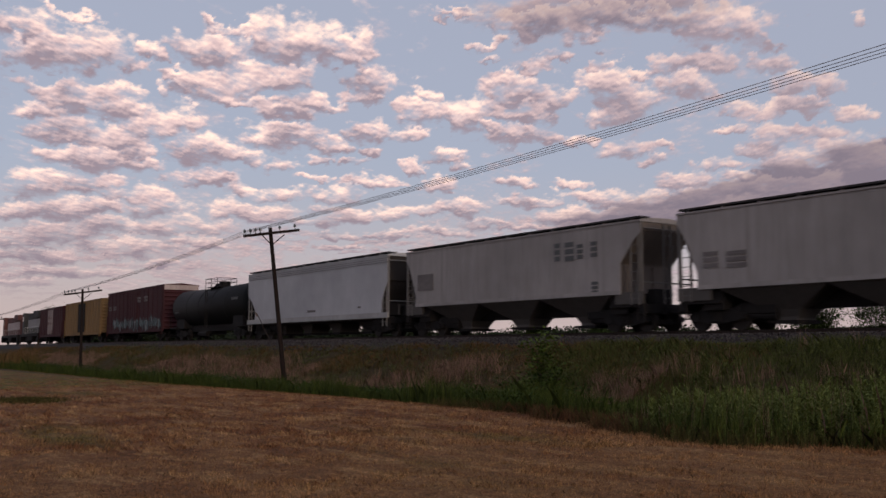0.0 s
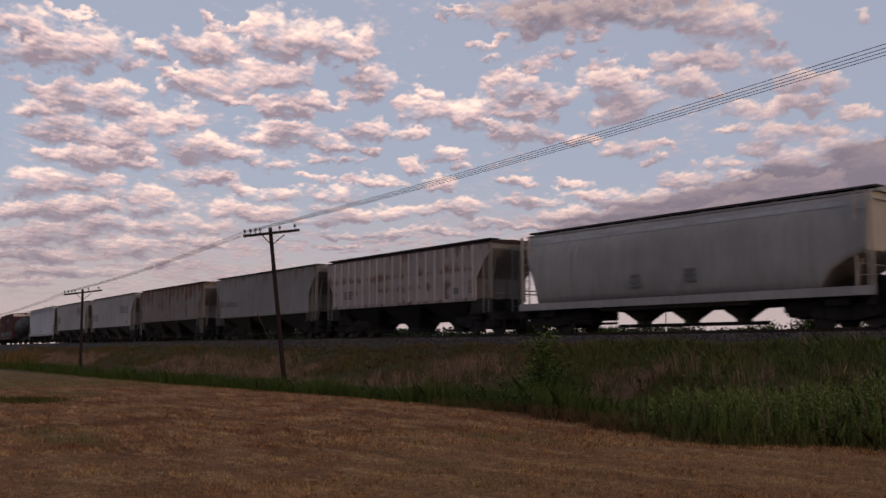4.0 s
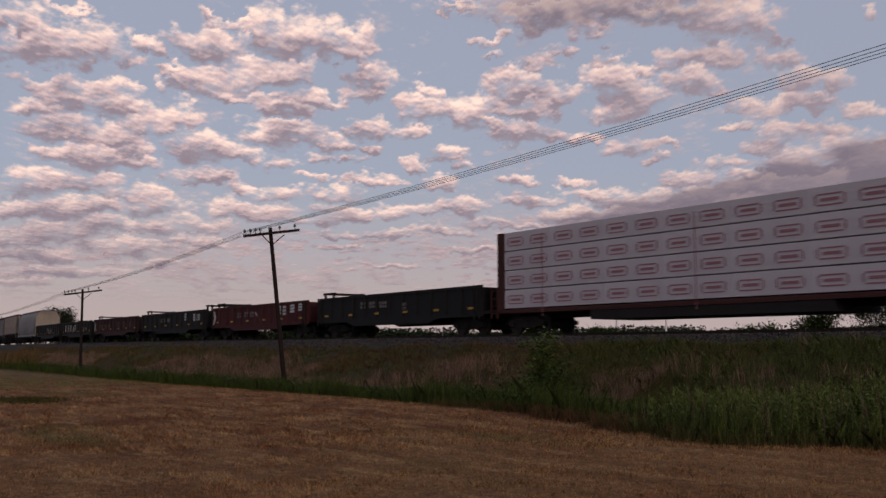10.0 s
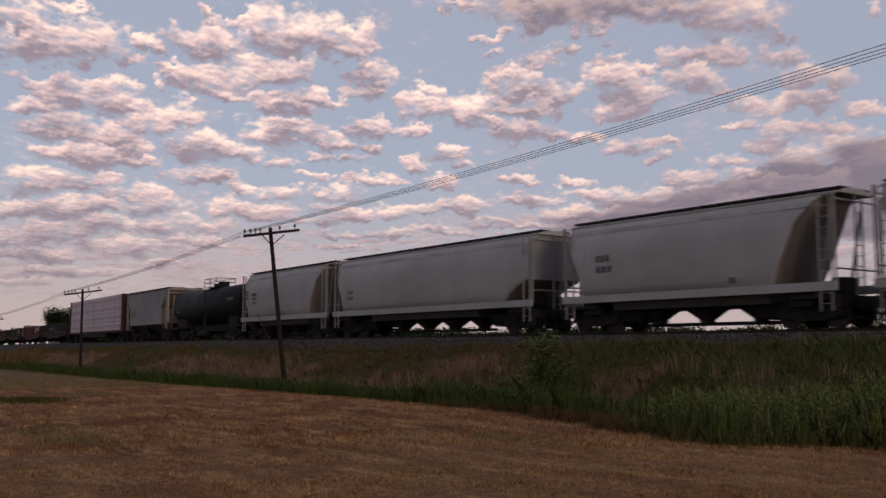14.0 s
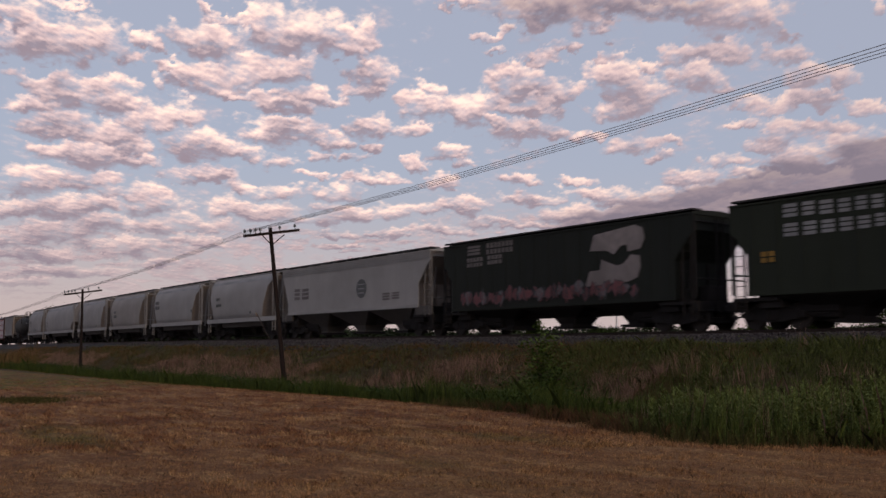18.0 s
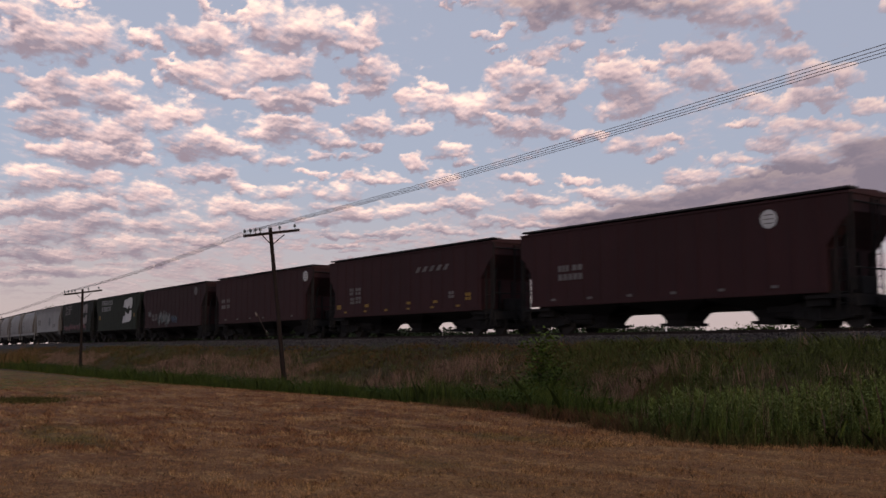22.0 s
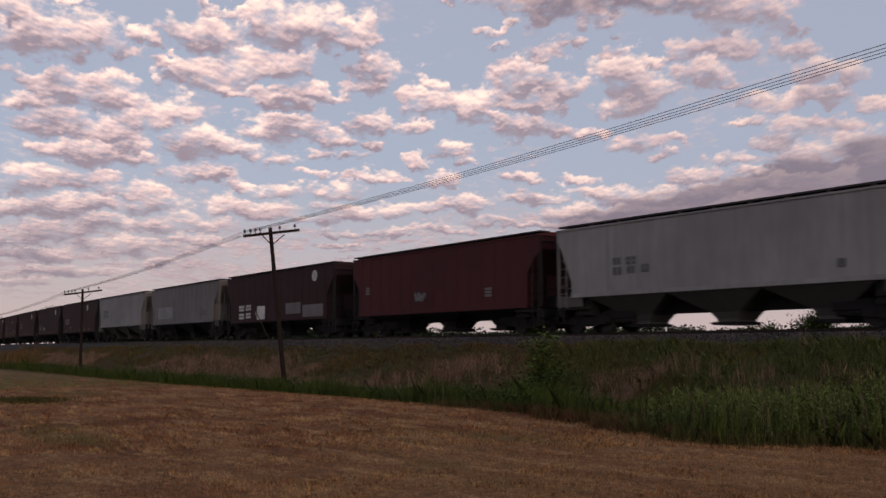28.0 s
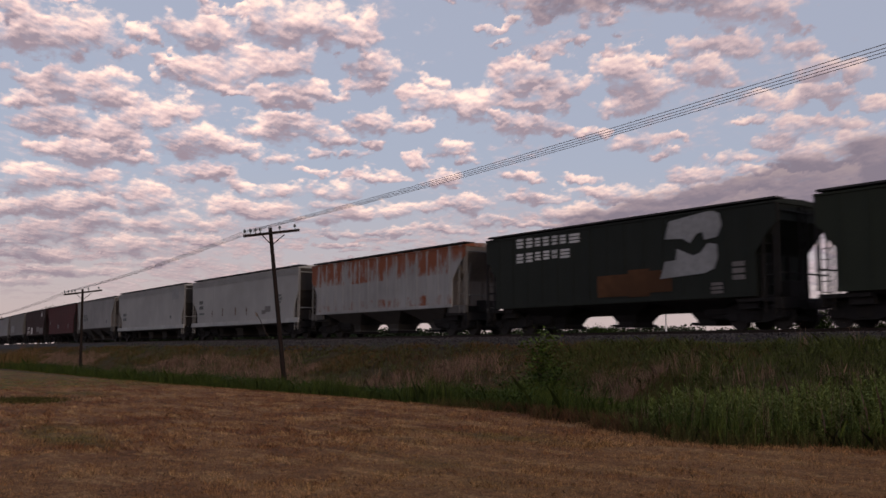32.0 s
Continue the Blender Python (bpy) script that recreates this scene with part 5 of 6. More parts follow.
graffiti(car, -1.7, -0.7, 1.75, 2.4, (SPRAY_PALE, MARK_DIM), 9, -1.62, 3)
hopper_car(HOP, "light grey covered hopper car with dark numbers", mid(542.9, 558.9), 16.2, P_GREY, "smooth", 3, low_mat=P_UNDER, z_low=1.54, key="g3")
hopper_car(HOP, "large white smooth-sided hopper car", mid(560.5, 579.8), 19.2, P_WHITE, z_top=4.55, key="W20", top_band=MARK_MID, **BIG)
car = hopper_car(HOP, "large white smooth-sided hopper car", mid(581.6, 600.5), 19.0, P_WHITE, z_top=4.55, key="W21", top_band=MARK_MID, **BIG)
bars(car, [(-5.2, -5.14, 1.75, 2.2), (-3.14, -3.05, 1.75, 2.3), (-0.75, -0.63, 1.72, 2.3), (1.25, 1.37, 1.70, 2.25)], RUST_PATCH, -1.592, "rust_streak", 0.008)
bars(car, [(3.9, 4.5, 1.68, 1.95), (4.4, 5.3, 1.80, 2.2)], MARK_DIM, -1.590, "stain", 0.006)
hopper_car(HOP, "white ribbed hopper car breaking out in orange rust", mid(602.3, 618.1), 16.0, P_PATCH, "ribbed", 3, low_mat=P_UNDER, z_low=1.45)
car = hopper_car(HOP, "sooty green hopper car with white emblem and rust patch", mid(619.8, 635.5), 15.9, P_GREEN2, "ribbed", 3, key="B23", **LOW)
emblem_block(car, 2.75, 5.65, 2.0, 4.4, MARK_MID)
bars(car, [(-0.6, 1.1, 1.42, 2.30), (1.1, 2.2, 1.36, 2.45), (2.2, 3.3, 1.5, 2.35)], RUST_PATCH, -1.604, "rust_patch", 0.006)
car = hopper_car(HOP, "dark green hopper car with large white emblem", mid(637.1, 652.6), 15.9, P_GREEN, "ribbed", 3, **LOW)
emblem_block(car, 2.3, 5.6, 1.8, 4.2, MARK_WHITE)

# ---- telegraph line ----
def pole_spot(x):
    return x, 20.2 + (BEND * x * x / 2 if x < 0 else 0)


def telegraph_pole(x, arm_z, lean_x, lean_y, tilt, r=0.115):
    px, py = pole_spot(x)
    base = float(ground_z(np.array(px), np.array(py))) - 0.3
    p = new("telegraph_pole")
    p.location = (px, py, base)
    top = arm_z + 0.25 - base
    bm = bmesh.new()
    rod(bm, (0, 0, 0), (lean_x, lean_y, top), r, 12, r * 0.72)
    part("pole", bm, POLE_WOOD, p)
    f = (arm_z - base) / top
    ax, ay = lean_x * f, lean_y * f
    bm = bmesh.new()
    box(bm, -0.06, 0.06, -1.40, 1.40, -0.06, 0.06, 0.012)
    arm = part("crossarm", bm, POLE_WOOD, p)
    arm.matrix_basis = Matrix.Translation((ax + 0.13, ay, arm_z - base)) @ Matrix.Rotation(tilt, 4, 'X')
    for sg in (-1, 1):
        bm = bmesh.new()
        rod(bm, (ax + 0.14, ay, arm_z - base - 0.55), (ax + 0.14, ay + sg * 0.62, arm_z - base - 0.03), 0.022, 5)
        part("brace", bm, STEEL_DARK, p)
    ends = []
    for y in (-1.32, -1.05, -0.80, -0.56, 0.42, 1.20):
        ins = piece("insulator", "insulator", lambda bm: (rod(bm, (0, 0, 0), (0, 0, 0.12), 0.022, 6), rod(bm, (0, 0, 0.10), (0, 0, 0.16), 0.07, 8, 0.06), rod(bm, (0, 0, 0.16), (0, 0, 0.24), 0.06, 8, 0.03)), GLASS_INS, arm, pose(0, y, 0.06), "pale glass insulator")
        ends.append(Matrix.Translation((px, py, base)) @ arm.matrix_basis @ Vector((0, y, 0.22)))
    tagged(p, "leaning dark wooden telegraph pole with one crossarm" if abs(lean_y) > 0.2 else "dark wooden telegraph pole with one crossarm", "utility pole", "poles along the track")
    return ends


LINE = [telegraph_pole(24.0, 8.0, 0, 0, 0.05), telegraph_pole(-7.0, 7.72, 0, 0, 0.02), telegraph_pole(-38.3, 6.67, 0.0, -0.95, 0.175), telegraph_pole(-72.7, 5.68, 0.0, -0.06, 0.155), telegraph_pole(-116.0, 4.7, 0, 0, 0.1), telegraph_pole(-150.0, 4.6, 0, 0, 0.05)]
for a_ends, b_ends in zip(LINE[:-1], LINE[1:]):
    for a, b in list(zip(a_ends, b_ends))[:4]:
        cu = bpy.data.curves.new("wire", 'CURVE')
        cu.dimensions, cu.bevel_depth, cu.bevel_resolution = '3D', 0.0085, 1
        sp = cu.splines.new('POLY')
        sp.points.add(15)
        sag = 0.0058 * (a - b).length
        for i in range(16):
            f = i / 15
            q = a.lerp(b, f)
            sp.points[i].co = (q.x, q.y, q.z - 4 * sag * f * (1 - f), 1)
        cu.materials.append(WIRE_MAT)
        tagged(new("wire", cu), "thin dark telegraph wire between poles", "wire", "telegraph wires")

# ---- cloud layer ----
CLOUD_Z = 220.0
CLOUD_GLOW = 1.0
# bearing from the camera's heading, elevation, half width, half height of each cloud, in degrees
CLOUDS_HIGH = [(1.6, 20.6, 1.41, 0.26), (7.2, 20.1, 3.1, 0.7), (10.3, 20.0, 2.04, 0.57), (13.7, 19.9, 1.98, 0.44), (-14.6, 19.7, 1.0, 0.25), (5.5, 19.5, 0.7, 0.48), (-13.3, 19.3, 1.68, 0.25), (16.3, 19.3, 1.61, 0.77), (-22.3, 19.2, 1.07, 0.24), (-10.9, 19.1, 1.19, 1.2), (8.6, 19.1, 1.03, 0.58), (18.6, 18.8, 1.88, 0.92), (3.0, 18.7, 1.23, 0.32), (-8.5, 18.6, 2.08, 1.12), (-5.8, 18.6, 1.4, 0.81), (25.5, 18.3, 0.43, 0.59), (-24.9, 18.2, 1.17, 0.83), (20.1, 18.2, 0.62, 0.61), (-14.1, 18.0, 1.83, 0.82), (7.2, 17.9, 0.86, 0.32), (3.4, 17.7, 0.63, 0.2), (-6.1, 17.6, 1.04, 0.46), (-20.7, 17.5, 1.87, 0.86), (-17.5, 17.5, 0.8, 0.44)]
CLOUDS_UPPER = [(6.0, 17.4, 0.87, 0.39), (9.9, 17.3, 0.85, 0.39), (-22.5, 17.0, 1.82, 0.91), (15.0, 16.9, 1.3, 0.64), (17.2, 16.9, 1.11, 0.75), (-19.2, 16.7, 0.79, 0.56), (-24.5, 16.6, 1.47, 0.66), (20.4, 16.6, 0.92, 0.56), (-4.3, 16.5, 1.05, 0.82), (-9.5, 16.5, 1.37, 0.72), (4.1, 16.5, 1.04, 0.4), (12.6, 16.5, 0.83, 0.32), (-15.9, 16.4, 1.14, 0.32), (-12.2, 16.3, 1.35, 0.97), (-0.8, 15.8, 0.88, 0.46), (5.1, 15.8, 1.9, 0.92), (10.6, 15.8, 1.35, 0.98), (-14.5, 15.7, 1.65, 0.8), (15.6, 15.6, 1.45, 0.58), (-4.5, 15.5, 1.04, 0.4), (23.1, 15.4, 0.88, 0.31), (-17.1, 15.2, 0.38, 0.51), (7.2, 15.2, 1.03, 0.53), (21.5, 15.1, 1.2, 0.68)]
CLOUDS_MIDDLE = [(-11.9, 15.0, 2.02, 0.33), (-8.3, 15.0, 1.37, 0.46), (-23.6, 14.9, 1.34, 0.43), (-19.9, 14.9, 1.25, 0.44), (-6.4, 14.9, 0.86, 0.33), (12.3, 14.9, 1.49, 0.81), (3.4, 14.8, 1.04, 0.47), (23.6, 14.7, 0.88, 0.55), (-10.5, 14.6, 0.61, 0.46), (-1.5, 14.5, 1.22, 0.73), (1.6, 14.5, 1.74, 0.83), (5.4, 14.5, 1.38, 0.47), (-21.5, 14.3, 2.31, 0.87), (-9.5, 14.3, 1.71, 0.4), (18.1, 14.3, 1.25, 0.38), (11.2, 14.1, 1.67, 0.46), (-19.6, 13.9, 1.25, 0.63), (20.6, 13.9, 1.52, 0.44), (22.4, 13.8, 1.18, 0.37), (3.3, 13.7, 0.69, 0.27), (-16.1, 13.6, 1.62, 0.71), (19.6, 13.5, 0.92, 0.25), (-24.4, 13.4, 1.46, 0.43), (-4.0, 13.3, 1.22, 0.6)]
CLOUDS_LOWER = [(-1.9, 13.2, 0.87, 0.4), (24.7, 13.2, 0.72, 0.37), (4.7, 13.1, 1.9, 0.6), (18.1, 13.1, 0.78, 0.32), (-17.7, 12.9, 1.27, 0.58), (-8.4, 12.9, 1.37, 0.6), (6.4, 12.9, 1.03, 0.4), (-10.8, 12.8, 1.52, 0.66), (9.5, 12.8, 0.51, 0.23), (8.5, 12.7, 0.68, 0.33), (-22.3, 12.5, 1.81, 0.62), (-6.7, 12.4, 1.03, 0.4), (22.3, 12.4, 1.18, 0.37), (-20.2, 12.2, 1.86, 0.57), (13.5, 12.2, 0.82, 0.33), (20.2, 12.2, 1.37, 0.63), (-4.3, 12.0, 0.69, 0.24), (11.5, 11.9, 1.33, 0.53), (-14.7, 11.7, 1.8, 0.78), (0.6, 11.7, 1.04, 0.41), (-7.4, 11.6, 0.68, 0.27), (-18.7, 11.5, 0.94, 0.38), (19.0, 11.5, 1.08, 0.38), (-12.4, 11.4, 1.16, 0.4)]
CLOUDS_LOW = [(-5.5, 11.3, 0.86, 0.27), (23.5, 11.3, 1.73, 0.68), (-9.8, 11.2, 1.01, 0.4), (-22.8, 11.1, 0.89, 0.31), (-1.5, 11.1, 0.62, 0.34), (1.6, 11.1, 0.52, 0.27), (13.2, 11.0, 0.98, 0.26), (-21.0, 10.9, 1.84, 0.7), (-18.5, 10.7, 1.1, 0.45), (21.1, 10.7, 1.79, 0.63), (16.7, 10.7, 1.26, 0.32), (-7.7, 10.5, 0.85, 0.2), (-4.3, 10.2, 1.73, 0.27), (4.9, 10.2, 0.86, 0.3), (-14.7, 10.1, 1.63, 0.46), (0.2, 10.1, 1.21, 0.41), (24.9, 10.1, 1.13, 0.92), (18.3, 10.0, 0.93, 0.26), (-13.1, 9.9, 0.99, 0.33), (15.4, 9.9, 1.28, 0.46), (8.1, 9.9, 0.85, 0.27), (-6.3, 9.4, 1.54, 0.47), (-21.0, 9.3, 1.37, 0.57), (-10.7, 9.3, 1.51, 0.4)]
CLOUDS_SMALL = [(18.6, 9.3, 2.15, 0.39), (-23.9, 9.1, 1.46, 0.68), (6.1, 9.1, 1.36, 0.34), (10.1, 9.0, 1.67, 0.4), (15.1, 9.0, 1.6, 0.39), (-17.5, 8.9, 1.27, 0.58), (4.0, 8.9, 1.03, 0.27), (-19.4, 8.8, 0.93, 0.32), (21.9, 8.8, 2.05, 0.82), (12.8, 8.7, 1.96, 0.47), (1.6, 8.6, 1.72, 0.34), (-7.0, 8.5, 1.02, 0.27), (-1.2, 8.3, 1.21, 0.34), (-16.9, 8.1, 1.59, 0.46), (-20.0, 8.1, 0.92, 0.38), (-11.4, 8.1, 2.0, 0.54), (-2.9, 8.1, 1.21, 0.41), (10.8, 8.1, 1.66, 0.34), (-5.5, 8.0, 1.37, 0.41), (7.4, 8.0, 2.03, 0.41), (20.4, 7.9, 4.41, 0.77), (-22.1, 7.8, 1.5, 0.57), (-10.0, 7.8, 1.01, 0.27), (15.7, 7.8, 4.37, 0.53)]
CLOUDS_THIN = [(-24.4, 7.7, 1.15, 0.44), (-7.7, 7.7, 1.53, 0.27), (3.0, 7.7, 2.06, 0.27), (5.7, 7.4, 2.04, 0.2), (0.6, 7.2, 1.38, 0.24), (11.8, 7.2, 3.9, 0.4), (-15.3, 7.1, 2.27, 0.46), (-0.8, 7.1, 1.21, 0.2), (-19.3, 7.0, 1.86, 0.45), (-6.3, 6.9, 1.19, 0.27), (-3.2, 6.9, 1.72, 0.24), (23.3, 6.8, 2.56, 0.38), (-22.3, 6.5, 1.79, 0.57), (7.4, 6.5, 3.02, 0.3), (15.6, 6.3, 4.36, 0.2), (-14.6, 6.2, 1.62, 0.26), (-24.4, 6.1, 1.15, 0.5), (2.3, 6.0, 2.05, 0.17), (-6.3, 6.0, 1.36, 0.17), (-18.4, 5.7, 2.83, 0.45), (20.9, 5.5, 3.22, 0.22), (9.1, 5.5, 2.0, 0.17), (-23.5, 5.2, 2.05, 0.38), (-2.9, 5.0, 1.37, 0.14)]
CLOUDS_FAR = [(-16.8, 4.8, 2.23, 0.23), (-21.4, 4.3, 3.34, 0.29), (-24.3, 3.6, 1.73, 0.25)]
CLOUDS = CLOUDS_HIGH + CLOUDS_UPPER + CLOUDS_MIDDLE + CLOUDS_LOWER + CLOUDS_LOW + CLOUDS_SMALL + CLOUDS_THIN + CLOUDS_FAR


def lattice(u, v, seed):
    """Smooth value noise on a lattice, 0 to 1."""
    table = np.random.default_rng(seed).uniform(0, 1, (256, 256))
    iu, iv = np.floor(u).astype(int), np.floor(v).astype(int)
    fu, fv = u - iu, v - iv
    fu, fv = fu * fu * (3 - 2 * fu), fv * fv * (3 - 2 * fv)
    g = lambda a, b: table[a % 256, b % 256]
    return (g(iu, iv) * (1 - fu) + g(iu + 1, iv) * fu) * (1 - fv) + (g(iu, iv + 1) * (1 - fu) + g(iu + 1, iv + 1) * fu) * fv


def fbm(u, v, seed, octaves=4, gain=0.5):
    total, amp, norm = 0, 1.0, 0.0
    for k in range(octaves):
        total = total + amp * lattice(u * 2 ** k + 17.3 * k, v * 2 ** k + 5.1 * k, seed + k)
        norm += amp
        amp *= gain
    return total / norm


def cloud_cover(a, e):
    """How thick the layer is, 0 to about 1, at bearing a and elevation e in degrees."""
    wa = a + (fbm(a / 1.5, e / 1.1, 11, 6, 0.62) - 0.5) * (1.1 + 0.15 * e)
    we = e + (fbm(a / 1.4 + 40, e / 1.0, 31, 6, 0.62) - 0.5) * (0.45 + 0.10 * e)
    c, tone, heft = np.zeros_like(a), np.zeros_like(a), np.full_like(a, 1e-6)
    for ca, ce, hw, hh in CLOUDS:
        dx, dy = (wa - ca) / (hw * 1.42), (we - ce) / (hh * 1.42)
        dy = np.where(dy < 0, dy * 1.15, dy * 0.92)
        q = dx * dx + dy * dy
        mine = np.clip(1.35 - q, 0, 1)
        tone += mine ** 3 * (0.5 + 0.72 * dy + 0.12 * dx)
        heft += mine ** 3
        np.maximum(c, mine, out=c)
    c = c * np.clip(0.30 + 1.25 * fbm(a / 1.3 + 9, e / 0.7, 101, 4, 0.55), 0.35, 1)
    out = np.clip((np.abs(a) - 24.5) / 4, 0, 1)
    size = 0.9 + 0.16 * e
    stray = fbm(a / size / 1.6, e / size / 0.55, 51, 4, 0.55)
    c = np.maximum(c, out * np.clip((stray - 0.46) * 7, 0, 1))
    streak = fbm(a / 1.5, e / 0.28, 61, 5, 0.62)
    thin = np.clip((stray - 0.46) * 4, 0, 0.75) * (0.45 + 0.55 * np.clip((9 - e) / 5, 0, 1))
    thin = np.maximum(thin, np.clip((streak - 0.47) * 6, 0, 0.85) * np.clip((8.5 - e) / 2, 0, 1))
    tone = np.where(c >= thin, tone / heft, 0.5)
    return np.maximum(np.maximum(c, thin), 0.95 * cloud_bank(a, e)), tone


def cloud_bank(a, e):
    """The heavier grey bank low down, rising with the bearing."""
    w = (fbm(a / 2.2, e / 0.8, 71, 5, 0.6) - 0.5)
    top = 7.6 + 0.20 * (a - 4) + 1.6 * w
    low = 6.4 - 0.03 * (a - 4) + 0.9 * w
    over = np.clip(1.4 - ((a - 10) / 9.0) ** 2 - ((e - 20.6 - 2 * w) / 1.5) ** 2, 0, 1) * 0.8
    return over + np.clip((top - e) / 0.7, 0, 1) * np.clip((e - low) / 0.5, 0, 1) * np.clip((a - 3) / 5, 0, 1)


def build_clouds():
    """A broken layer high over the field that drifts towards the camera."""
    az = np.concatenate([np.linspace(-80, -28.2, 70), np.linspace(-28, 28, 640), np.linspace(28.2, 80, 70)])
    el = np.concatenate([np.linspace(2.6, 4, 20), np.linspace(4.07, 22.5, 230), np.linspace(22.8, 30, 14)])
    A, E = np.meshgrid(az, el, indexing="ij")
    R = (CLOUD_Z - EYE[2]) / np.tan(np.radians(E))
    T = radians(180 - HEADING) - np.radians(A)
    lift = 0.22 + 0.030 * E
    c0, tone = cloud_cover(A, E)
    tone = tone + 0.75 * (fbm(A / 4.5 + 3, E / 2.2, 111, 3) - 0.52) - 0.05
    shade = sum(w * cloud_cover(A - 0.35 * k * lift, E + k * lift)[0] for k, w in ((1, 0.4), (2, 0.35), (3, 0.25)))
    nx, ny = A.shape
    me = bpy.data.meshes.new("clouds")
    idx = np.arange(nx * ny).reshape(nx, ny)
    quads = np.stack([idx[:-1, :-1], idx[1:, :-1], idx[1:, 1:], idx[:-1, 1:]], -1).reshape(-1, 4)
    me.from_pydata(np.stack([R * np.cos(T), R * np.sin(T), np.full_like(R, CLOUD_Z)], -1).reshape(-1, 3).tolist(), [], quads.tolist())
    for name, val in (("cover", c0), ("shade", shade), ("tone", tone), ("bank", cloud_bank(A, E)), ("bearing", A), ("elevation", E), ("across", A / (0.6 + 0.04 * E)), ("along", np.log(0.16 + 0.03 * E) / 0.03)):
        at = me.attributes.new(name, 'FLOAT', 'POINT')
        at.data.foreach_set("value", val.reshape(-1).astype(np.float32))
    mat = bpy.data.materials.new("cloud vapour")
    mat.use_nodes = True
    n, l = mat.node_tree.nodes, mat.node_tree.links
    n.remove(n["Principled BSDF"])

    def attr(name):
        a = n.new("ShaderNodeAttribute")
        a.attribute_name = name
        return a.outputs["Fac"]

    def op(kind, a, b=None):
        m = n.new("ShaderNodeMath")
        m.operation = kind
        for i, v in enumerate((a, b)):
            if v is None:
                continue
            if isinstance(v, (int, float)):
                m.inputs[i].default_value = v
            else:
                l.new(v, m.inputs[i])
        return m.outputs[0]

    def grain(up):
        """Fine billows of the vapour."""
        xyz = n.new("ShaderNodeCombineXYZ")
        l.new(attr("across"), xyz.inputs[0])
        l.new(op('ADD', attr("along"), up), xyz.inputs[1])
        fine = noise_of(n, l, xyz.outputs[0], 1.05, 12, 0.62)
        vo = n.new("ShaderNodeTexVoronoi")
        vo.feature = 'SMOOTH_F1'
        vo.inputs["Scale"].default_value, vo.inputs["Smoothness"].default_value = 1.1, 0.8
        vo.inputs["Detail"].default_value, vo.inputs["Roughness"].default_value = 2.0, 0.55
        l.new(xyz.outputs[0], vo.inputs["Vector"])
        return op('ADD', op('MULTIPLY', fine, 0.80), op('ADD', op('MULTIPLY', op('SUBTRACT', 0.5, vo.outputs["Distance"]), 0.26), 0.0))

    g0, g1 = grain(0.0), grain(0.25)
    d0 = op('ADD', op('ADD', op('MULTIPLY', attr("cover"), 0.62), g0), op('MULTIPLY', attr("bank"), 0.14))
    alpha = ramp_of(n, l, d0, 0.42, 0.98)
    alpha.node.color_ramp.interpolation = 'EASE'
    relief = op('MULTIPLY', op('SUBTRACT', g0, g1), 1.1)
    heat = op('ADD', op('ADD', op('SUBTRACT', 0.50, op('MULTIPLY', attr("shade"), 0.45)), op('MULTIPLY', attr("tone"), 0.80)), relief)
    lit = ramp_of(n, l, op('MULTIPLY', heat, 0.8), 0.22, 0.90)
    tones = lit.node.color_ramp
    for at, c in ((0.0, (0.29, 0.228, 0.268, 1)), (1.0, (1.16, 0.83, 0.69, 1))):
        e = tones.elements[0 if at == 0.0 else -1]
        e.color = c
    e = tones.elements.new(0.22 + 0.52 * (tones.elements[-1].position - 0.22))
    e.color = (0.725, 0.52, 0.505, 1)
    colour = lit
    low = ramp_of(n, l, op('MULTIPLY', attr("elevation"), 0.1), 0.30, 1.0)
    pale = mix_of(n, l, ramp_of(n, l, heat, 0.34, 1.1), (0.25, 0.20, 0.24, 1), (0.58, 0.435, 0.43, 1))
    colour = mix_of(n, l, low, pale, colour)
    side = ramp_of(n, l, op('ADD', op('MULTIPLY', attr("bearing"), 0.02), 0.5), 0.5, 0.95)
    colour = mix_of(n, l, op('MULTIPLY', side, 0.50), colour, (0.34, 0.275, 0.31, 1))
    colour = mix_of(n, l, op('MULTIPLY', attr("bank"), 0.74), colour, (0.165, 0.137, 0.175, 1))
    fade = ramp_of(n, l, op('MULTIPLY', attr("elevation"), 0.1), 0.24, 0.42)
    em, tr, mx = n.new("ShaderNodeEmission"), n.new("ShaderNodeBsdfTransparent"), n.new("ShaderNodeMixShader")
    l.new(colour, em.inputs["Color"])
    em.inputs["Strength"].default_value = CLOUD_GLOW
    l.new(op('MULTIPLY', op('MULTIPLY', alpha, fade), 0.96), mx.inputs[0])
    l.new(tr.outputs[0], mx.inputs[1])
    l.new(em.outputs[0], mx.inputs[2])
    l.new(mx.outputs[0], n["Material Output"].inputs["Surface"])
    me.materials.append(mat)
    return tagged(new("clouds", me), "broken layer of pink-lit morning clouds", "clouds", "", "structure")


clouds = build_clouds()


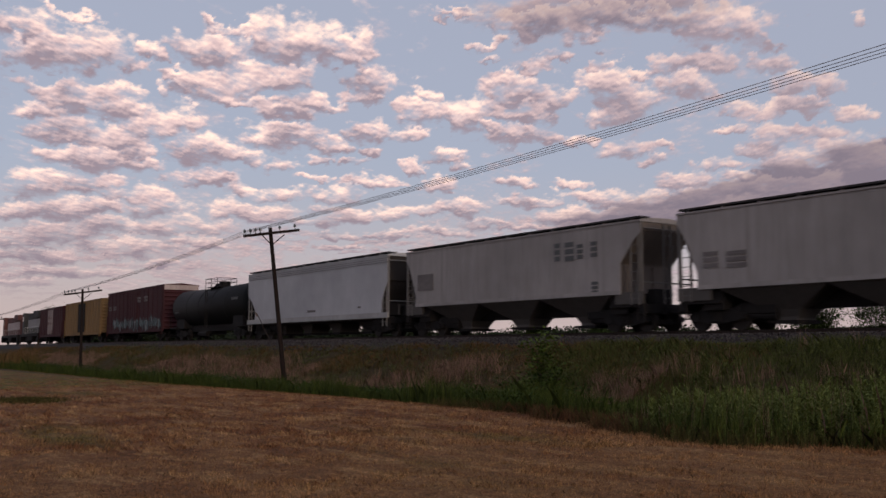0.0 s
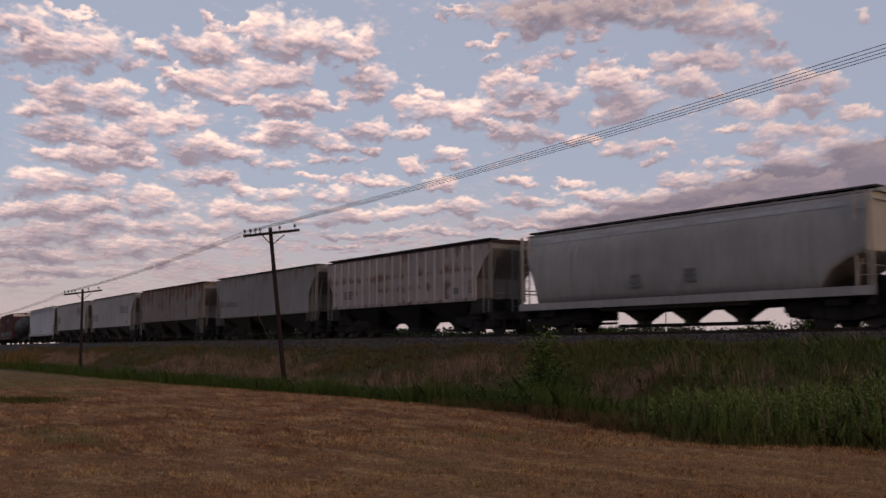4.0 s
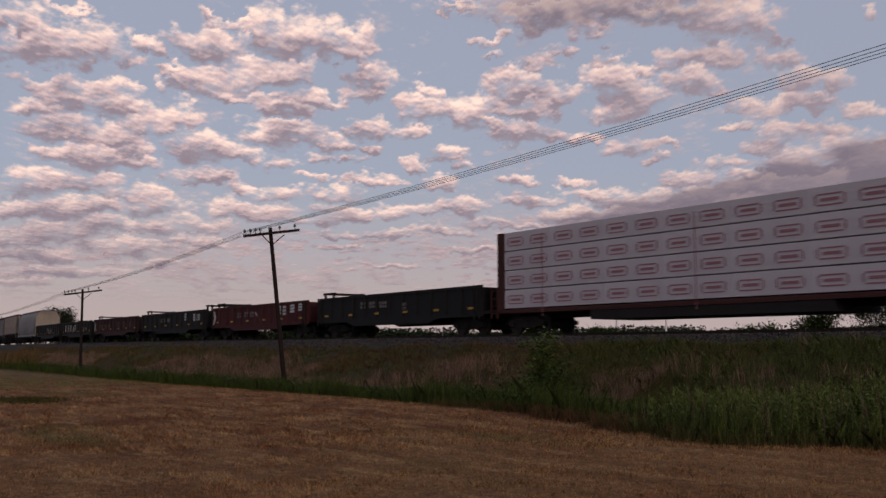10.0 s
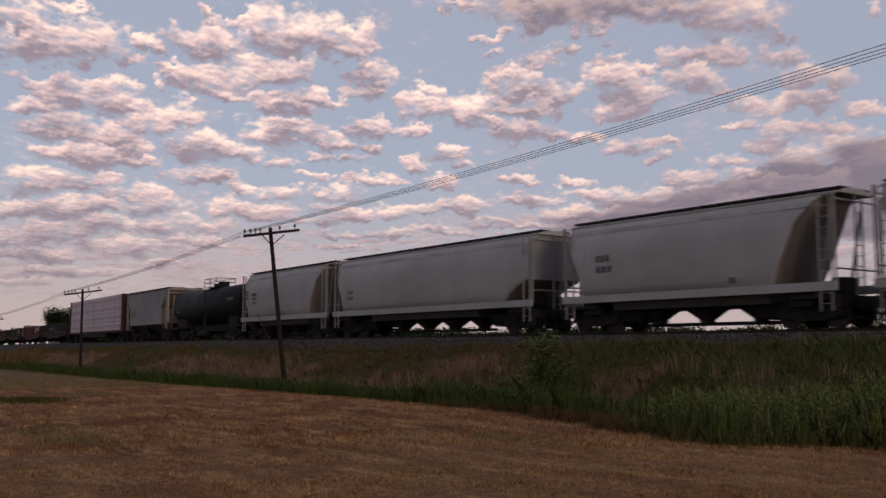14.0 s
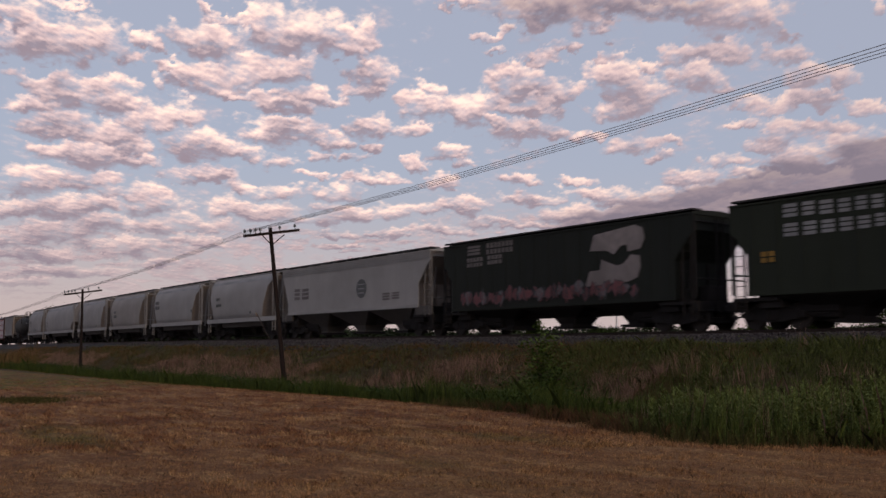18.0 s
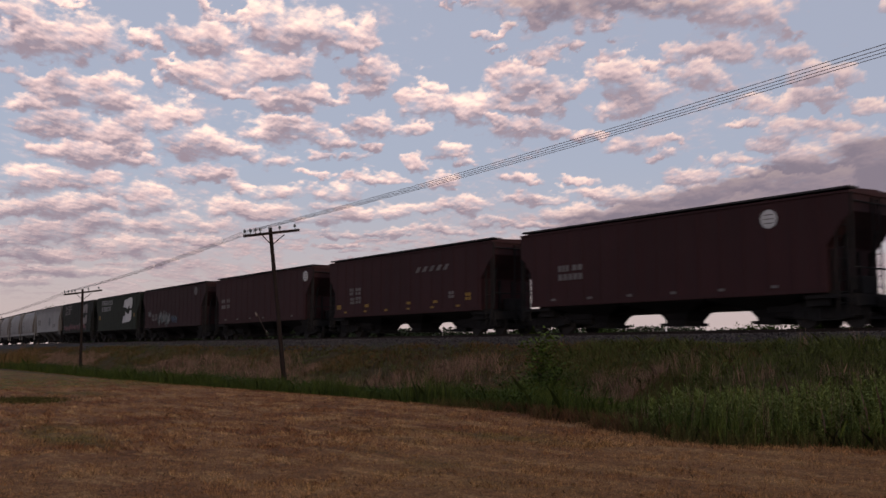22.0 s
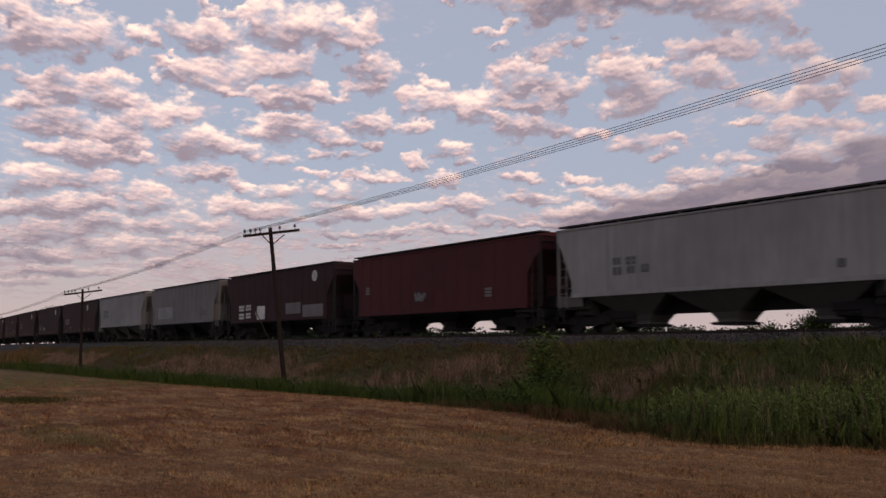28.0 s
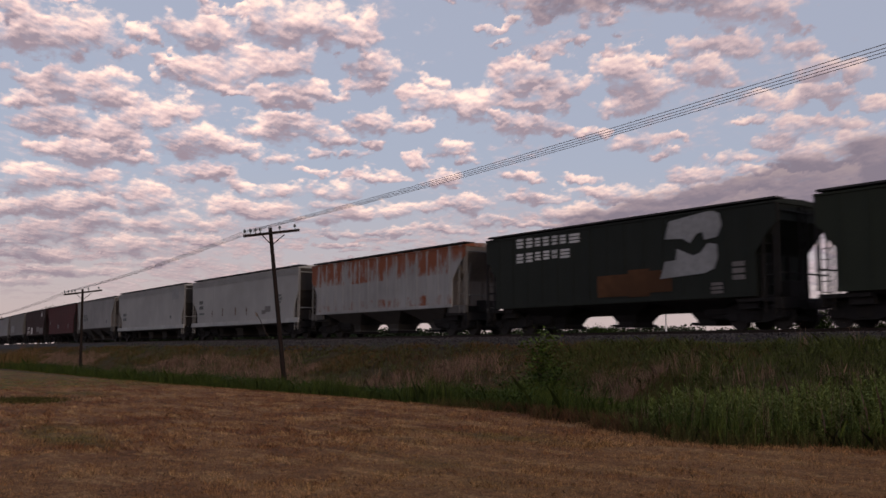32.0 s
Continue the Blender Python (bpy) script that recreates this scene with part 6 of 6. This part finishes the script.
def build_haze():
    """Pale haze round the horizon, thinning upwards."""
    k, r = 96, 4850.0
    zs = [-60, 0, 60, 140, 240, 360, 520, 740, 1000]
    verts = [(r * math.cos(i * math.tau / k), r * math.sin(i * math.tau / k), z) for z in zs for i in range(k)]
    faces = [(j * k + i, j * k + (i + 1) % k, (j + 1) * k + (i + 1) % k, (j + 1) * k + i) for j in range(len(zs) - 1) for i in range(k)]
    me = bpy.data.meshes.new("haze")
    me.from_pydata(verts, [], faces)
    mat = bpy.data.materials.new("horizon haze")
    mat.use_nodes = True
    n, l = mat.node_tree.nodes, mat.node_tree.links
    n.remove(n["Principled BSDF"])
    tc, sep, mr = n.new("ShaderNodeTexCoord"), n.new("ShaderNodeSeparateXYZ"), n.new("ShaderNodeMapRange")
    l.new(tc.outputs["Object"], sep.inputs[0])
    l.new(sep.outputs["Z"], mr.inputs["Value"])
    mr.inputs["From Min"].default_value, mr.inputs["From Max"].default_value = 0, 980
    mr.inputs["To Min"].default_value, mr.inputs["To Max"].default_value = 0.9, 0.0
    mr.interpolation_type = 'SMOOTHSTEP'
    em, tr, mx = n.new("ShaderNodeEmission"), n.new("ShaderNodeBsdfTransparent"), n.new("ShaderNodeMixShader")
    em.inputs["Color"].default_value = (0.485, 0.375, 0.355, 1)
    l.new(mr.outputs["Result"], mx.inputs[0])
    l.new(tr.outputs[0], mx.inputs[1])
    l.new(em.outputs[0], mx.inputs[2])
    l.new(mx.outputs[0], n["Material Output"].inputs["Surface"])
    me.materials.append(mat)
    return tagged(new("backdrop", me), "pale pink haze above the horizon", "haze", "", "structure")


build_haze()

# ---- grass, weeds, bushes, trees ----
def blades(name, n, place, height, width, lean, material, label, category, seed, clump=0, tight=0.10):
    """Many bent blades in one mesh. place(rng, n) gives x and y; height(x, y, rng) the length."""
    rng = np.random.default_rng(seed)
    x, y = place(rng, n)
    if clump:
        k = rng.integers(0, len(x), len(x) // clump)
        pick = k[rng.integers(0, len(k), len(x))]
        x, y = x[pick] + rng.normal(0, tight, len(x)), y[pick] + rng.normal(0, tight, len(x))
    z = ground_z(x, y) - 0.02
    hgt = height(x, y, rng)
    a = rng.uniform(0, math.tau, len(x))
    ux, uy = np.cos(a), np.sin(a)
    la, ll = rng.uniform(0, math.tau, len(x)), rng.uniform(0, lean, len(x)) * hgt
    wd = width * rng.uniform(0.6, 1.4, len(x))
    base = np.stack([x, y, z], -1)
    side = np.stack([ux * wd, uy * wd, 0 * wd], -1)
    mid_p = base + np.stack([np.cos(la) * ll * 0.3, np.sin(la) * ll * 0.3, hgt * 0.55], -1)
    tip = base + np.stack([np.cos(la) * ll, np.sin(la) * ll, hgt * 0.98], -1)
    quad = np.stack([base - side, base + side, mid_p + side * 0.7, tip, mid_p - side * 0.7], 1)
    return from_arrays(name, quad, material, "stuff", label, category)


def leaf_quads(rng, centres, length, width, droop=0.3):
    """A leaf-shaped face at each centre, turned at random."""
    n = len(centres)
    a, t = rng.uniform(0, math.tau, n), rng.uniform(-droop, 0.9, n)
    ln = length * rng.uniform(0.6, 1.3, n)
    d = np.stack([np.cos(a) * np.cos(t), np.sin(a) * np.cos(t), np.sin(t)], -1) * ln[:, None]
    s = np.stack([-np.sin(a), np.cos(a), rng.uniform(-0.5, 0.5, n)], -1) * (width * ln / length)[:, None]
    return np.stack([centres, centres + d * 0.45 + s, centres + d, centres + d * 0.45 - s], 1)


def bend_of(x):
    return np.where(x < 0, BEND * x * x / 2, 0)


def strip(d0, d1, x0=4.0, reach=125.0, power=1.7):
    """Along the ditch between the distances d0 and d1 from the camera's line, thinner far off."""
    def place(rng, n):
        x = x0 - reach * rng.uniform(0, 1, n) ** power
        lo = weed_edge(x) if d0 is None else d0 + bend_of(x)
        return x, lo + rng.uniform(0, 1, n) * (d1 + bend_of(x) - lo)
    return place


GREEN_DARK = leaf_mat("ditch green", (0.016, 0.026, 0.006), (0.085, 0.105, 0.024))
GREEN_LIVE = leaf_mat("lush weed green", (0.016, 0.024, 0.006), (0.095, 0.115, 0.026))
GREEN_OLIVE = leaf_mat("bank grass", (0.020, 0.021, 0.007), (0.11, 0.092, 0.032), (0.125, 0.068, 0.038))
BANK_GREEN = leaf_mat("green bank grass", (0.026, 0.033, 0.009), (0.130, 0.142, 0.044))
DRY_PINK = leaf_mat("dry seeding grass", (0.095, 0.053, 0.038), (0.36, 0.220, 0.160))
STRAW = turf_blade_mat("cut straw", 0.32, 2.3)
BROWN_TOP = leaf_mat("brown bank grass", (0.060, 0.033, 0.015), (0.22, 0.120, 0.052), (0.085, 0.078, 0.026))
RUSSET = leaf_mat("russet grass", (0.055, 0.026, 0.013), (0.20, 0.100, 0.050))
STALK_GREEN = leaf_mat("stalk leaves", (0.050, 0.066, 0.018), (0.21, 0.240, 0.070))
STUBBLE_GREEN = turf_blade_mat("green stubble", 0.5, 1.6, (0.14, 0.115, 0.035, 1))
LEAVES = leaf_mat("broad leaves", (0.014, 0.026, 0.006), (0.06, 0.085, 0.018))
LEAVES_LIGHT = leaf_mat("young leaves", (0.03, 0.05, 0.010), (0.10, 0.135, 0.028))
LEAVES_FAR = leaf_mat("far foliage", (0.010, 0.016, 0.008), (0.035, 0.045, 0.020))
BARK = plain("bark", (0.06, 0.045, 0.035), 0.9, 0, 10)

uneven = lambda x, y: 0.8 + 0.35 * np.sin(x * 0.9 + 1.3 * np.sin(y * 0.7)) * np.sin(y * 1.1 + x * 0.3)
blades("ditch_grass", 80000, strip(None, 19.9), lambda x, y, r: (0.50 + 0.5 * fbm(x / 2.5, y / 2, 85, 3)) * uneven(x, y) * r.uniform(0.45, 1.2, len(x)), 0.0065, 0.7, GREEN_DARK, "dark green grass along the ditch", "grass", 3, 9)
blades("bank_grass", 60000, strip(19.0, 26.4, -18.0, 110.0, 1.5), lambda x, y, r: 0.30 * uneven(x, y) * r.uniform(0.4, 1.2, len(x)), 0.007, 1.0, GREEN_OLIVE, "olive and brown grass on the railway bank", "grass", 4, 7)
blades("green_bank_grass", 90000, strip(18.0, 26.5, 5.0, 30.0, 1.0), lambda x, y, r: 0.40 * uneven(x, y) * r.uniform(0.4, 1.25, len(x)), 0.006, 1.0, BANK_GREEN, "green grass on the railway bank", "grass", 6, 8)
def drifts(d0, d1, x0, reach, power, seed, least=0.45, size=5.0):
    """As strip, but gathered in drifts with bare stretches between."""
    base = strip(d0, d1, x0, reach, power)
    def place(rng, n):
        x, y = base(rng, n)
        keep = fbm(x / size + 50, (y - bend_of(x)) / size * 2.2, seed, 3) + rng.normal(0, 0.05, n) > least
        return x[keep], y[keep]
    return place


blades("dry_grass", 90000, drifts(19.9, 24.2, -19.0, 105.0, 1.5, 81, 0.50), lambda x, y, r: 0.55 * uneven(x, y) * r.uniform(0.5, 1.25, len(x)), 0.0050, 0.6, DRY_PINK, "dry pinkish seeding grass on the bank", "grass", 5, 14)
blades("brown_grass", 60000, drifts(22.6, 26.5, -17.0, 100.0, 1.4, 82, 0.45), lambda x, y, r: 0.30 * uneven(x, y) * r.uniform(0.5, 1.25, len(x)), 0.0060, 0.8, BROWN_TOP, "brown dry grass below the ballast", "grass", 15, 10)
blades("tall_brown_grass", 7000, lambda r, n: (lambda x: (x, -0.236 * x + r.normal(0, 1.1, n)))(r.normal(-98.0, 7.0, n)), lambda x, y, r: r.uniform(0.7, 1.75, len(x)), 0.012, 0.5, BROWN_TOP, "tall brown grass at the foot of the bank", "grass", 25, 14, 0.25)
blades("dry_tufts", 6000, drifts(21.5, 25.8, 4.0, 24.0, 1.0, 83, 0.60, 1.6), lambda x, y, r: 0.75 * uneven(x, y) * r.uniform(0.5, 1.3, len(x)), 0.0040, 0.5, DRY_PINK, "pale dry grass tufts on the bank", "grass", 16, 16)


def near_weeds(rng, n):
    x = rng.uniform(-17.5, 4, n)
    e = weed_edge(x)
    return x, e + 0.15 + rng.uniform(0, 1, n) ** 1.2 * (22.5 - e)


near_h = lambda x: 0.42 + 0.50 / (1 + np.exp(-(x + 12.5) / 1.3))
rise = lambda x, y: 0.18 + 0.82 * np.clip((y - weed_edge(x) - 0.1) / np.where(x < -11.5, 2.6, 0.7), 0, 1)
blades("green_weeds", 36000, near_weeds, lambda x, y, r: 0.55 * near_h(x) * rise(x, y) * uneven(x, y) * r.uniform(0.45, 1.1, len(x)), 0.0045, 0.7, GREEN_LIVE, "lush green weeds beside the lawn", "weeds", 7, 8)
blades("dry_stalks", 4000, near_weeds, lambda x, y, r: near_h(x) * rise(x, y) * r.uniform(0.8, 1.35, len(x)), 0.0035, 0.25, DRY_PINK, "pale dry stalks among the weeds", "weeds", 8)
blades("russet_grass", 9000, lambda r, n: (lambda x: (x, weed_edge(x) + np.abs(r.normal(0, 1.0, n)) - 0.2))(r.normal(-14.6, 1.5, n)), lambda x, y, r: r.uniform(0.06, 0.34, len(x)), 0.0040, 0.9, RUSSET, "russet dry grass between lawn and weeds", "grass", 19, 12)
blades("edge_grass", 12000, lambda r, n: (lambda x: (x, weed_edge(x) + r.normal(-0.15, 0.28, n)))(6 - 80 * r.uniform(0, 1, n) ** 1.6), lambda x, y, r: r.uniform(0.02, 0.11, len(x)), 0.004, 1.3, STRAW, "uncut straw along the lawn's edge", "grass", 10)


def leafy_stalks(n, seed):
    """Tall upright weeds: each a stem ringed with narrow leaves that grow shorter towards the tip."""
    rng = np.random.default_rng(seed)
    x, y = near_weeds(rng, n)
    keep = (x > -15.0) & (fbm(x / 1.1, y / 1.1, 91, 3) + rng.normal(0, 0.04, n) > 0.40)
    x, y = x[keep], y[keep]
    hgt = near_h(x) * rise(x, y) * rng.uniform(0.62, 1.12, len(x)) * (0.75 + 0.5 * fbm(x / 1.6, y / 1.6, 95, 2))
    z = ground_z(x, y)
    k = 56
    f = (np.arange(k)[None] + rng.uniform(0, 1, (len(x), k))) / k * 0.88 + 0.12
    lean = rng.normal(0, 0.07, (len(x), 2)) * hgt[:, None]
    a = rng.uniform(0, math.tau, (len(x), k))
    ln = (0.14 - 0.085 * f ** 1.5) * rng.uniform(0.7, 1.2, (len(x), k)) * np.clip(hgt, 0.5, 1)[:, None]
    up = rng.uniform(0.1, 0.9, (len(x), k)) + 0.7 * f ** 3
    c = np.stack([x[:, None] + lean[:, :1] * f, y[:, None] + lean[:, 1:] * f, z[:, None] + hgt[:, None] * f], -1)
    d = np.stack([np.cos(a) * ln, np.sin(a) * ln, up * ln], -1)
    side = np.stack([-np.sin(a), np.cos(a), 0 * a], -1) * (ln * 0.20)[..., None]
    leaf = np.stack([c, c + d * 0.5 + side, c + d * np.array([1, 1, 0.75]), c + d * 0.5 - side], 2).reshape(-1, 4, 3)
    from_arrays("leafy_weeds", leaf, STALK_GREEN, "stuff", "tall leafy green weeds with narrow leaves", "weeds")
    r = 0.006
    b0 = np.stack([x, y, z], -1)
    b1 = b0 + np.stack([lean[:, 0], lean[:, 1], hgt], -1)
    w = np.array([r * 0.8, r * 0.6, 0])
    return from_arrays("weed_stems", np.stack([b0 - w, b0 + w, b1 + w * 0.4, b1 - w * 0.4], 1), STALK_GREEN, "stuff", "green stems of the tall weeds", "weeds")


leafy_stalks(9000, 12)


def bank_leaves(n, seed):
    """Small broad leaves of the low weeds on the bank, gathered in clumps."""
    rng = np.random.default_rng(seed)
    m = n // 26
    x = 4.0 - 95 * rng.uniform(0, 1, m) ** 1.4
    y = 17.8 + bend_of(x) + rng.uniform(0, 8.2, m)
    x, y = np.repeat(x, 26) + rng.normal(0, 0.16, m * 26), np.repeat(y, 26) + rng.normal(0, 0.16, m * 26)
    c = np.stack([x, y, ground_z(x, y) + rng.uniform(0.05, 0.36, len(x))], -1)
    return from_arrays("bank_weeds", leaf_quads(rng, c, 0.075, 0.02, 0.4), BANK_GREEN, "stuff", "low leafy weeds on the railway bank", "weeds")


bank_leaves(78000, 17)
def ditch_leaves(n, seed):
    """Dark leafy growth in the bottom of the ditch."""
    rng = np.random.default_rng(seed)
    x = -15.0 - 75 * rng.uniform(0, 1, n) ** 1.5
    e = weed_edge(x)
    y = e + 0.3 + rng.uniform(0, 1, n) * (19.6 + bend_of(x) - e)
    keep = fbm(x / 2.0, y / 1.5, 86, 3) + rng.normal(0, 0.05, n) > 0.47
    x, y = x[keep], y[keep]
    c = np.stack([x, y, ground_z(x, y) + rng.uniform(0.05, 0.75, len(x)) * (0.5 + 0.6 * fbm(x / 1.2, y / 1.2, 87, 2))], -1)
    return from_arrays("ditch_weeds", leaf_quads(rng, c, 0.085, 0.022, 0.4), LEAVES, "stuff", "dark leafy weeds in the ditch", "weeds")


ditch_leaves(90000, 24)
blades("edge_weeds", 16000, lambda r, n: (lambda x: (x, weed_edge(x) + np.abs(r.normal(0, 0.45, n)) - 0.15))(5 - 26 * r.uniform(0, 1, n)), lambda x, y, r: r.uniform(0.06, 0.34, len(x)), 0.004, 0.8, GREEN_OLIVE, "mixed brown and green grass at the lawn's edge", "grass", 18, 9)


def lawn_place(rng, n):
    """Over the part of the lawn before the camera, thinning with distance."""
    r = 7.0 + 42 * rng.uniform(0, 1, n) ** 1.9
    a = radians(180 - HEADING) + rng.uniform(-0.56, 0.56, n)
    x, y = r * np.cos(a), r * np.sin(a)
    ok = y < weed_edge(x) + 0.3
    return x[ok], y[ok]


blades("mown_grass", 330000, lawn_place, lambda x, y, r: r.uniform(0.012, 0.07, len(x)), 0.0036, 0.9, STRAW, "short dry mown grass stubble", "grass", 9, 12, 0.045)
def far_lawn(rng, n):
    r = 15.0 + 36 * rng.uniform(0, 1, n) ** 1.2
    a = radians(180 - HEADING) + rng.uniform(-0.56, 0.56, n)
    x, y = r * np.cos(a), r * np.sin(a)
    ok = y < weed_edge(x) + 0.2
    return x[ok], y[ok]


blades("lawn_tufts", 170000, far_lawn, lambda x, y, r: r.uniform(0.02, 0.10, len(x)), 0.0050, 1.1, STRAW, "ragged tufts of dry mown grass", "grass", 20, 18, 0.07)
blades("green_stubble", 50000, lawn_place, lambda x, y, r: r.uniform(0.012, 0.05, len(x)) * (np.sin(x * 0.55 + 2 * np.sin(y * 0.4)) > 0.25), 0.003, 1.0, STUBBLE_GREEN, "patches of green mown grass", "grass", 13)
blades("grass_tuft", 2600, lambda r, n: (r.normal(-29.2, 0.75, n), r.normal(7.4, 0.5, n)), lambda x, y, r: r.uniform(0.04, 0.16, len(x)), 0.010, 1.2, GREEN_OLIVE, "low dark green tuft in the lawn", "grass", 14)


def shrub(name, x, y, height, width, n_leaf, leaf, material, label, category, seed, stems=6, bare=0.12):
    """Stems from one root and a loose crown of single leaves, denser in clumps."""
    rng = np.random.default_rng(seed)
    z = float(ground_z(np.array(float(x)), np.array(float(y)))) - 0.03
    ob = new(name)
    ob.location = (x, y, z)
    tips = []
    bm = bmesh.new()
    for i in range(stems):
        a, sp = rng.uniform(0, math.tau), rng.uniform(0.15, 0.8) * width / 2
        p = Vector((0, 0, 0))
        for k in range(1, 4):
            q = Vector((math.cos(a) * sp * k / 3, math.sin(a) * sp * k / 3, height * rng.uniform(0.75, 0.95) * k / 3))
            rod(bm, p, q, 0.012 * height * (1.1 - k * 0.28), 5, 0.012 * height * (0.85 - k * 0.26))
            p = q
            tips.append(q)
            for m in range(2):
                b = q + Vector((rng.normal(0, 0.2) * width, rng.normal(0, 0.2) * width, rng.uniform(-0.05, 0.12) * height))
                rod(bm, q, b, 0.004 * height, 4, 0.002 * height)
                tips.append(b)
    part("stem", bm, BARK, ob)
    tips = np.array([tuple(t) for t in tips])
    c = tips[rng.integers(0, len(tips), n_leaf)] + rng.normal(0, 1, (n_leaf, 3)) * np.array([width * 0.11, width * 0.11, height * 0.085])
    c[:, 2] = np.abs(c[:, 2] - bare * height) + bare * height
    from_arrays("crown", leaf_quads(rng, c, leaf, leaf * 0.32), material, "", "", "", ob)
    return tagged(ob, label, category)


shrub("sapling", -20.2, 19.3, 2.35, 1.15, 1500, 0.12, LEAVES_LIGHT, "young broad-leaved sapling growing in the ditch", "sapling", 21, 5, 0.1)
shrub("bush", -19.2, 19.0, 1.4, 1.5, 1400, 0.11, LEAVES, "dark green bush in the ditch", "bush", 22, 6)
shrub("bush", -23.0, 20.6, 0.95, 1.1, 700, 0.10, LEAVES, "low green bush on the bank", "bush", 23, 5)
for i, (bx, by, bh, bw) in enumerate(((-28.4, 47.5, 3.1, 2.2), (-25.0, 48.5, 3.6, 3.4), (-33.5, 50.0, 2.4, 2.0), (-19.5, 47.0, 3.8, 4.8), (-52.5, 49.0, 3.1, 2.0), (-46.5, 50.5, 2.5, 2.0))):
    shrub("bush", bx, by, bh, bw, 15000, 0.13, LEAVES, "rounded green bush behind the track", "bush", 30 + i, 7)


def tree(x, y, height, width, seed, label="dark broad-leaved tree in the distance"):
    """Trunk, forking limbs and a ragged crown of many leaf clumps."""
    rng = np.random.default_rng(seed)
    z = float(ground_z(np.array(float(x)), np.array(float(y)))) - 0.1
    ob = new("tree")
    ob.location = (x, y, z)
    bm = bmesh.new()
    rod(bm, (0, 0, 0), (0, 0, height * 0.35), 0.035 * height, 8, 0.024 * height)
    tips = []
    for i in range(9):
        a, r = i * 2.4 + rng.uniform(-0.3, 0.3), rng.uniform(0.2, 0.42) * width
        q = Vector((math.cos(a) * r, math.sin(a) * r, height * rng.uniform(0.45, 0.86)))
        p = Vector((0, 0, height * rng.uniform(0.22, 0.36)))
        rod(bm, p, q, 0.014 * height, 6, 0.004 * height)
        tips += [q, p.lerp(q, 0.7), q + Vector((rng.normal(0, 0.1) * width, rng.normal(0, 0.1) * width, 0.08 * height))]
    tips.append(Vector((0, 0, height * 0.88)))
    part("trunk", bm, BARK, ob)
    tips = np.array([tuple(t) for t in tips])
    n = 9000
    c = tips[rng.integers(0, len(tips), n)] + rng.normal(0, 1, (n, 3)) * np.array([width * 0.095, width * 0.095, height * 0.065])
    c[:, 2] = np.maximum(c[:, 2], height * 0.2)
    from_arrays("crown", leaf_quads(rng, c, 0.04 * height, 0.016 * height), LEAVES_FAR, "", "", "", ob)
    return tagged(ob, label, "tree")


tree(-318, 90.0, 14.2, 9.5, 41)
tree(-310, 89.0, 9.5, 7, 42)
tree(-336, 71.5, 9.0, 8, 43)


def distant_woods():
    """Scrub and woods along the far side of the field, as clumps of leaves."""
    rng = np.random.default_rng(50)
    n_clump = 800
    a = radians(180 - HEADING) - np.radians(rng.uniform(-26, 32, n_clump))
    r = rng.uniform(380, 520, n_clump)
    cx, cy = r * np.cos(a), r * np.sin(a)
    keep = cy > track_y(cx) + 40
    cx, cy = cx[keep], cy[keep]
    hh = 5.6 + 3.6 * lattice(cx / 40, cy / 40, 7) + rng.uniform(0, 1, len(cx)) ** 3 * 4
    k = 520
    c = np.stack([cx[:, None] + rng.normal(0, 1, (len(cx), k)) * hh[:, None] * 0.5, cy[:, None] + rng.normal(0, 1, (len(cx), k)) * hh[:, None] * 0.5, 0.3 + hh[:, None] * rng.uniform(0, 1, (len(cx), k)) ** 1.5], -1).reshape(-1, 3)
    from_arrays("distant_woods", leaf_quads(rng, c, 1.25, 0.55), LEAVES_FAR, "stuff", "low dark woods beyond the field", "woods")


distant_woods()


# leaning marker post beside the track and thin masts far off
def marker_post():
    px, py = -48.2, 24.9
    z = float(ground_z(np.array(px), np.array(py))) - 0.2
    ob = new("marker_post")
    ob.location = (px, py, z)
    bm = bmesh.new()
    rod(bm, (0.62, 0.55, 0), (-0.72, -0.35, 2.9), 0.022, 6)
    part("post", bm, plain("weathered post", (0.05, 0.035, 0.03), 0.9), ob)
    bm = bmesh.new()
    rod(bm, (-0.76, -0.42, 2.82), (-0.72, -0.34, 2.86), 0.13, 12)
    part("sign_disc", bm, plain("faded sign", (0.16, 0.125, 0.11), 0.7), ob, "faded round sign disc")
    tagged(ob, "leaning marker post with a small faded disc", "post")


marker_post()
for mx_, my_, mh in ((-262.0, 292.0, 21.0), (-240.0, 296.0, 22.0)):
    bm = bmesh.new()
    rod(bm, (0, 0, 0), (0, 0, mh), 0.45, 8, 0.25)
    m = link_mesh("mast", bm, plain("pale mast", (0.7, 0.66, 0.64), 0.5))
    m.location = (mx_, my_, 0)
    tagged(m, "thin pale mast far across the field", "mast")


def motions():
    rows_t = [2.0 * i for i in range(17)]
    for car, s0 in TRAIN:
        rows = []
        for t in rows_t:
            x, y, a = track(s0 - SPEED * t)
            rows.append((t, Matrix.Translation((x, y, RAIL_Z)) @ Matrix.Rotation(a, 4, 'Z')))
        walk(car, rows)
    drift = Vector((0.871, -0.492, 0)) * 1.24
    walk(clouds, [(t, Matrix.Translation(drift * (t - 19.0))) for t in (0.0, 16.0, 32.0)])


motions()
